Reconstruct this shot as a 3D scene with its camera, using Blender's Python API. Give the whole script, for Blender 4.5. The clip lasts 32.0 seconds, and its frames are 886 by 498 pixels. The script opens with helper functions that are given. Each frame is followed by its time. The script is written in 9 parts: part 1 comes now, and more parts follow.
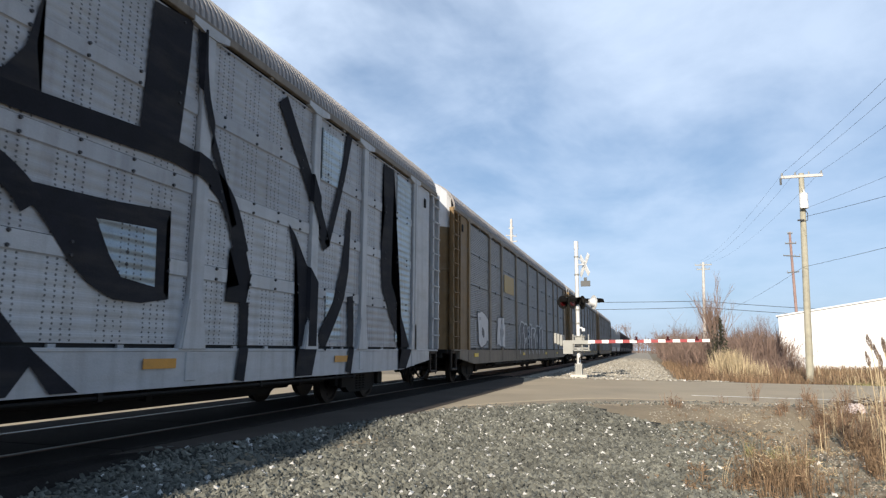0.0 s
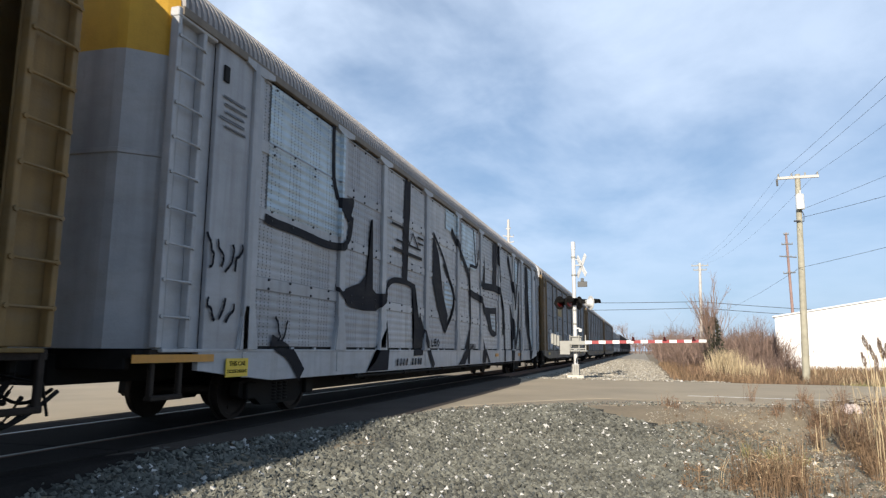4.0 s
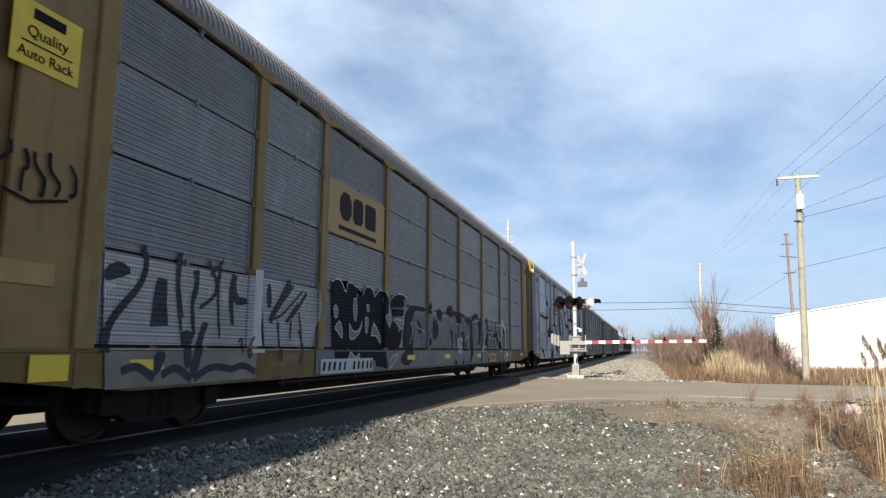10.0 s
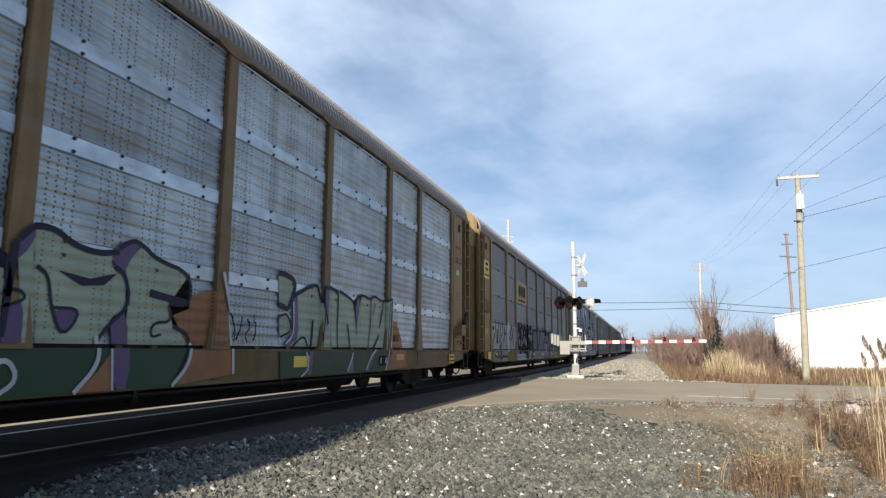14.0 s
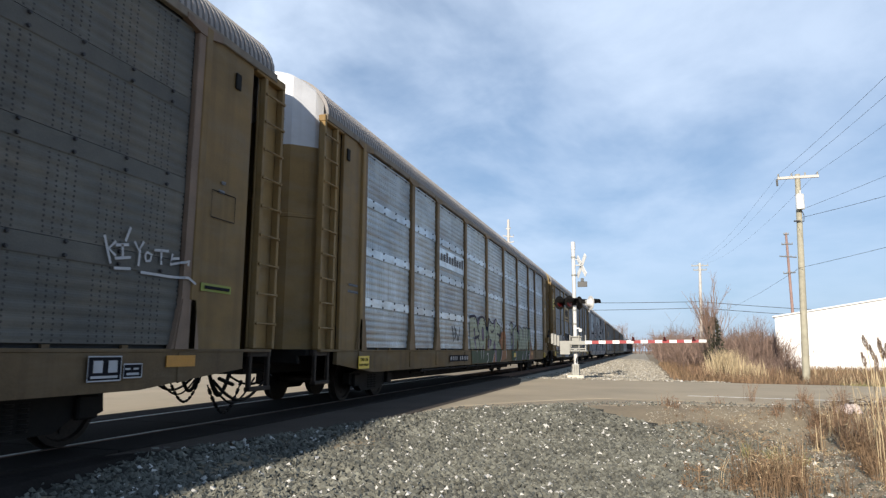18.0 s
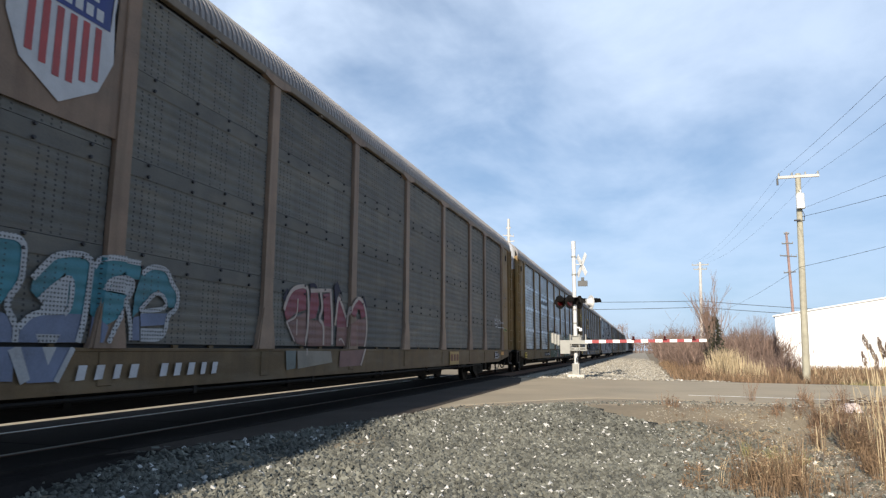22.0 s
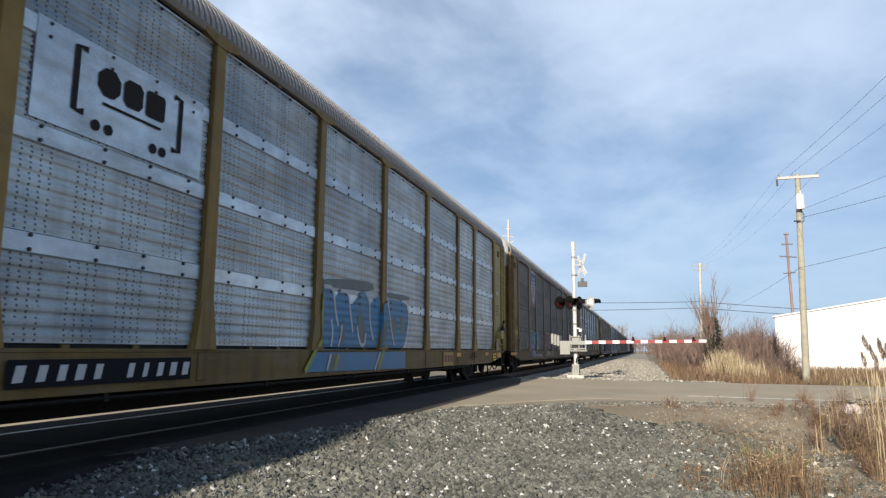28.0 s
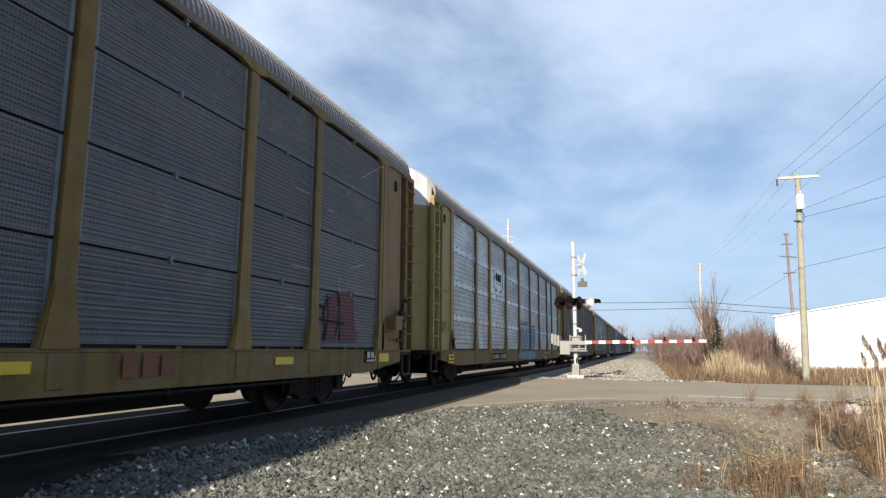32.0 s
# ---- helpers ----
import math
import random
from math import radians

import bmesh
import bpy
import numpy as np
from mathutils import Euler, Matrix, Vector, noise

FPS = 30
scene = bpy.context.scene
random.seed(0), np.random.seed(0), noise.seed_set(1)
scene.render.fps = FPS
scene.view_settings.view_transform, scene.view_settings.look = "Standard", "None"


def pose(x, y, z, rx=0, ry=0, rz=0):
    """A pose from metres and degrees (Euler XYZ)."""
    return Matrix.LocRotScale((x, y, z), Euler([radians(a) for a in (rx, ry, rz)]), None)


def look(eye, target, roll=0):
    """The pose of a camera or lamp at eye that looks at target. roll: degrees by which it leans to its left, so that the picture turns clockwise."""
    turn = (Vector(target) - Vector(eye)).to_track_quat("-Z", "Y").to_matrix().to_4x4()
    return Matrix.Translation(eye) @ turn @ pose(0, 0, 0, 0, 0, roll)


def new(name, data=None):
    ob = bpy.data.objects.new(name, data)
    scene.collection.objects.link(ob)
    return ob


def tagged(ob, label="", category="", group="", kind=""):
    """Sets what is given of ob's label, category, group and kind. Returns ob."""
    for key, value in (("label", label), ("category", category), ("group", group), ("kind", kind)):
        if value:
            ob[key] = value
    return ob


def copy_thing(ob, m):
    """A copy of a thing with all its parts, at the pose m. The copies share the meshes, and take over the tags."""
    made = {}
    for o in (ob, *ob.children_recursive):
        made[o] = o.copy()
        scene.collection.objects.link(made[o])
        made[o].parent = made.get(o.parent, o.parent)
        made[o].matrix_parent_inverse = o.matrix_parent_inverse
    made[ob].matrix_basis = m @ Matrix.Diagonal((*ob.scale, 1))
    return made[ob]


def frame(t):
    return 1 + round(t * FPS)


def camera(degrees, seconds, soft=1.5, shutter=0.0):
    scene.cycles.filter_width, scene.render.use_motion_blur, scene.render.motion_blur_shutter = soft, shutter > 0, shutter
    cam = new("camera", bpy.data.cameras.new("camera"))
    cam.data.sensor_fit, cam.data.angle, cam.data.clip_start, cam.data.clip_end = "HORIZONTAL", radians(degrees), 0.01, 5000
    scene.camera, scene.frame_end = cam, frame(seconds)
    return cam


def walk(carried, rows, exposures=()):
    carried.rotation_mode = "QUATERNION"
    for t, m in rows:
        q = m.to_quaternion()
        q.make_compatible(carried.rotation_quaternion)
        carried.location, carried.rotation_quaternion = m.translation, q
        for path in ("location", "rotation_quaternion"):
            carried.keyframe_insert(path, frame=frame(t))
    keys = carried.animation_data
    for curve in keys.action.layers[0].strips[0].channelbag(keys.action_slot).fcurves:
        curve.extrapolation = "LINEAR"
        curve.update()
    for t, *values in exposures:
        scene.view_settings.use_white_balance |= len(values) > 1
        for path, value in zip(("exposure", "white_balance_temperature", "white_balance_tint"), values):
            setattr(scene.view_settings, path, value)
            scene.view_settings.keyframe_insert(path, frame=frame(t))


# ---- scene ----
# Track along +Y at x = TX, rail heads at z = 0; the camera stands beside it at the origin.
cam = camera(67.73, 32.0, soft=1.3, shutter=0.12)
EYE = Vector((0.0, 0.0, 1.047))


def aim(yaw, pitch, roll=0.343):
    """Camera pose: yaw to the left of the track, pitch upwards, degrees."""
    a, b = radians(yaw), radians(pitch)
    way = Vector((-math.sin(a) * math.cos(b), math.cos(a) * math.cos(b), math.sin(b)))
    return look(EYE, EYE + way, roll)


walk(cam, [(0.0, aim(17.03, 8.63)), (0.5, aim(16.79, 8.17)), (1.0, aim(16.83, 8.59)), (1.5, aim(16.8, 8.66)),
           (2.0, aim(16.778, 8.68)), (19.0, aim(16.778, 8.68)), (20.5, aim(16.8, 8.62)), (25.0, aim(16.8, 8.62)),
           (27.5, aim(16.778, 8.68)), (32.0, aim(16.778, 8.68))],
     [(0.0, 0.28), (12.0, 0.31), (17.0, 0.25), (22.0, 0.32), (25.0, 0.32), (28.0, 0.18), (30.5, 0.19), (32.0, 0.27)])

# ---------------------------------------------------------------- light
SUN_EL, SUN_AZ = 21.0, 5.0
sun_way = Vector((math.sin(radians(SUN_AZ)) * math.cos(radians(SUN_EL)), math.cos(radians(SUN_AZ)) * math.cos(radians(SUN_EL)),
                  -math.sin(radians(SUN_EL))))
sun = new("sun", bpy.data.lights.new("sun", "SUN"))
sun.data.energy, sun.data.angle, sun.data.color = 5.0, radians(0.55), (1.0, 0.91, 0.78)
sun.matrix_world = look((0, 0, 60), Vector((0, 0, 60)) + sun_way)

world = bpy.data.worlds.new("sky")
scene.world = world
world.use_nodes = True
wn, wl = world.node_tree.nodes, world.node_tree.links
wn.clear()


def wnode(kind, **values):
    n = wn.new(kind)
    for k, v in values.items():
        n.inputs[k].default_value = v
    return n


out = wn.new("ShaderNodeOutputWorld")
bg = wnode("ShaderNodeBackground", Strength=0.088)
sky = wn.new("ShaderNodeTexSky")
sky.sky_type, sky.sun_disc = "NISHITA", False
sky.sun_elevation, sky.sun_rotation = radians(SUN_EL), radians(180 + SUN_AZ)
sky.air_density, sky.dust_density, sky.ozone_density = 1.0, 0.2, 2.5
tc = wn.new("ShaderNodeTexCoord")
sep = wn.new("ShaderNodeSeparateXYZ")
wl.new(tc.outputs["Generated"], sep.inputs[0])


def wmath(op, a, b, clamp=False):
    n = wn.new("ShaderNodeMath")
    n.operation, n.use_clamp = op, clamp
    for i, v in enumerate((a, b)):
        if hasattr(v, "links"):
            wl.new(v, n.inputs[i])
        else:
            n.inputs[i].default_value = v
    return n.outputs[0]


up = wmath("ADD", wmath("MAXIMUM", sep.outputs["Z"], 0.0), 0.16)
flat = wn.new("ShaderNodeCombineXYZ")
wl.new(wmath("DIVIDE", sep.outputs["X"], up), flat.inputs[0])
wl.new(wmath("DIVIDE", sep.outputs["Y"], up), flat.inputs[1])


def cloud(scale, detail, rough, low, high, shift, dist=0.4):
    m = wn.new("ShaderNodeMapping")
    m.inputs["Location"].default_value = shift
    m.inputs["Scale"].default_value = (1.0, 0.75, 1.0)
    wl.new(flat.outputs[0], m.inputs[0])
    n = wnode("ShaderNodeTexNoise", Scale=scale, Detail=detail, Roughness=rough, Distortion=dist)
    wl.new(m.outputs[0], n.inputs["Vector"])
    r = wn.new("ShaderNodeMapRange")
    r.interpolation_type = "SMOOTHSTEP"
    r.inputs["From Min"].default_value, r.inputs["From Max"].default_value = low, high
    wl.new(n.outputs["Fac"], r.inputs["Value"])
    return r.outputs[0]


big = cloud(0.8, 6, 0.55, 0.3, 0.56, (7.3, 2.9, 0), 0.15)
fine = cloud(2.0, 8, 0.6, 0.28, 0.72, (2.4, 8.2, 0), 0.3)
veil = wmath("ADD", wmath("MULTIPLY", big, 0.58), wmath("MULTIPLY", fine, 0.34), True)
high = wmath("MULTIPLY", sep.outputs["Z"], 3.0, True)
# cloud thinned towards zenith, unseen sun's side and right, to lower fill light
fill_cut = wmath("MULTIPLY", wmath("ADD", 0.25, wmath("MULTIPLY", wmath("ADD", sep.outputs["Y"], 0.45), 0.9, True), True), wmath("SUBTRACT", 0.86, wmath("MULTIPLY", sep.outputs["X"], 0.6)))
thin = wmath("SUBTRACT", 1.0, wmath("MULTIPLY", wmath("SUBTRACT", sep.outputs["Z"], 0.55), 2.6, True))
amount = wmath("MULTIPLY", wmath("MULTIPLY", veil, wmath("ADD", wmath("MULTIPLY", high, 0.7), 0.3), True), wmath("MULTIPLY", thin, fill_cut), True)
# pale blue haze low over the horizon
haze = wn.new("ShaderNodeMix")
haze.data_type = "RGBA"
haze.inputs["B"].default_value = (2.85, 4.55, 7.4, 1)
wl.new(wmath("SUBTRACT", 0.76, wmath("MULTIPLY", sep.outputs["Z"], 0.95, True), True), haze.inputs["Factor"])
wl.new(sky.outputs[0], haze.inputs["A"])
mix = wn.new("ShaderNodeMix")
mix.data_type = "RGBA"
mix.inputs["B"].default_value = (8.0, 9.4, 11.5, 1)
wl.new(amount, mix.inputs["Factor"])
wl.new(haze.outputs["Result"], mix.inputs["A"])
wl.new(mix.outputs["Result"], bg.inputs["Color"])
wl.new(bg.outputs[0], out.inputs["Surface"])

# ---------------------------------------------------------------- materials


def srgb(r, g, b):
    return tuple(((c / 255) / 12.92 if c <= 10 else ((c / 255 + 0.055) / 1.055) ** 2.4) for c in (r, g, b))


def mat(name, base, rough=0.6, metal=0.0, var=0.25, scale=2.5, bump=0.15, bscale=45.0, streak=0.0, tint=None, dots=None,
        island=0.0, whites=0.0, shine=0.5, grime=0.0, ribs=0.0, base_z=None):
    """A procedural surface: large and fine variation, bump, optional vertical streaks, perforations or colour per piece."""
    m = bpy.data.materials.new(name)
    m.use_nodes = True
    nt = m.node_tree
    N, K = nt.nodes, nt.links
    p = N["Principled BSDF"]
    p.inputs["Roughness"].default_value, p.inputs["Metallic"].default_value = rough, metal
    p.inputs["Specular IOR Level"].default_value = shine
    t = N.new("ShaderNodeTexCoord")
    info = N.new("ShaderNodeObjectInfo")

    def op(kind, a, b=0.0, clamp=False):
        n = N.new("ShaderNodeMath")
        n.operation, n.use_clamp = kind, clamp
        for i, v in enumerate((a, b)):
            if hasattr(v, "links"):
                K.new(v, n.inputs[i])
            else:
                n.inputs[i].default_value = v
        return n.outputs[0]

    shift = N.new("ShaderNodeVectorMath")
    shift.operation = "ADD"
    off = N.new("ShaderNodeCombineXYZ")
    for i, k in enumerate((37.0, 91.0, 53.0)):
        K.new(op("MULTIPLY", info.outputs["Random"], k), off.inputs[i])
    K.new(t.outputs["Object"], shift.inputs[0])
    K.new(off.outputs[0], shift.inputs[1])

    def fog(s, detail=5.0, stretch=None, rgh=0.55):
        n = N.new("ShaderNodeTexNoise")
        n.inputs["Scale"].default_value, n.inputs["Detail"].default_value, n.inputs["Roughness"].default_value = s, detail, rgh
        v = shift.outputs[0]
        if stretch:
            mp = N.new("ShaderNodeMapping")
            mp.inputs["Scale"].default_value = stretch
            K.new(v, mp.inputs[0])
            v = mp.outputs[0]
        K.new(v, n.inputs["Vector"])
        return n.outputs["Fac"]

    def blend(fac, a, b, kind="MIX"):
        n = N.new("ShaderNodeMix")
        n.data_type, n.blend_type = "RGBA", kind
        if hasattr(fac, "links"):
            K.new(fac, n.inputs["Factor"])
        else:
            n.inputs["Factor"].default_value = fac
        for key, v in (("A", a), ("B", b)):
            if hasattr(v, "links"):
                K.new(v, n.inputs[key])
            else:
                n.inputs[key].default_value = (*v, 1)
        return n.outputs["Result"]

    dark = tuple(c * (1 - var) for c in base)
    light = tuple(min(1.0, c * (1 + var)) for c in base)
    large = op("MULTIPLY", op("SUBTRACT", fog(scale), 0.3), 2.5, True)
    col = blend(large, dark, tint or light)
    small = fog(bscale, 3.0)
    col = blend(op("MULTIPLY", op("SUBTRACT", small, 0.35), 1.2, True), col, light)
    if streak:
        s = op("MULTIPLY", op("SUBTRACT", fog(3.0, 5.0, (1.0, 1.6, 0.1)), 0.5), 3.0 * streak, True)
        col = blend(s, col, (0.07, 0.045, 0.03))
    if grime:
        blot = op("MULTIPLY", op("SUBTRACT", fog(0.75, 7.0, (1.0, 0.7, 1.5), 0.65), 0.47), 5.0, True)
        col = blend(op("MULTIPLY", blot, grime), col, tuple(c * k for c, k in zip(base, (0.45, 0.52, 0.6))))
        warm = op("MULTIPLY", op("SUBTRACT", fog(1.6, 6.0, (1.0, 0.45, 2.2), 0.6), 0.48), 5.0, True)
        col = blend(op("MULTIPLY", warm, grime * 0.8), col, (0.24, 0.205, 0.15))
        rust = op("MULTIPLY", op("SUBTRACT", fog(9.0, 6.0, (1.0, 1.0, 0.35), 0.7), 0.66), 9.0, True)
        col = blend(op("MULTIPLY", rust, grime), col, (0.09, 0.05, 0.028))
        col = blend(info.outputs["Random"], blend(1.0, col, (0.84, 0.84, 0.85), "MULTIPLY"), blend(1.0, col, (1.14, 1.14, 1.13), "MULTIPLY"))
    if island:
        geo = N.new("ShaderNodeNewGeometry")
        rnd = geo.outputs["Random Per Island"]
        col = blend(op("MULTIPLY", rnd, 1.0), blend(1.0, col, (1 - island,) * 3, "MULTIPLY"), blend(1.0, col, (1 + island,) * 3, "MULTIPLY"))
        if whites:
            col = blend(op("GREATER_THAN", rnd, 1 - whites), col, (0.62, 0.60, 0.56))
    if dots:
        py, pz, r, group, fill = dots
        xyz = N.new("ShaderNodeSeparateXYZ")
        K.new(t.outputs["Object"], xyz.inputs[0])
        a = op("SUBTRACT", op("FRACT", op("DIVIDE", xyz.outputs["Y"], py)), 0.5)
        b = op("SUBTRACT", op("FRACT", op("DIVIDE", xyz.outputs["Z"], pz)), 0.5)
        a, b = op("MULTIPLY", a, py), op("MULTIPLY", b, pz)
        d = op("ADD", op("MULTIPLY", a, a), op("MULTIPLY", b, b))
        hole = op("LESS_THAN", d, r * r)
        hole = op("MULTIPLY", hole, op("LESS_THAN", op("FRACT", op("DIVIDE", xyz.outputs["Y"], group)), fill))
        hole = op("MULTIPLY", hole, op("GREATER_THAN", fog(3.5, 3.0), 0.36))
        if base_z:
            hole = op("MULTIPLY", hole, op("GREATER_THAN", xyz.outputs["Z"], base_z))
        col = blend(op("MULTIPLY", hole, 0.85), col, (0.012, 0.013, 0.015))
    K.new(col, p.inputs["Base Color"])
    if bump:
        bp = N.new("ShaderNodeBump")
        bp.inputs["Strength"].default_value, bp.inputs["Distance"].default_value = bump, 0.02
        tall = small
        if ribs:
            axis = N.new("ShaderNodeSeparateXYZ")
            K.new(t.outputs["Object"], axis.inputs[0])
            wave = op("MULTIPLY", op("SINE", op("MULTIPLY", op("SUBTRACT", axis.outputs["Z"], 1.111), 6.2832 / ribs)), 0.5)
            if base_z:
                wave = op("MULTIPLY", wave, op("GREATER_THAN", axis.outputs["Z"], base_z))
            tall = op("ADD", op("MULTIPLY", small, 0.3), wave)
        K.new(tall, bp.inputs["Height"])
        K.new(bp.outputs[0], p.inputs["Normal"])
    K.new(op("ADD", rough - 0.08, op("MULTIPLY", large, 0.16)), p.inputs["Roughness"])
    return m


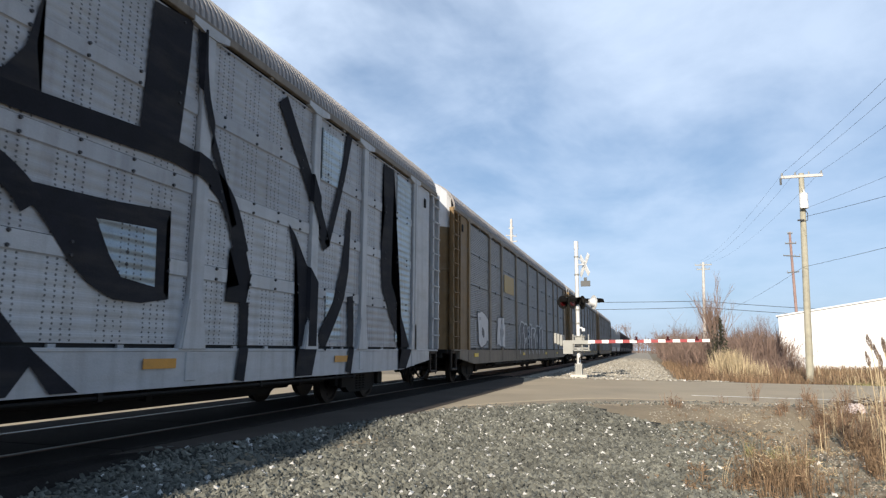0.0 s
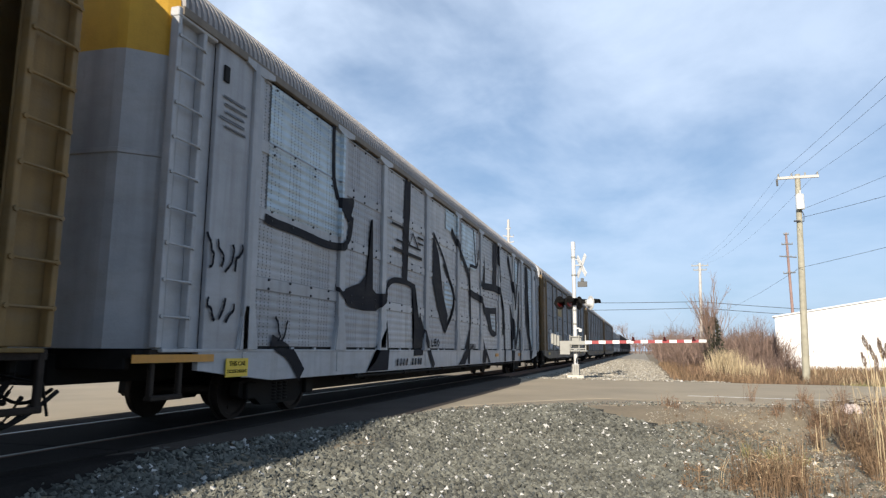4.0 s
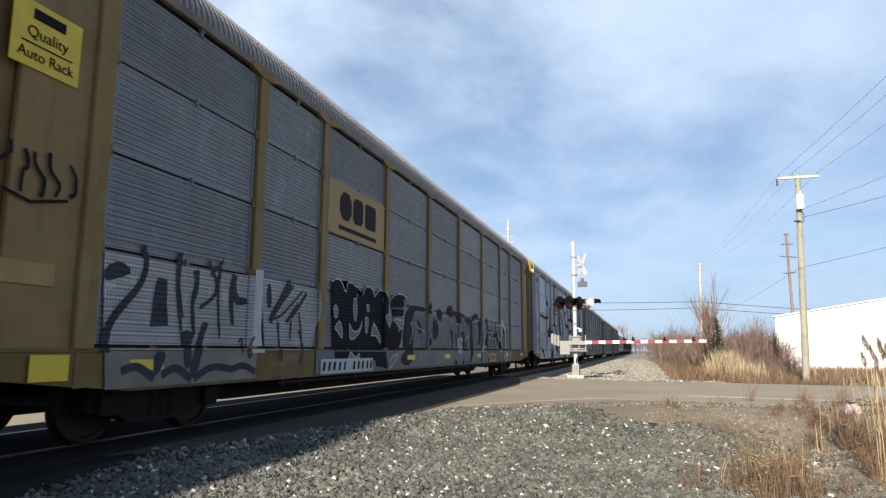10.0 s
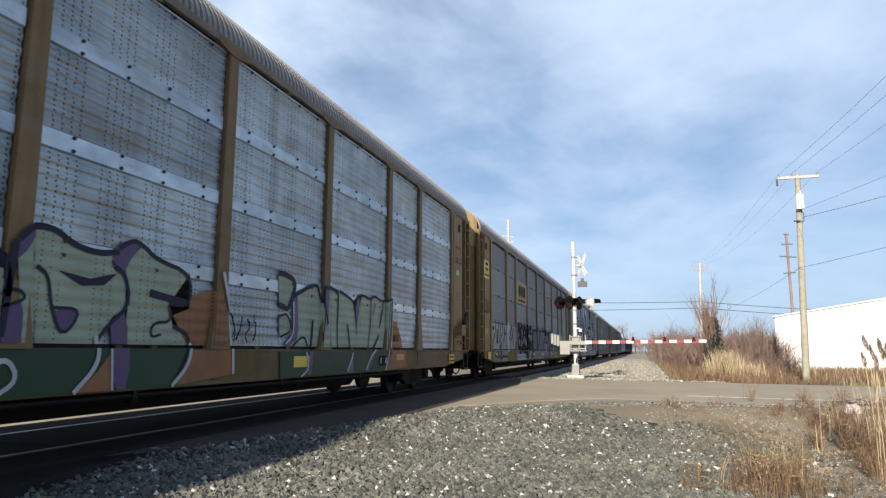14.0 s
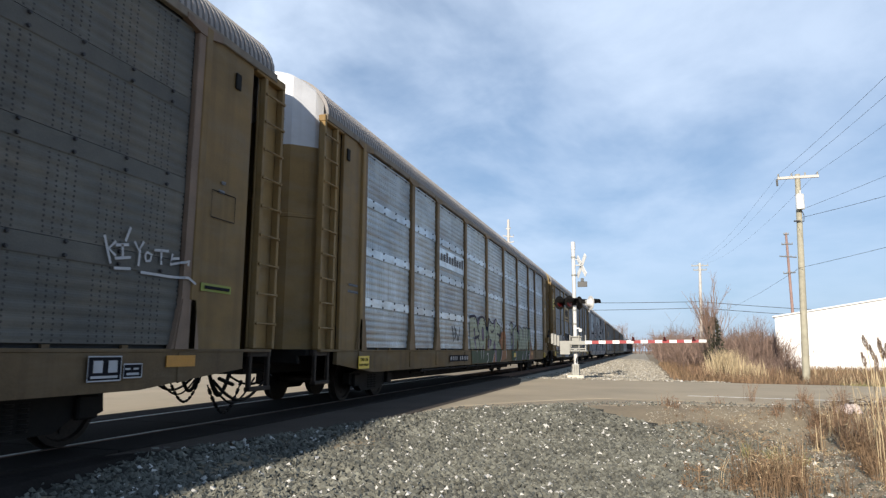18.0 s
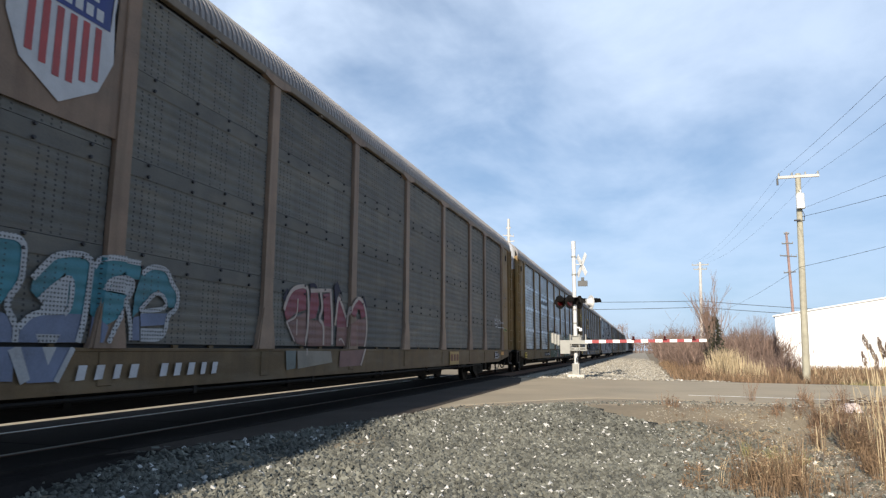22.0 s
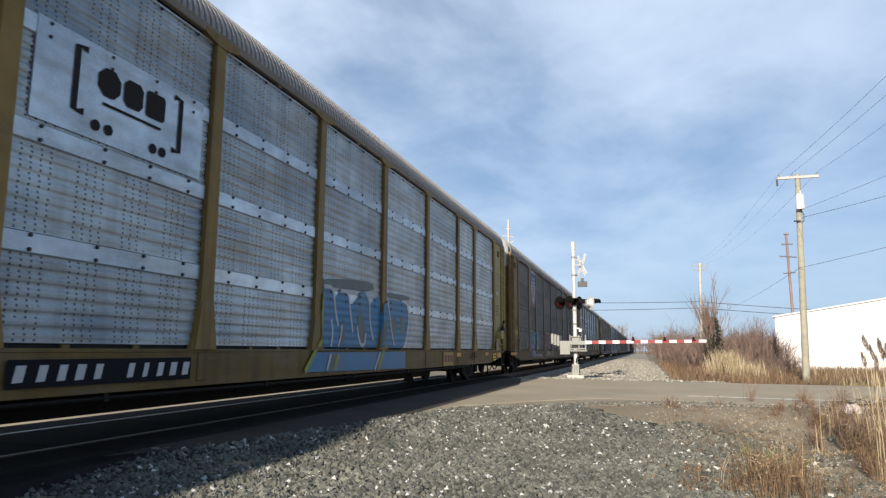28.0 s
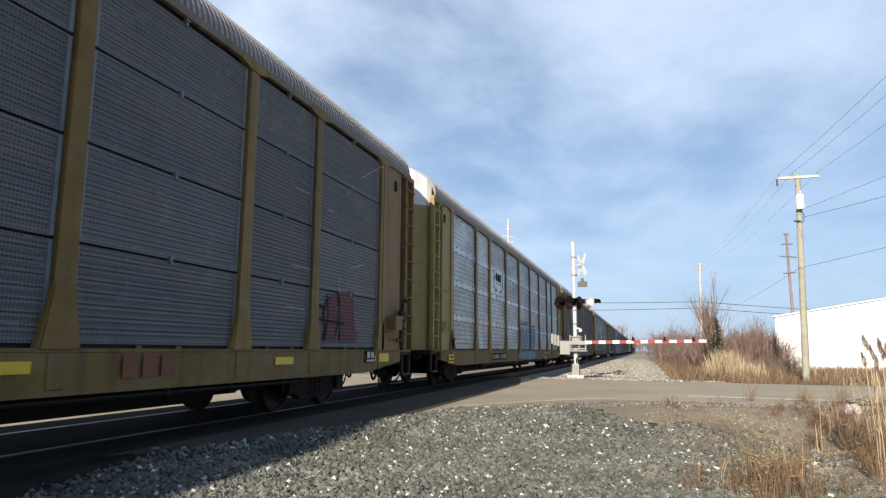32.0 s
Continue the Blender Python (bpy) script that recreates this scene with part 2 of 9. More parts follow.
M = {
    "white_paint": mat("white_paint", (0.42, 0.425, 0.435), 0.55, var=0.12, streak=0.4, grime=0.3),
    "white_perf": mat("white_perf", (0.405, 0.41, 0.42), 0.55, var=0.14, streak=0.4, grime=0.35, dots=(0.105, 0.05, 0.0125, 0.63, 0.68)),
    "yellow_paint": mat("yellow_paint", (0.235, 0.152, 0.045), 0.55, var=0.22, streak=0.7, grime=0.35, shine=0.2),
    "tan_paint": mat("tan_paint", (0.215, 0.142, 0.07), 0.6, var=0.2, streak=0.6, grime=0.35, shine=0.2),
    "pink_tan": mat("pink_tan", (0.26, 0.185, 0.135), 0.6, var=0.2, streak=0.5, grime=0.3, shine=0.2),
    "cream_end": mat("cream_end", (0.36, 0.285, 0.115), 0.55, var=0.14, streak=0.4, grime=0.25, shine=0.2),
    "tan_end": mat("tan_end", (0.255, 0.165, 0.067), 0.6, var=0.16, streak=0.5, grime=0.35, shine=0.2),
    "brown_grey": mat("brown_grey", (0.2, 0.17, 0.135), 0.65, var=0.25, streak=0.5, shine=0.2),
    "grey_perf": mat("grey_perf", (0.215, 0.23, 0.248), 0.55, 0.2, var=0.2, streak=0.3, grime=0.3, dots=(0.04, 0.04, 0.0105, 5.0, 2.0)),
    "dark_perf": mat("dark_perf", (0.133, 0.142, 0.154), 0.6, 0.15, var=0.2, streak=0.25, grime=0.3, dots=(0.04, 0.04, 0.0105, 5.0, 2.0)),
    "grey_perf_far": mat("grey_perf_far", (0.22, 0.235, 0.25), 0.6, 0.1, var=0.25, streak=0.5, dots=(0.05, 0.05, 0.012, 5.0, 2.0)),
    "grey_edge": mat("grey_edge", (0.17, 0.195, 0.22), 0.6, 0.1, var=0.3, scale=5, grime=0.2),
    "galv_perf": mat("galv_perf", (0.37, 0.43, 0.47), 0.42, 0.3, var=0.42, scale=0.9, streak=0.5, grime=0.75, dots=(0.105, 0.05, 0.0125, 0.63, 0.68)),
    "galv_band": mat("galv_band", (0.5, 0.575, 0.64), 0.38, 0.4, var=0.34, scale=2.2, grime=0.6),
    "dull_perf": mat("dull_perf", (0.122, 0.12, 0.107), 0.75, 0.0, var=0.25, streak=0.35, grime=0.45, dots=(0.105, 0.05, 0.0125, 0.63, 0.68)),
    "dull_band": mat("dull_band", (0.11, 0.108, 0.097), 0.75, 0.0, var=0.3, grime=0.4),
    "roof_steel": mat("roof_steel", (0.27, 0.25, 0.24), 0.6, 0.15, var=0.2, scale=1.2, bump=0.05, grime=0.25),
    "black_steel": mat("black_steel", (0.013, 0.012, 0.011), 0.7, var=0.4, scale=6, shine=0.15),
    "bolt": mat("bolt", (0.03, 0.03, 0.034), 0.6, var=0.3, bump=0),
    "wheel_steel": mat("wheel_steel", (0.03, 0.024, 0.02), 0.6, 0.3, var=0.4, scale=8, shine=0.15),
    "inside": mat("inside", (0.03, 0.032, 0.035), 0.9, var=0.2),
    "rail_side": mat("rail_side", (0.13, 0.075, 0.05), 0.8, var=0.3, scale=6),
    "rail_top": mat("rail_top", (0.17, 0.16, 0.15), 0.45, 0.8, var=0.15),
    "tie": mat("tie", (0.08, 0.065, 0.055), 0.9, var=0.35, scale=5, bump=0.5),
    "ballast": mat("ballast", (0.38, 0.335, 0.265), 0.95, var=0.25, scale=1.2, bump=0.15, bscale=30),
    "stone": mat("stone", (0.142, 0.14, 0.116), 0.9, var=0.3, scale=1.0, bump=0.3, island=0.5, whites=0.03),
    "stone_pale": mat("stone_pale", (0.33, 0.30, 0.245), 0.9, var=0.3, scale=1.0, bump=0.3, island=0.4, whites=0.03),
    "plume": mat("plume", (0.2, 0.145, 0.11), 0.95, var=0.3, scale=6, bump=0, island=0.3),
    "asphalt": mat("asphalt", (0.44, 0.36, 0.25), 0.92, var=0.16, scale=0.45, bump=0.3, bscale=120),
    # asphalt with the train's shadow put into its colour
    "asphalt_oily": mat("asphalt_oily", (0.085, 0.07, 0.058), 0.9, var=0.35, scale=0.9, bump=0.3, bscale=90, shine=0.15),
    "line_paint": mat("line_paint", (0.6, 0.58, 0.53), 0.8, var=0.25, scale=6),
    "dirt": mat("dirt", (0.35, 0.285, 0.2), 0.95, var=0.2, scale=1.0, bump=0.4, bscale=40),
    # bed colour deepened to stand in for the shade under the train
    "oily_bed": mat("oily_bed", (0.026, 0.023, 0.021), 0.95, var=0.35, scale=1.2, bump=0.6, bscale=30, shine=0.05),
    # dark rubber, its colour lowered further for the same under-train shade
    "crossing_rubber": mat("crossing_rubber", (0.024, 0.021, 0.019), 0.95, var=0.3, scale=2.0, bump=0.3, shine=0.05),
    "gravel_bed": mat("gravel_bed", (0.05, 0.049, 0.043), 0.95, var=0.35, scale=2.0, bump=0.8, bscale=24, shine=0.15),
    "concrete": mat("concrete", (0.62, 0.57, 0.48), 0.9, var=0.2, scale=4),
    "mast_silver": mat("mast_silver", (0.62, 0.62, 0.61), 0.45, 0.1, var=0.15, scale=5),
    "sign_white": mat("sign_white", (0.74, 0.74, 0.72), 0.5, var=0.08),
    "gate_red": mat("gate_red", (0.3, 0.028, 0.032), 0.5, var=0.15),
    "lens_red": mat("lens_red", (0.05, 0.004, 0.005), 0.2, var=0.1, bump=0),
    "dark_grey": mat("dark_grey", (0.09, 0.09, 0.088), 0.6, var=0.2),
    "grey_box": mat("grey_box", (0.3, 0.295, 0.27), 0.6, 0.2, var=0.2),
    "pole_wood": mat("pole_wood", (0.37, 0.345, 0.265), 0.85, var=0.25, scale=3, bump=0.5, streak=0.4),
    "pole_grey": mat("pole_grey", (0.52, 0.49, 0.45), 0.85, var=0.2, scale=3),
    "pole_dark": mat("pole_dark", (0.27, 0.175, 0.15), 0.85, var=0.3, scale=3),
    "wire": mat("wire", (0.03, 0.03, 0.035), 0.6, var=0.1, bump=0),
    "wall_white": mat("wall_white", (0.80, 0.79, 0.77), 0.6, var=0.04, scale=0.6),
    "soil": mat("soil", (0.25, 0.195, 0.13), 0.95, var=0.35, scale=0.8, bump=0.6, bscale=16, tint=(0.33, 0.27, 0.18)),
    "dry_grass": mat("dry_grass", (0.2, 0.13, 0.075), 0.85, var=0.25, scale=1.0, bump=0, island=0.6),
    "reed": mat("reed", (0.45, 0.355, 0.22), 0.85, var=0.2, scale=1.0, bump=0, island=0.35),
    "weed_red": mat("weed_red", (0.19, 0.12, 0.075), 0.9, var=0.3, scale=1.5, bump=0, island=0.5),
    "green_grass": mat("green_grass", (0.22, 0.21, 0.085), 0.9, var=0.25, scale=1.0, bump=0, island=0.4),
    "rag": mat("rag", (0.62, 0.53, 0.5), 0.7, var=0.25, scale=5, bump=0.3),
    "dark_twig": mat("dark_twig", (0.075, 0.055, 0.045), 0.9, var=0.3, scale=4, bump=0, island=0.4),
    "bark": mat("bark", (0.17, 0.135, 0.115), 0.95, var=0.3, scale=4, island=0.3),
    "twig": mat("twig", (0.205, 0.14, 0.11), 0.95, var=0.25, scale=2, bump=0, island=0.4),
    "evergreen": mat("evergreen", (0.035, 0.035, 0.02), 0.9, var=0.4, scale=2, bump=0, island=0.5),
    "plate_yellow": mat("plate_yellow", (0.68, 0.48, 0.02), 0.4, var=0.1, scale=6),
    "plate_orange": mat("plate_orange", (0.55, 0.25, 0.03), 0.5, var=0.15, scale=6),
    "paint_black": mat("paint_black", (0.013, 0.0135, 0.018), 0.85, var=0.4, scale=3, shine=0.12, bump=0.5, ribs=0.0603, base_z=1.06),
    "paint_jet": mat("paint_jet", (0.016, 0.0165, 0.021), 0.8, var=0.45, scale=2.5, shine=0.15, grime=0.1),
    "galv_patch": mat("galv_patch", (0.36, 0.44, 0.49), 0.42, 0.3, var=0.3, scale=1.1, bump=0.9, ribs=0.132, streak=0.25, grime=0.45, dots=(0.105, 0.05, 0.0125, 0.63, 0.68)),
    "cap_yellow": mat("cap_yellow", (0.62, 0.36, 0.05), 0.55, var=0.15, streak=0.2, shine=0.2),
    # the tan of the end doors, lightened to paint in sun on the cap
    "cap_cream": mat("cap_cream", (0.45, 0.33, 0.16), 0.55, var=0.12, streak=0.3, shine=0.2),
    "cap_white": mat("cap_white", (0.7, 0.71, 0.73), 0.5, var=0.1, streak=0.2, grime=0.1),
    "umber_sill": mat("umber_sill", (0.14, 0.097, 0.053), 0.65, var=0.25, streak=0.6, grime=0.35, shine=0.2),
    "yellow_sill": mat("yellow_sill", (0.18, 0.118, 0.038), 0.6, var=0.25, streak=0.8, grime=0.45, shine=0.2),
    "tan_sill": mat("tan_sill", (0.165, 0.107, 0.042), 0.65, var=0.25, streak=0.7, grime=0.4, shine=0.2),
    "paint_white": mat("paint_white", (0.46, 0.47, 0.49), 0.6, var=0.15, scale=4),
    "paint_navy": mat("paint_navy", (0.02, 0.035, 0.16), 0.5, var=0.2, scale=4),
    "paint_red": mat("paint_red", (0.32, 0.05, 0.05), 0.55, var=0.25, scale=4),
    "paint_maroon": mat("paint_maroon", (0.2, 0.045, 0.065), 0.65, var=0.3, scale=2, dots=(0.105, 0.05, 0.009, 0.63, 0.5), bump=0.55, ribs=0.132, base_z=1.06),
    "paint_rust": mat("paint_rust", (0.17, 0.065, 0.035), 0.7, var=0.3, scale=4),
    "paint_blue": mat("paint_blue", (0.02, 0.155, 0.31), 0.5, var=0.3, scale=2, dots=(0.105, 0.05, 0.009, 0.63, 0.5), bump=0.55, ribs=0.132, base_z=1.06),
    "paint_teal": mat("paint_teal", (0.035, 0.16, 0.2), 0.6, var=0.3, scale=2, dots=(0.105, 0.05, 0.009, 0.63, 0.5), bump=0.55, ribs=0.132, base_z=1.06),
    "paint_green": mat("paint_green", (0.01, 0.042, 0.016), 0.65, var=0.4, scale=2),
    "paint_mint": mat("paint_mint", (0.3, 0.345, 0.25), 0.6, var=0.25, scale=1.5, dots=(0.105, 0.05, 0.009, 0.63, 0.5), bump=0.55, ribs=0.132, base_z=1.06),
    "paint_purple": mat("paint_purple", (0.085, 0.05, 0.135), 0.55, var=0.25, scale=4),
    "paint_grey": mat("paint_grey", (0.145, 0.152, 0.163), 0.75, var=0.3, scale=2, bump=0.5, ribs=0.0603, dots=(0.04, 0.04, 0.0105, 5.0, 2.0), base_z=1.06),
    "paint_soot": mat("paint_soot", (0.02, 0.021, 0.027), 0.8, var=0.4, scale=3, shine=0.2, bump=0.5, ribs=0.0603, base_z=1.06),
    "paint_slate": mat("paint_slate", (0.042, 0.044, 0.055), 0.8, var=0.35, scale=3, shine=0.2, bump=0.5, ribs=0.0603, base_z=1.06),
    "paint_pale2": mat("paint_pale2", (0.37, 0.38, 0.4), 0.7, var=0.3, scale=5, bump=0.5, ribs=0.0603, base_z=1.06),
    "paint_fog": mat("paint_fog", (0.41, 0.405, 0.40), 0.7, var=0.25, scale=1.5, bump=0.5, ribs=0.0603, dots=(0.04, 0.04, 0.0105, 5.0, 2.0), grime=0.2, base_z=1.06),
    "paint_fog2": mat("paint_fog2", (0.24, 0.215, 0.175), 0.7, var=0.3, scale=2, grime=0.3),
    "paint_navy2": mat("paint_navy2", (0.02, 0.019, 0.04), 0.7, var=0.3, scale=4, shine=0.3),
    "paint_rust2": mat("paint_rust2", (0.26, 0.115, 0.045), 0.7, var=0.3, scale=2, dots=(0.105, 0.05, 0.009, 0.63, 0.5), bump=0.55, ribs=0.132, base_z=1.06),
    "paint_dusty": mat("paint_dusty", (0.2, 0.115, 0.1), 0.75, var=0.3, scale=2, dots=(0.105, 0.05, 0.009, 0.63, 0.5), bump=0.55, ribs=0.132, base_z=1.06),
    "paint_dusk": mat("paint_dusk", (0.13, 0.16, 0.24), 0.7, var=0.3, scale=3),
    "paint_wine": mat("paint_wine", (0.15, 0.05, 0.055), 0.75, var=0.35, scale=3, bump=0.5, ribs=0.0603, dots=(0.04, 0.04, 0.0105, 5.0, 2.0), base_z=1.06),
    "paint_pink": mat("paint_pink", (0.38, 0.31, 0.27), 0.6, var=0.2, scale=4),
    "paint_pale": mat("paint_pale", (0.33, 0.345, 0.36), 0.65, var=0.3, scale=2, dots=(0.04, 0.04, 0.0105, 5.0, 2.0), base_z=1.06),
    "paint_tan": mat("paint_tan", (0.2, 0.155, 0.13), 0.7, var=0.3, scale=4, bump=0.5, ribs=0.0603, base_z=1.06),
    "paint_sky": mat("paint_sky", (0.32, 0.45, 0.55), 0.55, var=0.15, scale=4),
    "paint_lime": mat("paint_lime", (0.25, 0.3, 0.05), 0.6, var=0.15, scale=4),
    "paint_haze": mat("paint_haze", (0.1, 0.13, 0.13), 0.6, var=0.3, scale=3, tint=(0.15, 0.19, 0.18)),
    "paint_emblem": mat("paint_emblem", (0.02, 0.018, 0.018), 0.8, var=0.3, scale=5, shine=0.2),
    "plate_emblem": mat("plate_emblem", (0.33, 0.21, 0.055), 0.55, var=0.15, scale=4, streak=0.2),
    "plate_ochre": mat("plate_ochre", (0.33, 0.22, 0.06), 0.55, var=0.15, scale=4, streak=0.2),
    "hopper_grey": mat("hopper_grey", (0.42, 0.42, 0.41), 0.6, var=0.2, streak=0.5),
    "boxcar_dark": mat("boxcar_dark", (0.06, 0.05, 0.05), 0.7, var=0.3, streak=0.3),
}

# ---------------------------------------------------------------- mesh helpers


def mesh_of(name, bm, material, smooth=False):
    me = bpy.data.meshes.new(name)
    bmesh.ops.recalc_face_normals(bm, faces=bm.faces)
    bm.to_mesh(me)
    bm.free()
    for m in (material if isinstance(material, (list, tuple)) else [material]):
        me.materials.append(M[m] if isinstance(m, str) else m)
    if smooth:
        me.polygons.foreach_set("use_smooth", [True] * len(me.polygons))
    return me


def raw(name, verts, faces, material, smooth=False):
    me = bpy.data.meshes.new(name)
    me.from_pydata(verts, [], faces)
    me.materials.append(M[material])
    if smooth:
        me.polygons.foreach_set("use_smooth", [True] * len(me.polygons))
    return me


def put(name, me, parent=None, at=(0, 0, 0), label="", rot=(0, 0, 0)):
    ob = new(name, me)
    ob.matrix_basis = pose(*at, *rot)
    if parent:
        ob.parent = parent
    if label:
        ob["label"] = label
    return ob


def part(name, bm, material, parent, label="", at=(0, 0, 0), smooth=False):
    return put(name, mesh_of(name, bm, material, smooth), parent, at, label)


def thing(name, at, label, category, group=""):
    ob = new(name)
    ob.empty_display_size = 0.2
    ob.matrix_basis = pose(*at)
    return tagged(ob, label, category, group)


def box(bm, x0, x1, y0, y1, z0, z1, bevel=0.0, mi=0):
    vs = [bm.verts.new(v) for v in ((x0, y0, z0), (x1, y0, z0), (x1, y1, z0), (x0, y1, z0), (x0, y0, z1), (x1, y0, z1), (x1, y1, z1), (x0, y1, z1))]
    fs = [bm.faces.new([vs[i] for i in q]) for q in ((3, 2, 1, 0), (4, 5, 6, 7), (0, 1, 5, 4), (1, 2, 6, 5), (2, 3, 7, 6), (3, 0, 4, 7))]
    for f in fs:
        f.material_index = mi
    if bevel:
        es = list({e for f in fs for e in f.edges})
        bmesh.ops.bevel(bm, geom=es, offset=bevel, segments=1, affect="EDGES", profile=0.5)
    return bm


def tube(bm, a, b, r0, r1=None, n=8, caps=True):
    a, b = Vector(a), Vector(b)
    r1 = r0 if r1 is None else r1
    d = (b - a).normalized()
    u = d.orthogonal().normalized()
    w = d.cross(u)
    rings = []
    for c, r in ((a, r0), (b, r1)):
        rings.append([bm.verts.new(c + (u * math.cos(2 * math.pi * i / n) + w * math.sin(2 * math.pi * i / n)) * r) for i in range(n)])
    for i in range(n):
        bm.faces.new((rings[0][i], rings[0][(i + 1) % n], rings[1][(i + 1) % n], rings[1][i]))
    if caps:
        bm.faces.new(rings[0][::-1])
        bm.faces.new(rings[1])
    return bm


def extrude_yz(bm, pts, x0, x1):
    """A plate with outline pts (y, z), from x0 to x1."""
    a = [bm.verts.new((x0, y, z)) for y, z in pts]
    b = [bm.verts.new((x1, y, z)) for y, z in pts]
    bm.faces.new(a[::-1])
    bm.faces.new(b)
    for i in range(len(pts)):
        j = (i + 1) % len(pts)
        bm.faces.new((a[i], a[j], b[j], b[i]))
    return bm


def lathe_x(bm, profile, n=24, cx=0.0):
    """Turns (x, r) about the x axis."""
    rings = [[bm.verts.new((cx + x, r * math.cos(2 * math.pi * i / n), r * math.sin(2 * math.pi * i / n))) for i in range(n)] for x, r in profile]
    for p, q in zip(rings, rings[1:]):
        for i in range(n):
            bm.faces.new((p[i], p[(i + 1) % n], q[(i + 1) % n], q[i]))
    bm.faces.new(rings[0][::-1])
    bm.faces.new(rings[-1])
    return bm


def sweep(bm, pts, r, n=6):
    for a, b in zip(pts, pts[1:]):
        tube(bm, a, b, r, n=n)
    return bm


# ---------------------------------------------------------------- ground, road, track
TX = -6.77
ROAD_TILT = -0.14   # the road runs nearly square to the track


def road_y(x, off):
    return off + ROAD_TILT * x


def near_edge(x):
    """The ragged near edge of the pavement, which widens towards the track."""
    pts = ((-30, 6.0), (-5.3, 6.0), (-4.8, 7.0), (-4.4, 8.6), (-4.0, 10.4), (-3.5, 12.3), (-1.2, 14.4), (0.7, 15.3), (3.5, 15.5), (8, 14.8), (400, -40))
    for (xa, ya), (xb, yb) in zip(pts, pts[1:]):
        if x <= xb:
            return ya + (yb - ya) * (x - xa) / (xb - xa)
    return -40.0


def ground_z(x, y):
    far = abs(x - TX)
    low = -0.2 - 0.28 * min(1.0, max(0.0, (far - 2.3) / 4.5))
    if far > 9:
        low += -0.15 * min(1.0, (far - 9) / 8)
    lump = 0.05 * noise.noise(Vector((x * 0.5, y * 0.5, 0.3))) * min(1.0, max(0.0, (far - 2.5) / 2))
    front, back = near_edge(x) - y, y - road_y(x, 25.9)
    out = max(front, back)
    k = min(1.0, max(0.0, (out - 0.5) / 2.4)) if far > 2.3 or front > back else (0.0 if out < 0 else 1.0)
    return -0.055 * (1 - k) + (low + lump) * k


def build_ground():
    xs = sorted({*np.round(np.arange(-16, 14.01, 0.5), 2), *(-2500, -800, -300, -120, -60, -35, -24, 18, 24, 35, 60, 120, 300, 800, 2500)})
    ys = sorted({*np.round(np.arange(-12, 60.01, 0.5), 2), *(-800, -300, -100, -40, -20, 66, 75, 90, 110, 140, 180, 240, 340, 600, 1200, 3000)})
    verts = [(x, y, ground_z(x, y)) for y in ys for x in xs]
    n = len(xs)
    faces = [(j * n + i, j * n + i + 1, (j + 1) * n + i + 1, (j + 1) * n + i) for j in range(len(ys) - 1) for i in range(n - 1)]
    me = raw("ground", verts, faces, "soil", True)
    tagged(put("ground", me), "dry brown trackside earth with dead grass", "ground", kind="structure")


def strip(name, xs, yfun0, yfun1, z, material, label, thick=0.06, cat="road"):
    bm = bmesh.new()
    lo = [[bm.verts.new((x, f(x) - (0.45 if h < z and thick > 0.05 else 0.0), h)) for h in (z - thick, z)] for f in (yfun0,) for x in xs]
    hi = [[bm.verts.new((x, f(x), h)) for h in (z - thick, z)] for f in (yfun1,) for x in xs]
    for i in range(len(xs) - 1):
        bm.faces.new((lo[i][1], lo[i + 1][1], hi[i + 1][1], hi[i][1]))
        bm.faces.new((lo[i][0], lo[i + 1][0], lo[i + 1][1], lo[i][1]))
        bm.faces.new((hi[i][0], hi[i][1], hi[i + 1][1], hi[i + 1][0]))
    ob = part(name, bm, material, None)
    return tagged(ob, label, cat, kind="structure")


def wobble(off, amp, seed):
    return lambda x: road_y(x, off) + amp * noise.noise(Vector((x * 0.9, seed, 0.0)))


build_ground()
road_xs = [-400, -120, -60, -30, *np.arange(-20, 26, 0.5), 40, 80, 200, 600]
strip("road", road_xs, lambda x: near_edge(x) + 0.1 + min(1.0, max(0.0, (x + 4.3) / 3.5)) ** 1.5 * max(0.0, road_y(x, 15.9) - near_edge(x) - 0.1 + 0.3 * noise.noise(Vector((x * 0.7, 1.0, 0.0)))),
      wobble(25.55, 0.1, 4.0), -0.036, "asphalt", "worn grey-tan asphalt road over the level crossing", 0.1)
strip("road_shoulder", list(np.arange(-3.2, 20, 0.4)), lambda x: near_edge(x) - 0.35 + 0.25 * noise.noise(Vector((x * 1.6, 7.0, 0.0))),
      lambda x: road_y(x, 16.4), -0.05, "dirt", "tan dirt shoulder along the asphalt", 0.1, "shoulder")
# darker overlay on the pavement where the passing train casts its shadow
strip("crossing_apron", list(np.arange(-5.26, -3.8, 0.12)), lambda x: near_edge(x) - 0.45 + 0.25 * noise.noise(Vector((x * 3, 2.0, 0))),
      lambda x: road_y(x, 25.3) - 6.0 * max(0.0, x + 4.6) + 0.5 * noise.noise(Vector((x * 4, 8.0, 0))), -0.03, "asphalt_oily", "asphalt beside the crossing rails, coloured dark for the train's shadow", 0.02, "crossing apron")
strip("road_line", [1.0, *np.arange(1.5, 26, 0.5), 40, 120], lambda x: road_y(x, 17.66), lambda x: road_y(x, 17.8), -0.03, "line_paint",
      "worn white edge line on the asphalt", 0.004, "road line")


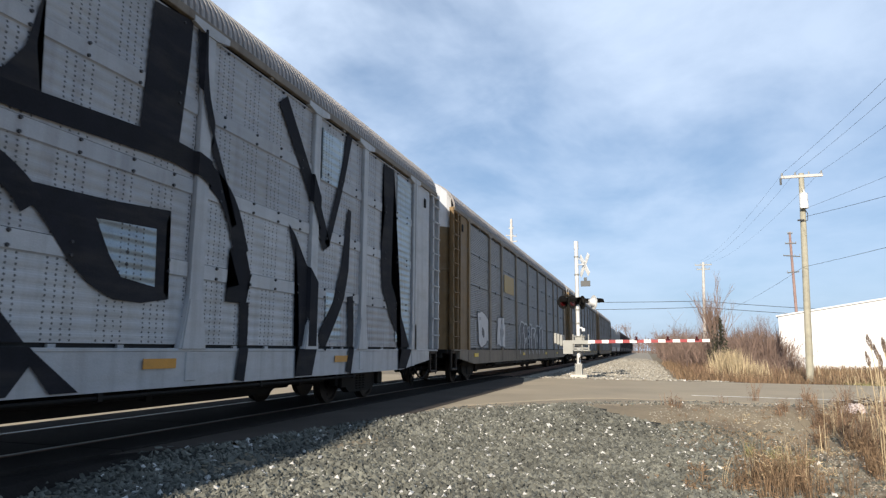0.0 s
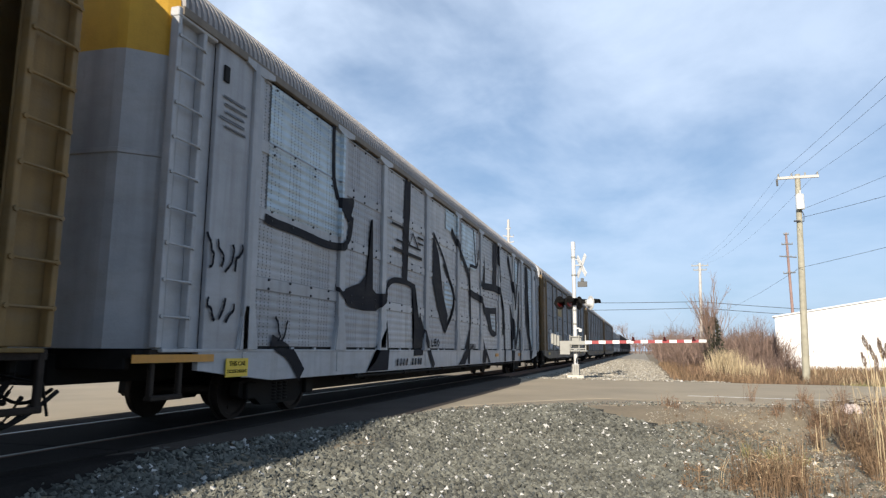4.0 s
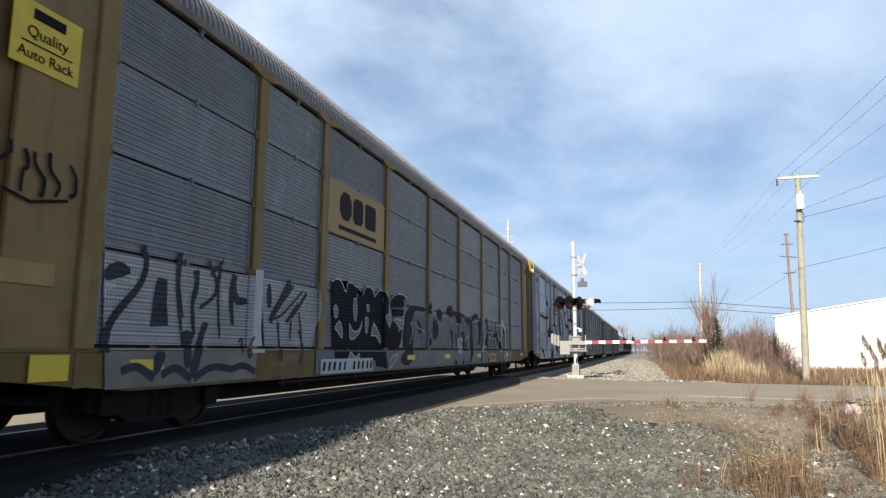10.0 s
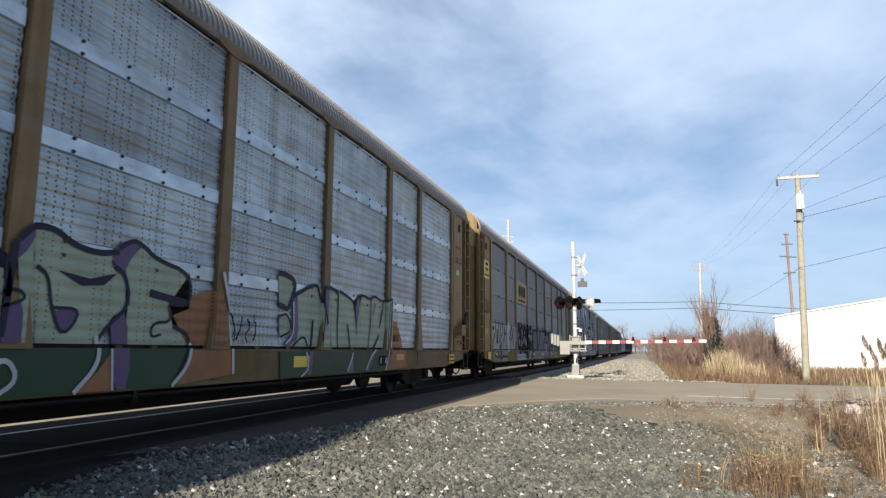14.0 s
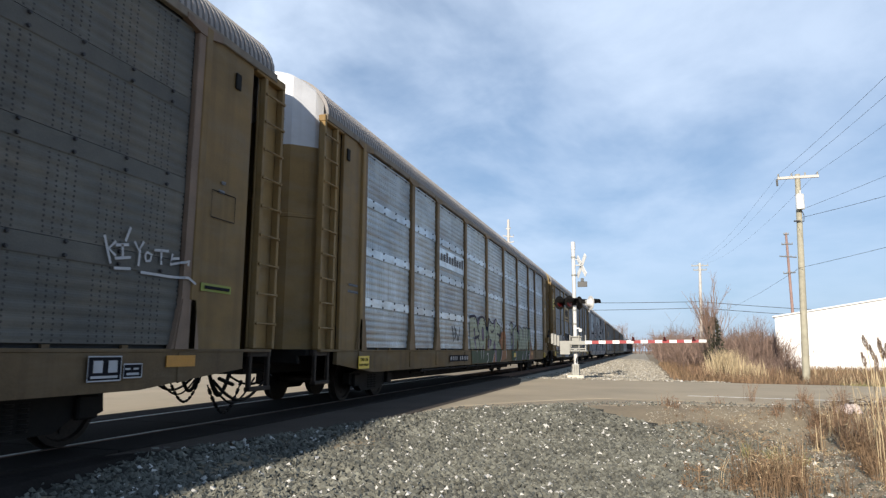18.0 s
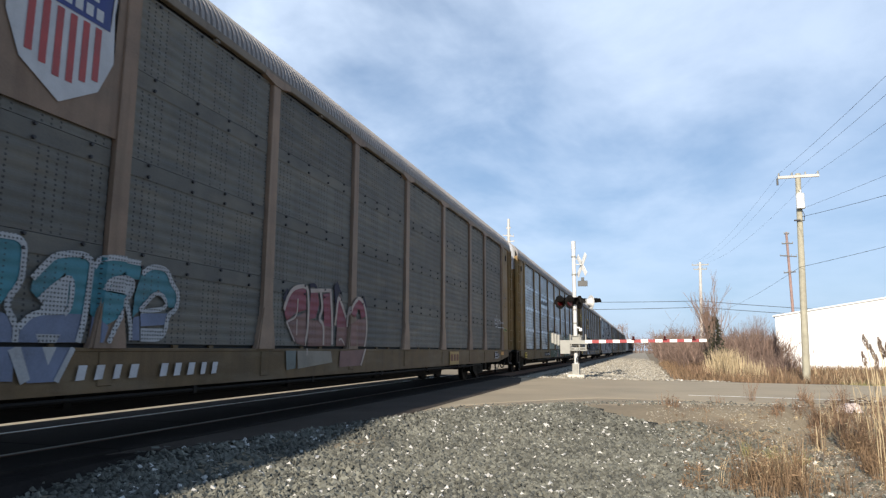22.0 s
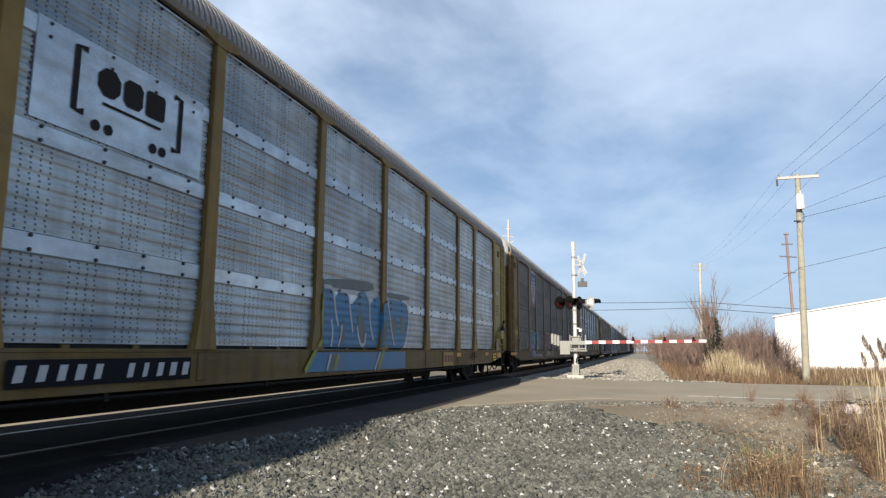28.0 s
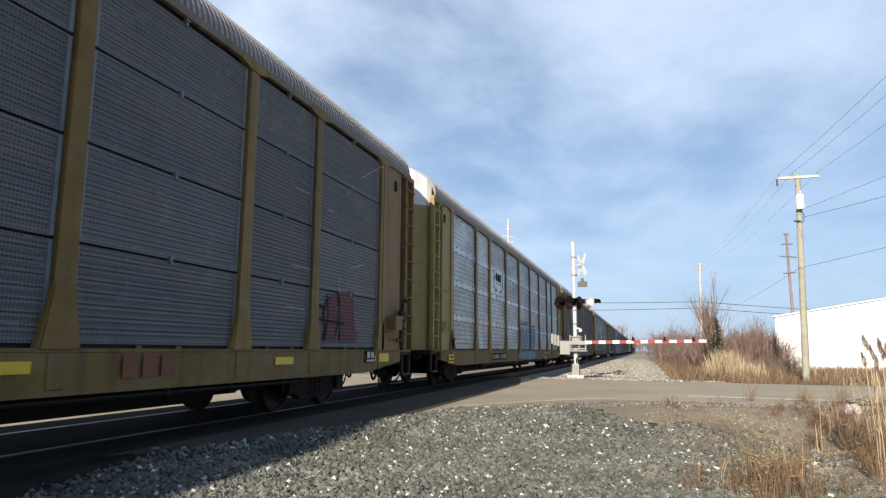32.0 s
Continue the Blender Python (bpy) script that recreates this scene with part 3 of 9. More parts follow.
def build_ballast():
    """The bed under the track, its colour darkened for train shade before the road, and the sunlit gravel shoulder
    beyond it.
    """
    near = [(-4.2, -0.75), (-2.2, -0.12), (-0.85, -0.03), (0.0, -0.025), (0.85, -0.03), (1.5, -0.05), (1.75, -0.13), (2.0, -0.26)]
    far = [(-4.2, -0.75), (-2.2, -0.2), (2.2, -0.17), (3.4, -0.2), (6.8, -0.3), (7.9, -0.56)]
    for y0, y1, prof, surface, label in ((-40, 6.3, near, "oily_bed", "dark ballast bed before the crossing, colour deepened for the train's shade"),
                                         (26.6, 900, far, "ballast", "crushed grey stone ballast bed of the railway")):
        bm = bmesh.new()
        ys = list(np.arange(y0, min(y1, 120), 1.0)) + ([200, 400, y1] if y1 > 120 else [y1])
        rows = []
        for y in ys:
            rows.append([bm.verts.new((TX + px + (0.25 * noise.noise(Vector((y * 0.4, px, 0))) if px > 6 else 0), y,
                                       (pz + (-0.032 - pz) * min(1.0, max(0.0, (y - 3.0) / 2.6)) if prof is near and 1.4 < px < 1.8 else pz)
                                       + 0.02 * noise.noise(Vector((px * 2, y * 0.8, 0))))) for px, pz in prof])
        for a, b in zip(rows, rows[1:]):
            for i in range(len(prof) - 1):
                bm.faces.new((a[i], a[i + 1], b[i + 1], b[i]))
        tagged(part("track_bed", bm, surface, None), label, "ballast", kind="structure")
    # the finer bed under the loose stones
    xs, ys = np.arange(-5.8, 2.4, 0.25), np.arange(2.0, 15.6, 0.25)
    verts, faces, ids = [], [], {}
    for j, y in enumerate(ys):
        for i, x in enumerate(xs):
            if y < near_edge(x) - 0.3 - 1.6 * min(1.0, max(0.0, (x + 1.4) / 1.6)) + 0.4 * noise.noise(Vector((x * 1.5, 5.0, 0))) and x < 0.7 + 0.8 * noise.noise(Vector((y * 0.8, 3.0, 0.0))):
                ids[i, j] = len(verts)
                verts.append((x, y, ground_z(x, y) + 0.004))
    for (i, j) in ids:
        q = ((i, j), (i + 1, j), (i + 1, j + 1), (i, j + 1))
        if all(k in ids for k in q):
            faces.append([ids[k] for k in q])
    tagged(put("gravel_bed", raw("gravel_bed", verts, faces, "gravel_bed", True)), "fine grey stone bed beside the track", "gravel", kind="structure")


build_ballast()


def build_track():
    for side, nm in ((-0.7525, "rail"), (0.7525, "rail")):
        bm = bmesh.new()
        prof = [(-0.07, -0.17), (0.07, -0.17), (0.07, -0.155), (0.012, -0.13), (0.012, -0.045), (0.036, -0.035), (0.036, -0.004), (0.03, 0.0),
                (-0.03, 0.0), (-0.036, -0.004), (-0.036, -0.035), (-0.012, -0.045), (-0.012, -0.13), (-0.07, -0.155)]
        a = [bm.verts.new((TX + side + x, -60, z)) for x, z in prof]
        b = [bm.verts.new((TX + side + x, 900, z)) for x, z in prof]
        for i in range(len(prof)):
            j = (i + 1) % len(prof)
            f = bm.faces.new((a[i], a[j], b[j], b[i]))
            if i in (6, 7, 8):
                f.material_index = 1
        tagged(part(nm, bm, ["rail_side", "rail_top"], None), "rusty steel rail with a polished head", "rail", kind="structure")
    bm = bmesh.new()
    box(bm, -1.3, 1.3, -0.115, 0.115, -0.33, -0.165, 0.01)
    me = mesh_of("tie", bm, "tie")
    for i in range(150):
        y = -12 + i * 0.53
        if y < 27.0:
            continue
        tagged(put("tie", me, at=(TX, y, random.uniform(-0.006, 0.006)), rot=(0, 0, random.uniform(-1.2, 1.2))),
               "dark creosoted wooden railway tie in ballast", "railway tie", "ties under the track")
    # flush crossing panels between and beside the rails
    crossing = tagged(new("crossing_surface"), "dark flush rubber level crossing surface between the rails", "level crossing", kind="structure")
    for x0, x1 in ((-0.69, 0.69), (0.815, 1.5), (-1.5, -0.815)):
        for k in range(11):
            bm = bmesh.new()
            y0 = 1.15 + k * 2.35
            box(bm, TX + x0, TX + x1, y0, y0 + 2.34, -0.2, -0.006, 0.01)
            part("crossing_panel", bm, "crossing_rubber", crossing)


build_track()

# ---------------------------------------------------------------- the train
BOUNDS = (-12.28, -9.38, -7.35, -4.42, -1.47, 1.47, 4.42, 7.35, 9.38, 12.28)
ROWS = (1.085, 2.07, 3.08, 4.08, 5.03)
HALF = 1.56
L_CAR = 29.69
CACHE = {}
FINE = ("grey_perf", "grey_perf_far", "dark_perf")


def shared(key, make):
    if key not in CACHE:
        CACHE[key] = make()
    return CACHE[key]


def run(t):
    """How far the train has gone after t seconds."""
    return 4.48268 * t - 0.0013715 * t * t + 0.00015289 * t ** 3 - 0.012 * max(0.0, t - 27.0) ** 2


def ribbed_panel(w, h, style, crown=False):
    """A side screen w by h, its origin at the lower middle of its outer face; ribs run along y."""
    def make():
        bm = bmesh.new()
        y0, y1 = -w / 2 + 0.012, w / 2 - 0.012
        pts = []
        if style in FINE:
            n = 15
            pts = [(-0.03, 0.0), (0.0, 0.0), (0.0, 0.035)]
            for i in range(n):
                z = 0.045 + (h - 0.1) * i / n
                s = (h - 0.1) / n
                pts += [(0.0, z + 0.1 * s), (-0.009, z + 0.34 * s), (-0.009, z + 0.6 * s), (0.0, z + 0.84 * s)]
            pts += [(0.0, h - 0.03), (-0.03, h - 0.03)]
        else:
            n = 7 if crown else 6
            top = h - (0.035 if crown else 0.19)
            deep = 0.75 if style == "galv_perf" else 0.5
            pts = [(-0.03, 0.0), (-0.002, 0.0)]
            for i in range(n):
                s = (top - 0.02) / n
                z = 0.02 + s * i
                pts += [(-0.003, z + 0.1 * s), (0.0, z + 0.3 * s), (-0.002, z + 0.5 * s), (-0.014 * deep, z + 0.6 * s), (-0.02 * deep, z + 0.76 * s), (-0.017 * deep, z + 0.92 * s)]
            raised = 0.001 if style == "dull_perf" else 0.012
            pts += [(0.0, top), (raised, top + 0.008), (raised, h - 0.01), (-0.006, h - 0.004)]
        a = [bm.verts.new((x, y0, z)) for x, z in pts]
        b = [bm.verts.new((x, y1, z)) for x, z in pts]
        for i in range(len(pts) - 1):
            f = bm.faces.new((a[i], a[i + 1], b[i + 1], b[i]))
            if style not in FINE and i >= len(pts) - 4:
                f.material_index = 1
        for e, q in ((a, -1), (b, 1)):
            bm.faces.new([e[0], *e[1:-1], e[-1]] if q < 0 else [e[-1], *e[-2:0:-1], e[0]])
        bolts = random.Random(int(w * 100))
        if style not in FINE:
            k = 4 if w > 2.2 else 3
            for i in range(k):
                y = y0 + (y1 - y0) * (i + 0.5 + bolts.uniform(-0.08, 0.08)) / k
                for z in ((h - 0.06,) if crown else (h - 0.16, h - 0.03)):
                    old = len(bm.faces)
                    tube(bm, (0.008, y, z), (0.034, y, z), 0.022, 0.017, 6)
                    bm.faces.ensure_lookup_table()
                    for f in bm.faces[old:]:
                        f.material_index = 2
        if style in FINE:
            for yy in (y0, y1 - 0.05):
                box(bm, -0.02, 0.006, yy, yy + 0.05, 0.01, h - 0.035, mi=1)
            box(bm, -0.02, 0.03, -0.02, 0.02, h - 0.06, h + 0.03, mi=1)
        band = {"galv_perf": "galv_band", "dull_perf": "dull_band", "white_perf": "white_paint", "grey_perf": "grey_edge", "dark_perf": "grey_edge"}.get(style, style)
        return mesh_of("panel", bm, [style, band, "bolt"])
    return shared(("panel", round(w, 3), round(h, 3), style, crown), make)


def post_mesh(color, flared):
    def make():
        bm = bmesh.new()
        if flared:
            pts = [(-0.25, 1.03), (0.25, 1.03), (0.22, 1.15), (0.11, 1.66), (0.1, 4.98), (-0.1, 4.98), (-0.11, 1.66), (-0.22, 1.15)]
            extrude_yz(bm, pts, -0.03, 0.045)
            bmesh.ops.bevel(bm, geom=[e for e in bm.edges if abs(e.verts[0].co.x - e.verts[1].co.x) < 0.001 and e.verts[0].co.x > 0], offset=0.012, segments=1, affect="EDGES")
            extrude_yz(bm, [(-0.21, 1.035), (0.21, 1.035), (0.115, 1.62), (-0.115, 1.62)], 0.045, 0.06)
        else:
            box(bm, -0.03, 0.045, -0.11, 0.11, 1.03, 4.98, 0.01)
            for z in (2.07, 3.08, 4.08):
                for y in (-0.14, 0.14):
                    box(bm, -0.01, 0.03, y - 0.02, y + 0.02, z - 0.07, z + 0.07, 0.006)
        extrude_yz(bm, [(-0.1, 4.96), (0.1, 4.96), (0.36, 5.02), (0.36, 5.1), (-0.36, 5.1), (-0.36, 5.02)], -0.02, 0.058)
        return mesh_of("post", bm, color)
    return shared(("post", color, flared), make)


def roof_curve(n=10):
    """Half profile of the domed roof, from the eave to the ridge (x, z)."""
    out = []
    for i in range(n + 1):
        a = math.pi / 2 * i / n
        out.append((HALF + 0.02 - 1.15 * (1 - math.cos(a)), 5.1 + 0.85 * math.sin(a)))
    out.append((0.0, 6.0))
    return out


def roof_mesh():
    def make():
        half = roof_curve()
        prof = half + [(-x, z) for x, z in half[-2::-1]]
        length, pitch = 28.0, 0.115
        verts, faces = [], []
        n = int(length / pitch)
        m = len(prof)
        k = 0
        for i in range(n):
            y = -length / 2 + i * pitch
            for dy, d in ((0.0, -0.02), (0.18, -0.02), (0.34, 0.04), (0.84, 0.04)):
                for j, (x, z) in enumerate(prof):
                    verts.append((x * (1 + d / HALF * 0.6), y + dy * pitch, z + (d * 0.8 if 0 < j < m - 1 else 0)))
                if k:
                    for j in range(m - 1):
                        faces.append(((k - 1) * m + j, (k - 1) * m + j + 1, k * m + j + 1, k * m + j))
                k += 1
        return raw("roof", verts, faces, "roof_steel")
    return shared("roof", make)


def wheel_mesh():
    def make():
        bm = bmesh.new()
        for s in (-1, 1):
            prof = [(-0.07, 0.44), (-0.045, 0.445), (-0.04, 0.42), (0.06, 0.415), (0.065, 0.36), (0.03, 0.34), (0.02, 0.16), (0.055, 0.12), (0.06, 0.07)]
            lathe_x(bm, [(s * x, r) for x, r in prof], 24, s * 0.755)
            for i in range(4):
                a = i * math.pi / 2
                tube(bm, (s * 0.775, 0.25 * math.cos(a), 0.25 * math.sin(a)), (s * 0.795, 0.25 * math.cos(a), 0.25 * math.sin(a)), 0.035, n=8)
        tube(bm, (-1.02, 0, 0), (1.02, 0, 0), 0.07, n=12)
        for s in (-1, 1):
            tube(bm, (s * 1.02, 0, 0), (s * 1.09, 0, 0), 0.1, n=12)
        return mesh_of("wheelset", bm, "wheel_steel")
    return shared("wheel", make)


def side_frame_mesh():
    def make():
        bm = bmesh.new()
        pts = [(-1.16, 0.36), (-0.98, 0.3), (-0.78, 0.34), (-0.52, 0.19), (0.52, 0.19), (0.78, 0.34), (0.98, 0.3), (1.16, 0.36),
               (1.14, 0.56), (0.8, 0.62), (0.45, 0.72), (-0.45, 0.72), (-0.8, 0.62), (-1.14, 0.56)]
        extrude_yz(bm, pts, -0.07, 0.07)
        for i in range(-1, 2):
            for k in range(6):
                tube(bm, (0.02, i * 0.17, 0.24 + k * 0.05), (0.02, i * 0.17, 0.27 + k * 0.05), 0.085, n=10)
        for s in (-1, 1):
            box(bm, 0.05, 0.14, s * 0.89 - 0.14, s * 0.89 + 0.14, 0.3, 0.55, 0.02)
        return mesh_of("side_frame", bm, "black_steel")
    return shared("side_frame", make)


def ladder_mesh(color):
    def make():
        bm = bmesh.new()
        for y in (-0.24, 0.24):
            box(bm, -0.05, 0.05, y - 0.035, y + 0.035, 1.05, 5.0, 0.008)
        for i in range(9):
            z = 1.4 + i * 0.42
            tube(bm, (0.06, -0.24, z), (0.06, 0.24, z), 0.016, n=6)
            for y in (-0.24, 0.24):
                tube(bm, (0.05, y, z), (0.075, y, z), 0.026, n=6)
        return mesh_of("ladder", bm, color)
    return shared(("ladder", color), make)


def end_door_mesh(color, cap, joint=4.55):
    """The curved end doors, the cap over them and a vent slot for each half; they bulge along +y from y = 0."""
    half = [(0.0, 0.62), (0.5, 0.615), (0.95, 0.59), (1.06, 0.56), (1.36, 0.27), (1.45, 0.14), (1.46, 0.0)]
    plan = [(-x, y) for x, y in half[:0:-1]] + half

    def ring(z):
        return [(x, y, z) for x, y in plan]

    def arch(x):
        """Height of the roof over x."""
        q = abs(x)
        return 5.95 + 0.05 * (1 - q / 0.43) if q < 0.43 else 5.1 + 0.85 * math.sqrt(max(0.0, 1 - (1 - (1.58 - q) / 1.15) ** 2))

    def skin(bm, rows):
        vs = [[bm.verts.new(p) for p in r] for r in rows]
        for a, b in zip(vs, vs[1:]):
            for i in range(len(a) - 1):
                bm.faces.new((a[i], a[i + 1], b[i + 1], b[i]))
        return vs

    def make():
        bm = bmesh.new()
        rows = [ring(1.04), ring(1.1), ring(2.1), ring(3.27)]
        step = [tuple((x * 1.012, y * 1.03, z)) for x, y, z in ring(3.28)]
        step2 = [tuple((x * 1.012, y * 1.03, z)) for x, y, z in ring(3.33)]
        skin(bm, rows + [step, step2, ring(3.34), ring(joint)])
        door = mesh_of("end_door", bm, color)
        bm = bmesh.new()
        fine = [(x0 + (x1 - x0) * f, y0 + (y1 - y0) * f) for (x0, y0), (x1, y1) in zip(plan, plan[1:]) for f in (0.0, 0.5)] + [plan[-1]]
        rows = [[(x, y, joint) for x, y in fine], [(x, y, 5.1) for x, y in fine], [(x, y, arch(x) - 0.04) for x, y in fine],
                [(x, y - 0.03, arch(x) - 0.005) for x, y in fine], [(x, min(y - 0.03, 0.2), arch(x) - 0.004) for x, y in fine]]
        skin(bm, rows)
        cap_me = mesh_of("end_cap", bm, cap)
        slot = []
        for q in (-1, 1):
            bm = bmesh.new()
            lo, hi = [], []
            for x, y in ((0.2, 0.627), (0.5, 0.622), (0.95, 0.598), (1.02, 0.58)):
                lo.append((q * x, y, 0.0))
                hi.append((q * x, y, 0.15))
            skin(bm, [lo, hi])
            slot.append(mesh_of("vent_slot", bm, "paint_black"))
        return door, cap_me, slot
    return shared(("end", color, cap, joint), make)


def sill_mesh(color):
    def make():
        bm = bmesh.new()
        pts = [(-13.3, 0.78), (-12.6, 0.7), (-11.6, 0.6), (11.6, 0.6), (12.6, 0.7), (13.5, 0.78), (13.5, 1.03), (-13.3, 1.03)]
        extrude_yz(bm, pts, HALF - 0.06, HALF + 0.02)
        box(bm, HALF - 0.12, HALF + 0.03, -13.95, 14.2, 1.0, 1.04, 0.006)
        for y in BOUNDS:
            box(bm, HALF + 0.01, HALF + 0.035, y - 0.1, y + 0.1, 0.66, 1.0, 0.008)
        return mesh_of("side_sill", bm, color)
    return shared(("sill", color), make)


def plate(parent, c, z, w, h, material, x=HALF + 0.022, t=0.008, label="", name="plate"):
    """A flat plate on the near side; c counts metres back from the front screens."""
    def make():
        bm = bmesh.new()
        box(bm, 0, t, -w / 2, w / 2, -h / 2, h / 2)
        return mesh_of(name, bm, material)
    return put(name, shared(("plate", w, h, material, t, name), make), parent, (x, 12.78 - c, z), label)


WHEELS = []


# reflector strips along the sill of the cars that have them
STRIPS = {"grey_perf": (1.0, 4.3, 8.9, 12.6, 15.6, 24.2), "grey_perf_far": (1.0, 4.3, 8.9, 15.6, 24.2),
          "dark_perf": (1.0, 4.3, 8.9, 12.6), "white_perf": (4.3, 8.9)}


def autorack(name, y, label, panel, post, sill, end, cap, slots, flared, near=True):
    car = thing(name, (TX, y, 0), label, "railroad car", "cars of the train")
    for (a, b) in zip(BOUNDS, BOUNDS[1:]):
        for z0, z1 in zip(ROWS, ROWS[1:]):
            w = b - a - 0.235
            me = ribbed_panel(w, z1 - z0 - (0.03 if z1 > 5 else 0.0), panel, z1 > 5)
            put("panel", me, car, (HALF - 0.01, (a + b) / 2, z0))
    for yy in BOUNDS:
        put("post", post_mesh(post, flared), car, (HALF, yy, 0))
    gaps = random.Random(int(abs(y) * 10))
    for (a, b) in zip(BOUNDS, BOUNDS[1:]):
        g0, g1 = gaps.uniform(0.3, 0.45), gaps.uniform(0.55, 0.7)
        for f0, f1 in ((0.0, 0.05), (g0, g0 + 0.03), (g1, g1 + 0.03), (0.95, 1.0)):
            w = (b - a) * (f1 - f0)

            def strip_mesh():
                bm = bmesh.new()
                box(bm, -0.03, 0.0, -w / 2, w / 2, 1.035, 1.075)
                return mesh_of("kick_strip", bm, sill)
            put("kick_strip", shared(("kick", round(w, 2), sill), strip_mesh), car, (HALF - 0.015, a + (b - a) * (f0 + f1) / 2, 0))

    def core():
        bm = bmesh.new()
        box(bm, -HALF + 0.02, HALF - 0.07, -13.0, 13.0, 1.034, 5.1)
        return mesh_of("inner_wall", bm, "inside")
    put("inner_wall", shared("core", core), car)

    def far_wall():
        bm = bmesh.new()
        box(bm, -HALF - 0.02, -HALF + 0.015, -14.2, 14.2, 1.045, 5.1)
        return mesh_of("far_wall", bm, panel)
    put("far_wall", shared(("farwall", panel), far_wall), car)
    put("roof", roof_mesh(), car, label="corrugated galvanised roof")

    def rail():
        bm = bmesh.new()
        box(bm, HALF - 0.03, HALF + 0.05, -14.0, 14.0, 5.035, 5.15, 0.008)
        for i in range(9):
            yy = (BOUNDS[i] + BOUNDS[i + 1]) / 2
            box(bm, HALF - 0.02, HALF + 0.03, yy - 0.04, yy + 0.04, 5.0, 5.08)
        return mesh_of("roof_rail", bm, "brown_grey")
    put("roof_rail", shared("roof_rail", rail), car)
    put("side_sill", sill_mesh(sill), car)

    def pipe():
        bm = bmesh.new()
        tube(bm, (HALF - 0.02, -8.6, 0.545), (HALF - 0.02, 9.2, 0.545), 0.022, n=8)
        for q in (-8.5, -5.9, -2.9, 0.1, 3.1, 6.0, 9.1):
            box(bm, HALF - 0.05, HALF + 0.01, q - 0.03, q + 0.03, 0.51, 0.64)
        return mesh_of("side_pipe", bm, "black_steel")
    put("side_pipe", shared(("pipe", sill), pipe), car)
    put("side_sill", sill_mesh(sill), car, rot=(0, 0, 180))

    def under():
        bm = bmesh.new()
        box(bm, -0.35, 0.35, -14.3, 14.3, 0.62, 0.98)
        extrude_yz(bm, [(-9.0, 0.62), (-8.2, 0.25), (8.2, 0.25), (9.0, 0.62)], -0.34, 0.34)
        box(bm, -1.45, 1.45, -14.2, 14.2, 0.94, 1.03)
        for i in range(-6, 7):
            box(bm, -1.5, 1.5, i * 1.2 - 0.05, i * 1.2 + 0.05, 0.7, 0.96)
        tube(bm, (1.25, -8.5, 0.5), (1.25, 8.5, 0.5), 0.035, n=8)
        for yy in (-7.5, -3.2, 0.4, 4.1, 7.6):
            box(bm, 1.2, 1.3, yy - 0.05, yy + 0.05, 0.44, 0.7)
        tube(bm, (0.9, 2.2, 0.66), (0.9, 3.1, 0.66), 0.2, n=12)
        box(bm, 0.6, 1.1, -2.9, -2.2, 0.45, 0.8, 0.02)
        return mesh_of("underframe", bm, "black_steel")
    put("underframe", shared("under", under), car)
    for s in (1, -1):
        def end_piece(x0, x1, y0, y1, z0, z1, color, key):
            def make():
                bm = bmesh.new()
                box(bm, x0, x1, min(s * y0, s * y1), max(s * y0, s * y1), z0, z1, 0.01)
                return mesh_of(key, bm, color)
            return shared((key, s, color), make)
        in_ = 0.0 if s > 0 else 0.22
        put("end_panel", end_piece(HALF - 0.06, HALF + 0.01, 12.43, 13.44 - in_, 1.03, 5.1, end, "end_panel"), car)
        put("end_post", end_piece(HALF - 0.05, HALF + 0.06, 12.3, 12.43, 1.03, 5.1, end, "end_post"), car)
        put("latch", end_piece(HALF + 0.012, HALF + 0.04, 13.0, 13.12, 4.55, 4.78, "black_steel", "latch"), car)
        put("end_recess", end_piece(HALF - 0.75 + 2.4 * in_, HALF - 0.6 + 2.4 * in_, 13.2, 14.2 - 1.6 * in_, 1.03, 5.08, end, "end_recess"), car)
        put("ladder_plate", end_piece(HALF - 0.1, HALF - 0.075, 13.72 - in_, 14.26 - in_, 1.05, 5.0, end, "ladder_plate"), car)
        put("end_beam", end_piece(HALF - 0.1, HALF + 0.03, 13.5 - in_, 14.28 - in_, 5.0, 5.12, end, "end_beam"), car)
        def stirrup():
            bm = bmesh.new()
            for y0, y1 in ((-0.27, -0.2), (0.2, 0.27)):
                box(bm, -0.03, 0.03, y0, y1, 0.5, 1.03, 0.01)
            box(bm, -0.05, 0.05, -0.27, 0.27, 0.46, 0.52, 0.01)
            box(bm, -0.3, 0.02, -0.3, 0.3, 0.93, 1.03, 0.01)
            return mesh_of("stirrup_step", bm, "wheel_steel")
        put("stirrup_step", shared("stirrup", stirrup), car, (HALF - 0.05, s * (14.0 - in_), 0), "dark steel stirrup step")
        put("ladder", ladder_mesh(end), car, (HALF - 0.02, s * (14.0 - in_), 0))
        turn = (0, 0, 0 if s > 0 else 180)
        door, cap_me, slot = end_door_mesh(end, cap, 4.86 if end == "cream_end" else 4.55)
        put("end_door", door, car, (0, s * 13.72, 0), rot=turn)
        put("end_cap", cap_me, car, (0, s * 13.72, 0), rot=turn)
        if slots:
            for z in ((2.55, 4.1) if cap == "cap_cream" else (3.2, 4.92)):
                for q in (0, 1):
                    put("vent_slot", slot[q], car, (0, s * 13.72, z), rot=turn)

        def coupler():
            bm = bmesh.new()
            box(bm, -0.12, 0.12, 14.0, 14.6, 0.72, 0.98, 0.02)
            box(bm, -0.18, 0.18, 14.5, 14.86, 0.68, 1.0, 0.05)
            box(bm, -1.3, 1.3, 14.1, 14.2, 0.8, 0.98, 0.02)
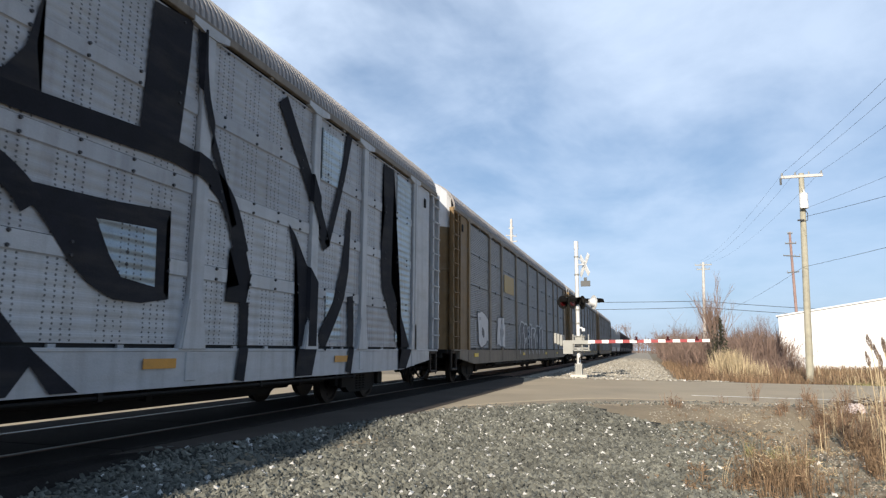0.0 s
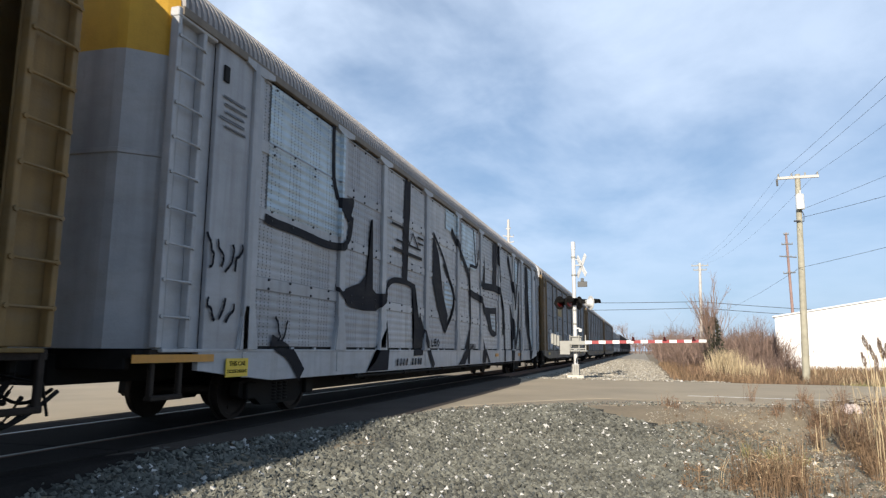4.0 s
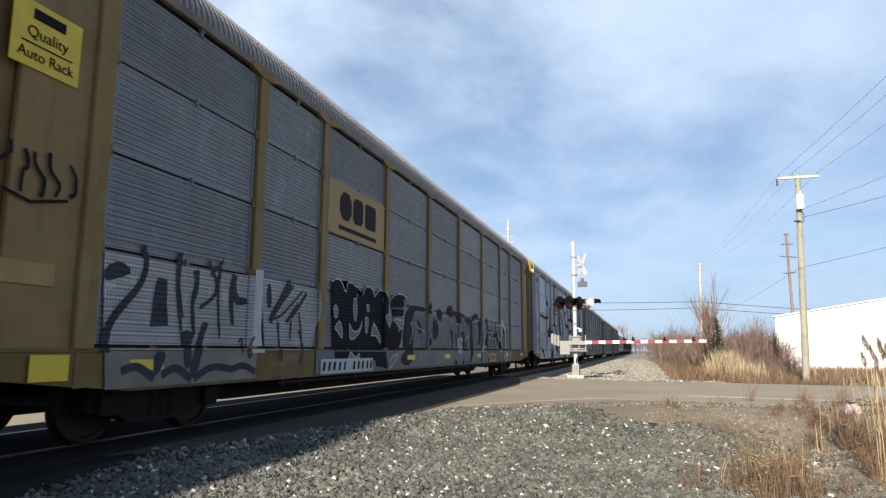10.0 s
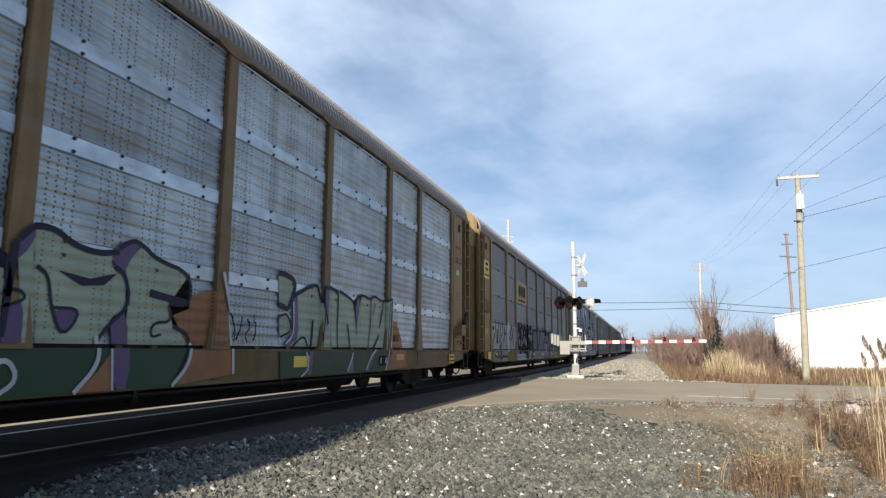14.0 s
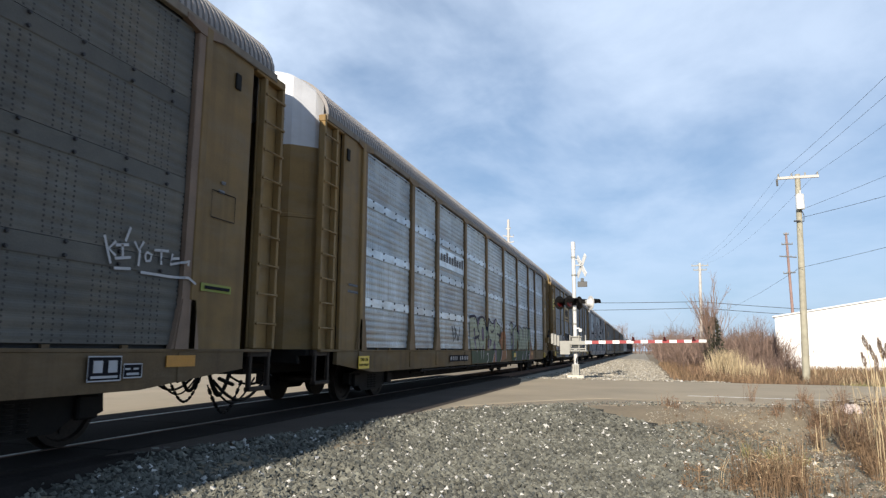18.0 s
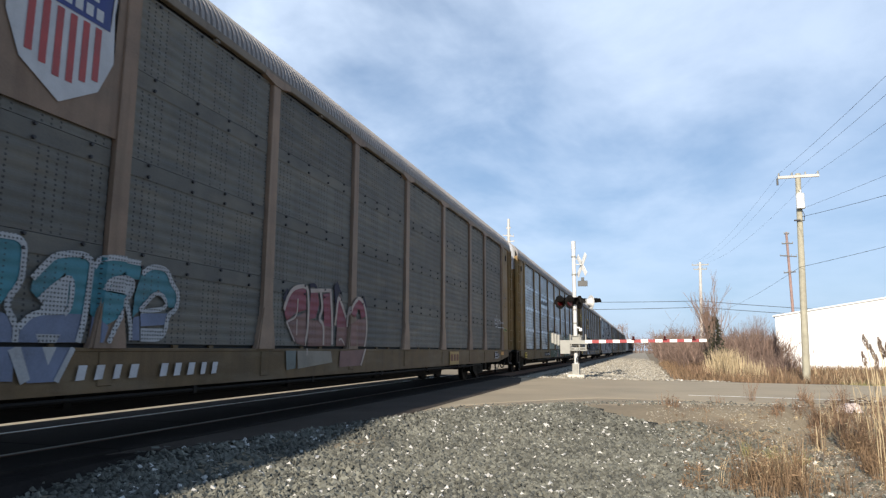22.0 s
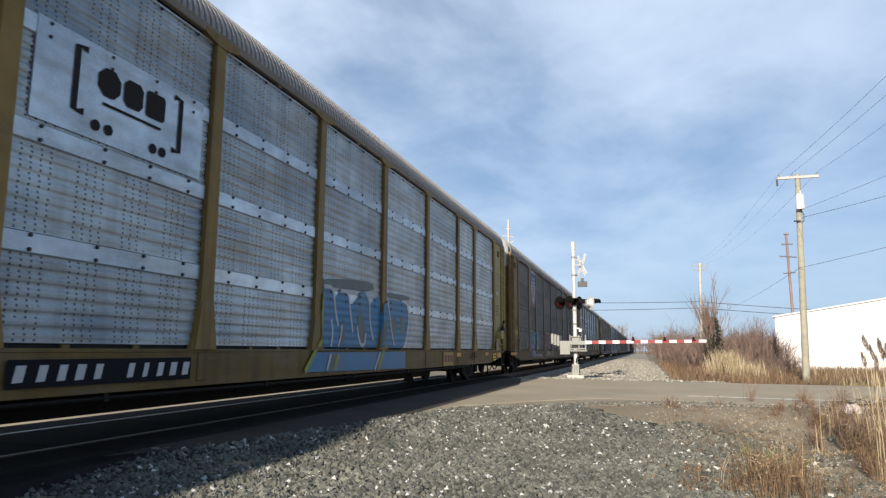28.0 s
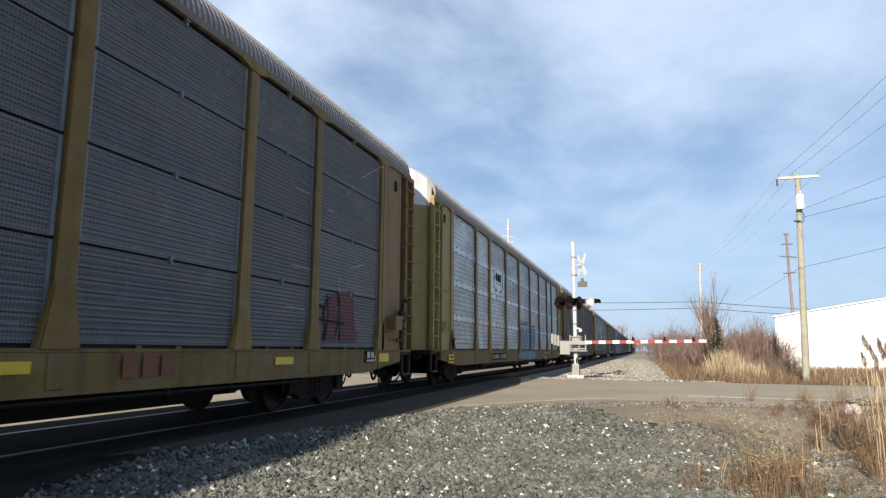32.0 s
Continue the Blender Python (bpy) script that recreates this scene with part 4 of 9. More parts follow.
            pts = [(0.55, 14.2 + 0.62 * q, 0.7 - 0.36 * math.sin(math.pi * min(1, q * 1.15))) for q in [i / 10 for i in range(11)]]
            sweep(bm, pts, 0.03)
            pts = [(1.2, 13.4 + 1.35 * q, 0.62 - 0.3 * math.sin(math.pi * q)) for q in [i / 12 for i in range(13)]]
            sweep(bm, pts, 0.022)
            pts = [(0.95, 13.7 + 1.1 * q, 0.6 - 0.34 * math.sin(math.pi * q)) for q in [i / 12 for i in range(13)]]
            sweep(bm, pts, 0.016)
            pts = [(0.7 + 0.75 * q, 14.45, 0.66 - 0.14 * math.sin(math.pi * q)) for q in [i / 8 for i in range(9)]]
            sweep(bm, pts, 0.018)
            tube(bm, (0.2, 14.34, 0.86), (1.45, 14.34, 0.72), 0.014)
            tube(bm, (1.45, 14.34, 0.72), (1.47, 14.4, 0.42), 0.014)
            tube(bm, (0.95, 13.9, 0.62), (0.7, 14.6, 0.5), 0.03, n=8)
            links = [(1.05 - 0.3 * q, 13.5 + 1.25 * q, 0.55 - 0.42 * math.sin(math.pi * q)) for q in [i / 22 for i in range(23)]]
            for i, (p, q) in enumerate(zip(links, links[1:])):
                tube(bm, p, q, 0.026 if i % 2 else 0.012, n=5)
            return mesh_of("coupler", bm, "black_steel")
        put("coupler", shared("coupler", coupler), car, rot=(0, 0, 0 if s > 0 else 180))
        bogie = new("truck")
        bogie.parent = car
        bogie.matrix_basis = pose(0, s * 10.5, 0)

        def bolster():
            bm = bmesh.new()
            box(bm, -1.0, 1.0, -0.2, 0.2, 0.42, 0.66, 0.03)
            return mesh_of("bolster", bm, "black_steel")
        put("bolster", shared("bolster", bolster), bogie)
        for q in (-1, 1):
            put("side_frame", side_frame_mesh(), bogie, (q * 1.0, 0, 0), rot=(0, 0, 0 if q > 0 else 180))
            w = put("wheelset", wheel_mesh(), bogie, (0, q * 0.89, 0.42))
            if near:
                WHEELS.append((w, q * 0.89))
    for c in STRIPS.get(panel, ()):
        tone = "orange" if panel == "white_perf" else "yellow"
        plate(car, c, 0.87, 0.52, 0.11, "plate_" + tone, HALF + 0.036, label=tone + " reflector strip", name="reflector")
    return car


def car_y(k):
    return 2.31 - (k - 1) * L_CAR + {5: 0.1, 6: -0.15}.get(k, 0.0)


CARS = []
white_car = autorack("autorack_car", car_y(1), "white painted autorack car with black giant lettering graffiti", "white_perf", "white_paint", "white_paint",
                     "white_paint", "cap_yellow", False, True)
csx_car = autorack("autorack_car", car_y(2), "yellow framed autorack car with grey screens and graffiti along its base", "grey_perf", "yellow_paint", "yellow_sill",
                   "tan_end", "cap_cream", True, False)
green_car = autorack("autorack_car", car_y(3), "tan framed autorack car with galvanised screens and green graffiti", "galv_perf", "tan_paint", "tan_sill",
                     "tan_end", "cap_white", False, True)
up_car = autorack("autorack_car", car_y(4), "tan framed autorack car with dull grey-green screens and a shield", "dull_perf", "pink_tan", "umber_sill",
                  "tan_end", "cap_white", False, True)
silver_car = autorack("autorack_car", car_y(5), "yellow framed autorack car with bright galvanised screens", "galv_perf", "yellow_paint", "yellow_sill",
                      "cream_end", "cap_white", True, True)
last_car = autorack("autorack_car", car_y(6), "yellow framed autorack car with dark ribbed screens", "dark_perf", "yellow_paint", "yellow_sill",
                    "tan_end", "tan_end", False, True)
lead_car = autorack("autorack_car", car_y(0), "weathered autorack car with brownish grey screens and yellow ends", "grey_perf_far", "brown_grey", "brown_grey",
                    "tan_paint", "cap_white", False, False)
for k, ob in ((0, lead_car), (1, white_car), (2, csx_car), (3, green_car), (4, up_car), (5, silver_car), (6, last_car)):
    CARS.append((ob, car_y(k)))
for k, src in ((-1, lead_car), (-2, lead_car)):
    ob = copy_thing(src, pose(TX, car_y(k), 0))
    CARS.append((ob, car_y(k)))


def hopper_car(y, body, label, h, length, name):
    car = thing(name, (TX, y, 0), label, "railroad car", "cars of the train")
    bm = bmesh.new()
    e = length / 2 - 0.6
    extrude_yz(bm, [(-e + 2.2, 0.9), (e - 2.2, 0.9), (e, 2.4), (e, h - 0.5), (e - 0.3, h), (-e + 0.3, h), (-e, h - 0.5), (-e, 2.4)], -1.5, 1.5)
    part("body", bm, body, car)
    n = 12
    for i in range(n):
        bm = bmesh.new()
        yy = -e + 0.4 + (2 * e - 0.8) * i / (n - 1)
        box(bm, 1.5, 1.57, yy - 0.06, yy + 0.06, 1.6, h - 0.3)
        part("rib", bm, body, car)
    bm = bmesh.new()
    box(bm, -1.4, 1.4, -e - 0.5, e + 0.5, 0.75, 1.0)
    part("underframe", bm, "black_steel", car)
    for s in (-1, 1):
        bogie = new("truck")
        bogie.parent = car
        bogie.matrix_basis = pose(0, s * (e - 1.4), 0)
        for q in (-1, 1):
            put("side_frame", side_frame_mesh(), bogie, (q * 1.0, 0, 0), rot=(0, 0, 0 if q > 0 else 180))
            put("wheelset", wheel_mesh(), bogie, (0, q * 0.89, 0.42))
    CARS.append((car, y))
    return car


yy = car_y(-2) + L_CAR / 2 + 9.3
for i in range(9):
    if i < 2:
        hopper_car(yy, "hopper_grey", "pale grey covered hopper car far along the train", 4.6, 18.0, "hopper_car")
        yy += 18.4
    else:
        hopper_car(yy, "boxcar_dark", "dark brown freight car far along the train", 4.9, 18.0, "freight_car")
        yy += 18.4

# ---------------------------------------------------------------- paint, plates and lettering on the cars
def surf_x(y, z, lift):
    """How far the near side stands out at (y, z): screens, posts or sill."""
    if z < 1.055:
        return HALF + 0.04 + lift
    if any(abs(y - b) < 0.135 for b in BOUNDS):
        return HALF + 0.066 + lift
    if abs(y) > 12.3:
        return HALF + 0.014 + lift
    return HALF + 0.008 + lift


def paint(car, shapes, material, lift=0.0, label="", name="graffiti"):
    """Paint on the near side: outlines in (metres back from the front screens, height), laid over screens, posts and sill."""
    bm = bmesh.new()
    for pts in shapes:
        vs = [bm.verts.new((0, 12.78 - c, z)) for c, z in pts]
        try:
            bm.faces.new(vs)
        except ValueError:
            pass
    bmesh.ops.triangulate(bm, faces=bm.faces[:])
    lo = min(v.co.y for v in bm.verts)
    hi = max(v.co.y for v in bm.verts)
    cuts = [b + o for b in BOUNDS for o in (-0.165, -0.13, 0.13, 0.165) if lo < b + o < hi]
    for c in cuts:
        bmesh.ops.bisect_plane(bm, geom=bm.verts[:] + bm.edges[:] + bm.faces[:], plane_co=(0, c, 0), plane_no=(0, 1, 0))
    for z in (1.044, 1.083):
        bmesh.ops.bisect_plane(bm, geom=bm.verts[:] + bm.edges[:] + bm.faces[:], plane_co=(0, 0, z), plane_no=(0, 0, 1))
    slot = [f for f in bm.faces if 1.044 < f.calc_center_median().z < 1.083]
    bmesh.ops.delete(bm, geom=slot, context="FACES")
    bmesh.ops.remove_doubles(bm, verts=bm.verts[:], dist=0.0004)
    bm.verts.ensure_lookup_table()
    seen, made = set(), None
    for v in bm.verts:
        if v.index in seen:
            continue
        stack, island = [v], []
        seen.add(v.index)
        while stack:
            q = stack.pop()
            island.append(q)
            for e in q.link_edges:
                o = e.other_vert(q)
                if o.index not in seen:
                    seen.add(o.index)
                    stack.append(o)
        ids = {q.index: i for i, q in enumerate(island)}
        faces = [[ids[w.index] for w in f.verts] for f in {f for q in island for f in q.link_faces}]
        if not faces:
            continue
        me = bpy.data.meshes.new(name)
        me.from_pydata([(surf_x(q.co.y, q.co.z, lift), q.co.y, q.co.z) for q in island], [], faces)
        me.materials.append(M[material])
        me.update()
        if sum(p.normal.x * p.area for p in me.polygons) < 0:
            me.flip_normals()
        made = put(name, me, car, label=label)
    bm.free()
    return made


def band(pts, w0, w1=None):
    """A brush stroke along pts as quads that share their mitred corners."""
    w1 = w0 if w1 is None else w1
    n = len(pts)
    left, right = [], []
    for i, (c, z) in enumerate(pts):
        a, b = pts[max(0, i - 1)], pts[min(n - 1, i + 1)]
        dx, dz = b[0] - a[0], b[1] - a[1]
        q = math.hypot(dx, dz) or 1
        w = (w0 + (w1 - w0) * i / (n - 1)) / 2
        left.append((c - dz / q * w, z + dx / q * w))
        right.append((c + dz / q * w, z - dx / q * w))
    return [(left[i], left[i + 1], right[i + 1], right[i]) for i in range(n - 1)]


def rounder(pts, closed=True, times=1):
    """Cuts the corners of an outline or a stroke."""
    for _ in range(times):
        out = [] if closed else [pts[0]]
        n = len(pts)
        for i in range(n if closed else n - 1):
            (xa, za), (xb, zb) = pts[i], pts[(i + 1) % n]
            out += [(xa * 0.75 + xb * 0.25, za * 0.75 + zb * 0.25), (xa * 0.25 + xb * 0.75, za * 0.25 + zb * 0.75)]
        pts = out if closed else out + [pts[-1]]
    return pts


def rect_cz(c0, c1, z0, z1):
    return [(c0, z0), (c1, z0), (c1, z1), (c0, z1)]


def scribble(c0, c1, z0, z1, seed, w=0.035, strokes=5):
    """A handwritten tag as loose strokes that spell nothing."""
    rnd = random.Random(seed)
    out = []
    step = (c1 - c0) / strokes
    for i in range(strokes):
        a = c0 + step * i
        pts, ang = [], rnd.uniform(0, 6)
        n = rnd.randint(5, 8)
        for k in range(n):
            f = k / (n - 1)
            pts.append((a + step * (0.5 + 0.42 * math.sin(ang + f * rnd.uniform(2.2, 4.5))), z1 + (z0 - z1) * (f if i % 2 else 1 - f) + rnd.uniform(-0.05, 0.05)))
        out += band(rounder(pts, False, 1), w, w * 0.7)
    return out


def bubble_letters(car, c0, c1, z0, z1, n, seed, fill, edge, inner=None, edge_w=0.06, lift=0.0, label="", spread=0.25):
    """A row of swollen abstract forms with outlines, side by side along the car."""
    rnd = random.Random(seed)
    fills, edges, holes = [], [], []
    w = (c1 - c0) / n
    for i in range(n):
        cx = c0 + w * (i + 0.5)
        ring = []
        m = 18
        lean = rnd.uniform(-0.2, 0.2)
        for k in range(m):
            a = 2 * math.pi * k / m
            r = 1 + rnd.uniform(-spread, spread) * (0.5 + 0.5 * abs(math.sin(a * 2 + i)))
            x = 0.49 * w * r * math.copysign(abs(math.cos(a)) ** 0.55, math.cos(a))
            z = 0.5 * (z1 - z0) * r * math.copysign(abs(math.sin(a)) ** 0.55, math.sin(a))
            x, z = max(-0.53 * w, min(0.53 * w, x)), max(-0.52 * (z1 - z0), min(0.54 * (z1 - z0), z))
            ring.append((cx + x + lean * z * 0.3, (z0 + z1) / 2 + z))
        ring = rounder(ring)
        fills.append(ring)
        edges += band(ring + ring[:1], edge_w)
        for _ in range(2):
            hx, hz = cx + rnd.uniform(-0.2, 0.2) * w, (z0 + z1) / 2 + rnd.uniform(-0.28, 0.28) * (z1 - z0)
            kind = rnd.random()
            if kind < 0.5:
                holes.append([(hx + 0.09 * w * math.cos(q * 0.785), hz + 0.13 * (z1 - z0) * math.sin(q * 0.785)) for q in range(8)])
            else:
                d = rnd.choice((-1, 1))
                holes += band([(hx, hz + d * 0.25 * (z1 - z0)), (hx + 0.06 * w, hz), (hx + rnd.uniform(-0.12, 0.12) * w, hz - d * 0.2 * (z1 - z0))], 0.1, 0.04)
    paint(car, fills, fill, lift, label)
    paint(car, edges, edge, lift + 0.004)
    paint(car, holes, inner or edge, lift + 0.003)


def mural(car, c0, c1, z0, z1, n, seed, fill, edge, shade, trim=None, w=0.08, lift=0.0, label="", wave=0.16):
    """A sprayed field with a humped top edge, cut by curling outlines with wedges of shade beside them."""
    rnd = random.Random(seed)
    cell = (c1 - c0) / n
    cuts = [c0 + cell * (i + (rnd.uniform(-0.15, 0.15) if 0 < i < n else 0)) for i in range(n + 1)]
    top = []
    for a, b in zip(cuts, cuts[1:]):
        h = z1 - rnd.uniform(0, wave) * (z1 - z0)
        kind = rnd.random()
        if kind < 0.4:
            top += [(a + 0.02, h - 0.3 * wave), (a + 0.3 * (b - a), h), (a + 0.7 * (b - a), h + 0.02), (b - 0.04, h - 0.22)]
        elif kind < 0.7:
            top += [(a + 0.02, h), (a + 0.45 * (b - a), h - 0.16), (a + 0.6 * (b - a), h - 0.02), (b - 0.04, h + 0.03)]
        else:
            top += [(a + 0.02, h - 0.2), (a + 0.2 * (b - a), h - 0.02), (a + 0.8 * (b - a), h), (b - 0.04, h - 0.08)]
    top = rounder(top, False, 2)
    # one field for each form, so that each can be told apart
    for a, b in zip(cuts, cuts[1:]):
        seg = [p for p in top if a <= p[0] <= b]
        if len(seg) > 2:
            paint(car, [[(seg[0][0], z0)] + seg + [(seg[-1][0], z0)]], fill, lift, label)
    if trim:
        paint(car, band([(c, z + w * 0.75) for c, z in top], w * 0.7), trim, lift + 0.002)
    paint(car, band(top, w, w * 1.2), edge, lift + 0.005)
    for i, c in enumerate(cuts):
        bend = [(c + rnd.uniform(-0.12, 0.12), z1 - 0.15), (c + rnd.uniform(-0.25, 0.25) * cell, z0 + 0.66 * (z1 - z0)), (c + rnd.uniform(-0.2, 0.2) * cell, z0 + 0.33 * (z1 - z0)),
                (c + rnd.uniform(-0.1, 0.1), z0 + 0.02), (c + rnd.uniform(-0.3, 0.1), z0 - 0.2)]
        bend = [(q, max(0.63, z)) for q, z in bend]
        line = rounder(bend, False, 2)
        paint(car, band([(q + 0.09, z - 0.03) for q, z in line], w * 1.8, w * 0.6), shade, lift + 0.003)
        paint(car, band(line, w * 0.9, w * 1.3), edge, lift + 0.006)
        if trim:
            paint(car, band([(q - w * 0.8, z) for q, z in line], w * 0.3), trim, lift + 0.008)
        if i < n:
            m = c + cell * 0.5
            k = rnd.randint(0, 2)
            z = z0 + rnd.uniform(0.35, 0.6) * (z1 - z0)
            if k == 0:
                eye = rounder([(m - 0.13, z - 0.2), (m + 0.1, z - 0.14), (m + 0.13, z + 0.2), (m - 0.1, z + 0.16)])
                paint(car, [eye], shade, lift + 0.004)
                paint(car, band(eye + eye[:1], w * 0.6), edge, lift + 0.007)
            elif k == 1:
                paint(car, [[(m - 0.2, z + 0.1), (m + 0.22, z + 0.04), (m + 0.02, z - 0.24)]], edge, lift + 0.007)
            else:
                paint(car, band(rounder([(m - 0.25 * cell, z + 0.1), (m, z + 0.02), (m + 0.1, z - 0.22), (m - 0.1, z0 + 0.05)], False, 2), w * 0.8, w * 0.5), edge, lift + 0.007)


def words(car, text, c, z, size, material, x, label="", spin=0):
    """Lettering in the built-in font on the near side, centred at c, z."""
    cu = bpy.data.curves.new("lettering", "FONT")
    cu.body, cu.size, cu.align_x, cu.align_y, cu.extrude = text, size, "CENTER", "CENTER", 0.002
    tmp = bpy.data.objects.new("lettering", cu)
    scene.collection.objects.link(tmp)
    me = bpy.data.meshes.new_from_object(tmp.evaluated_get(bpy.context.evaluated_depsgraph_get()))
    bpy.data.objects.remove(tmp)
    me.materials.clear()
    me.materials.append(M[material])
    ob = new("lettering", me)
    ob.parent = car
    ob.matrix_basis = Matrix.Translation((x, 12.78 - c, z)) @ Matrix.Rotation(radians(90), 4, "Z") @ Matrix.Rotation(radians(90), 4, "X")
    if label:
        ob["label"] = label
    return ob


def number_bars(car, c0, c1, z0, z1, back, ink, n, seed, lift=0.004):
    """A stencilled mark as plain bars on its patch."""
    if back:
        paint(car, [rect_cz(c0, c1, z0, z1)], back, lift, name="mark_patch")
    rnd = random.Random(seed)
    w = (c1 - c0) / n
    h = z1 - z0
    marks = []
    for i in range(n):
        if i == n // 2:
            continue
        a, b = c0 + w * (i + rnd.uniform(0.22, 0.32)), c0 + w * (i + rnd.uniform(0.62, 0.75))
        k = 0.12 * h
        marks.append([(a, z0 + h * 0.22), (b, z0 + h * 0.2), (b - k, z1 - h * 0.2), (a - k, z1 - h * 0.2)])
    paint(car, marks, ink, lift + 0.004, name="stencil_mark")


def small_print(car, c0, c1, z0, z1, rows, material="paint_black", lift=0.0):
    h = (z1 - z0) / rows
    rnd = random.Random(int(c0 * 100))
    paint(car, [rect_cz(c0 + rnd.uniform(0, 0.1), c1 - rnd.uniform(0, 0.2), z0 + h * (i + 0.3), z0 + h * (i + 0.68)) for i in range(rows)], material, lift, name="stencil_mark")


def warning_plate(car, c, z=0.8):
    p = plate(car, c, z, 0.5, 0.24, "plate_yellow", HALF + 0.045, 0.008, "yellow warning plate", "warning_plate")
    words(car, "THIS CAR", c, z + 0.05, 0.085, "paint_black", HALF + 0.056)
    words(car, "EXCESS HEIGHT", c, z - 0.05, 0.062, "paint_black", HALF + 0.056)
    return p


def brake_gear(car, s, color):
    """Hand brake housing, crank, chain and bracket on the end panel of the near side."""
    y, x = s * 13.05, HALF + 0.01
    bm = bmesh.new()
    extrude_yz(bm, [(y - 0.36, 1.46), (y + 0.0, 1.46), (y + 0.05, 1.6), (y + 0.05, 1.74), (y - 0.36, 1.74)], x, x + 0.2)
    box(bm, x, x + 0.03, y - 0.42, y + 0.1, 1.4, 1.48, 0.006)
    box(bm, x + 0.18, x + 0.22, y - 0.4, y + 0.08, 1.7, 1.76, 0.006)
    part("brake_bracket", bm, color, car)
    bm = bmesh.new()
    lathe_x(bm, [(0.0, 0.13), (0.05, 0.17), (0.1, 0.16), (0.14, 0.08)], 14, x + 0.06)
    bmesh.ops.translate(bm, verts=bm.verts, vec=(0, y + 0.24, 1.78))
    box(bm, x, x + 0.1, y + 0.12, y + 0.36, 1.5, 1.72, 0.02)
    tube(bm, (x + 0.12, y + 0.2, 1.9), (x + 0.14, y + 0.3, 2.14), 0.024)
    tube(bm, (x + 0.14, y + 0.3, 2.14), (x + 0.16, y + 0.4, 2.1), 0.03)
    tube(bm, (x + 0.1, y + 0.1, 1.62), (x + 0.1, y + 0.5, 1.5), 0.02)
    part("brake_housing", bm, "wheel_steel", car, "dark greasy brake gear")
    bm = bmesh.new()
    pts = [(x + 0.1, y + 0.24 - 0.06 * math.sin(i * 0.5), 1.52 - i * 0.06) for i in range(9)]
    for i, (a, b) in enumerate(zip(pts, pts[1:])):
        tube(bm, a, b, 0.026 if i % 2 else 0.012, n=5)
    part("chain", bm, "black_steel", car)
    bm = bmesh.new()
    box(bm, x, x + 0.05, y + 0.2, y + 0.42, 1.22, 1.3, 0.01)
    tube(bm, (x + 0.06, y - 0.3, 1.3), (x + 0.06, y + 0.2, 1.24), 0.014)
    part("grab_iron", bm, color, car)


def no_entry_disc(car, c, z):
    ring = [(c + 0.15 * math.cos(i * 0.393), z + 0.15 * math.sin(i * 0.393)) for i in range(16)]
    paint(car, [ring], "paint_white", 0.05, name="round_sign")
    paint(car, band(ring + ring[:1], 0.04) + band([(c - 0.1, z + 0.1), (c + 0.1, z - 0.1)], 0.035), "paint_red", 0.056, name="round_sign_mark")


# white car: huge black outlines
paint(white_car, [[(9.36, 4.95), (8.68, 5.04), (8.70, 4.50), (8.80, 3.41), (9.44, 3.35), (9.40, 4.13)], [(11.00, 2.58), (10.66, 2.51), (9.74, 2.54), (8.85, 2.61), (8.91, 2.46), (8.89, 1.66), (8.80, 1.59), (9.23, 1.52), (9.63, 1.53), (9.93, 1.65), (10.22, 1.86), (10.51, 2.19), (10.73, 2.37)], [(7.36, 2.47), (7.17, 2.02), (7.24, 1.94), (7.26, 1.64), (7.73, 1.64), (7.70, 1.82), (7.44, 1.88), (7.69, 2.34)], [(6.23, 2.95), (6.01, 2.81), (5.60, 2.37), (5.25, 2.09), (5.18, 1.20), (5.37, 0.62), (5.91, 0.62), (5.78, 1.19), (5.84, 1.90), (6.02, 2.50)], [(4.14, 3.61), (3.99, 3.59), (4.04, 2.46), (4.20, 1.93), (4.47, 1.56), (4.93, 1.00), (5.22, 1.20), (4.65, 1.85), (4.35, 2.53)]], "paint_jet", 0.0, "thick black spray paint")
paint(white_car, [[(2.45, 4.94), (1.82, 4.96), (1.74, 3.98), (1.80, 3.09), (1.90, 2.46), (1.25, 1.77), (0.63, 1.02), (0.98, 0.62), (1.44, 0.62), (1.22, 1.14), (1.97, 1.73), (2.41, 2.29), (2.51, 2.99), (2.33, 3.86)]], "paint_jet", 0.0, "thick black spray paint")
paint(white_car, [[(9.92, 2.32), (9.07, 2.36), (9.04, 1.71), (9.54, 1.77), (9.72, 1.98)]], "galv_patch", 0.004, "bare galvanised patch")
paint(white_car, band(rounder([(11.37, 3.26), (11.07, 3.21), (10.50, 3.24), (9.42, 3.30), (8.72, 3.33), (8.11, 3.19), (7.70, 2.91), (7.43, 2.30)], False, 2), 0.2, 0.34), "paint_jet", 0.006)
paint(white_car, band(rounder([(8.53, 5.01), (8.49, 4.44), (8.36, 3.97), (8.06, 3.47), (7.84, 3.07), (7.63, 2.65)], False, 2), 0.13, 0.12), "paint_jet", 0.006)
paint(white_car, band(rounder([(7.31, 1.66), (7.29, 1.17), (7.38, 0.62)], False, 2), 0.2, 0.22), "paint_jet", 0.006)
paint(white_car, band(rounder([(6.54, 4.84), (6.02, 4.22), (5.48, 3.57), (5.07, 2.97), (4.95, 2.75)], False, 2), 0.3, 0.3), "paint_jet", 0.006)
paint(white_car, band(rounder([(4.15, 5.02), (4.43, 4.07), (4.73, 3.33), (4.95, 2.80)], False, 2), 0.22, 0.16), "paint_jet", 0.006)
paint(white_car, band(rounder([(3.96, 2.00), (3.86, 1.23), (4.01, 0.62)], False, 2), 0.26, 0.22), "paint_jet", 0.006)
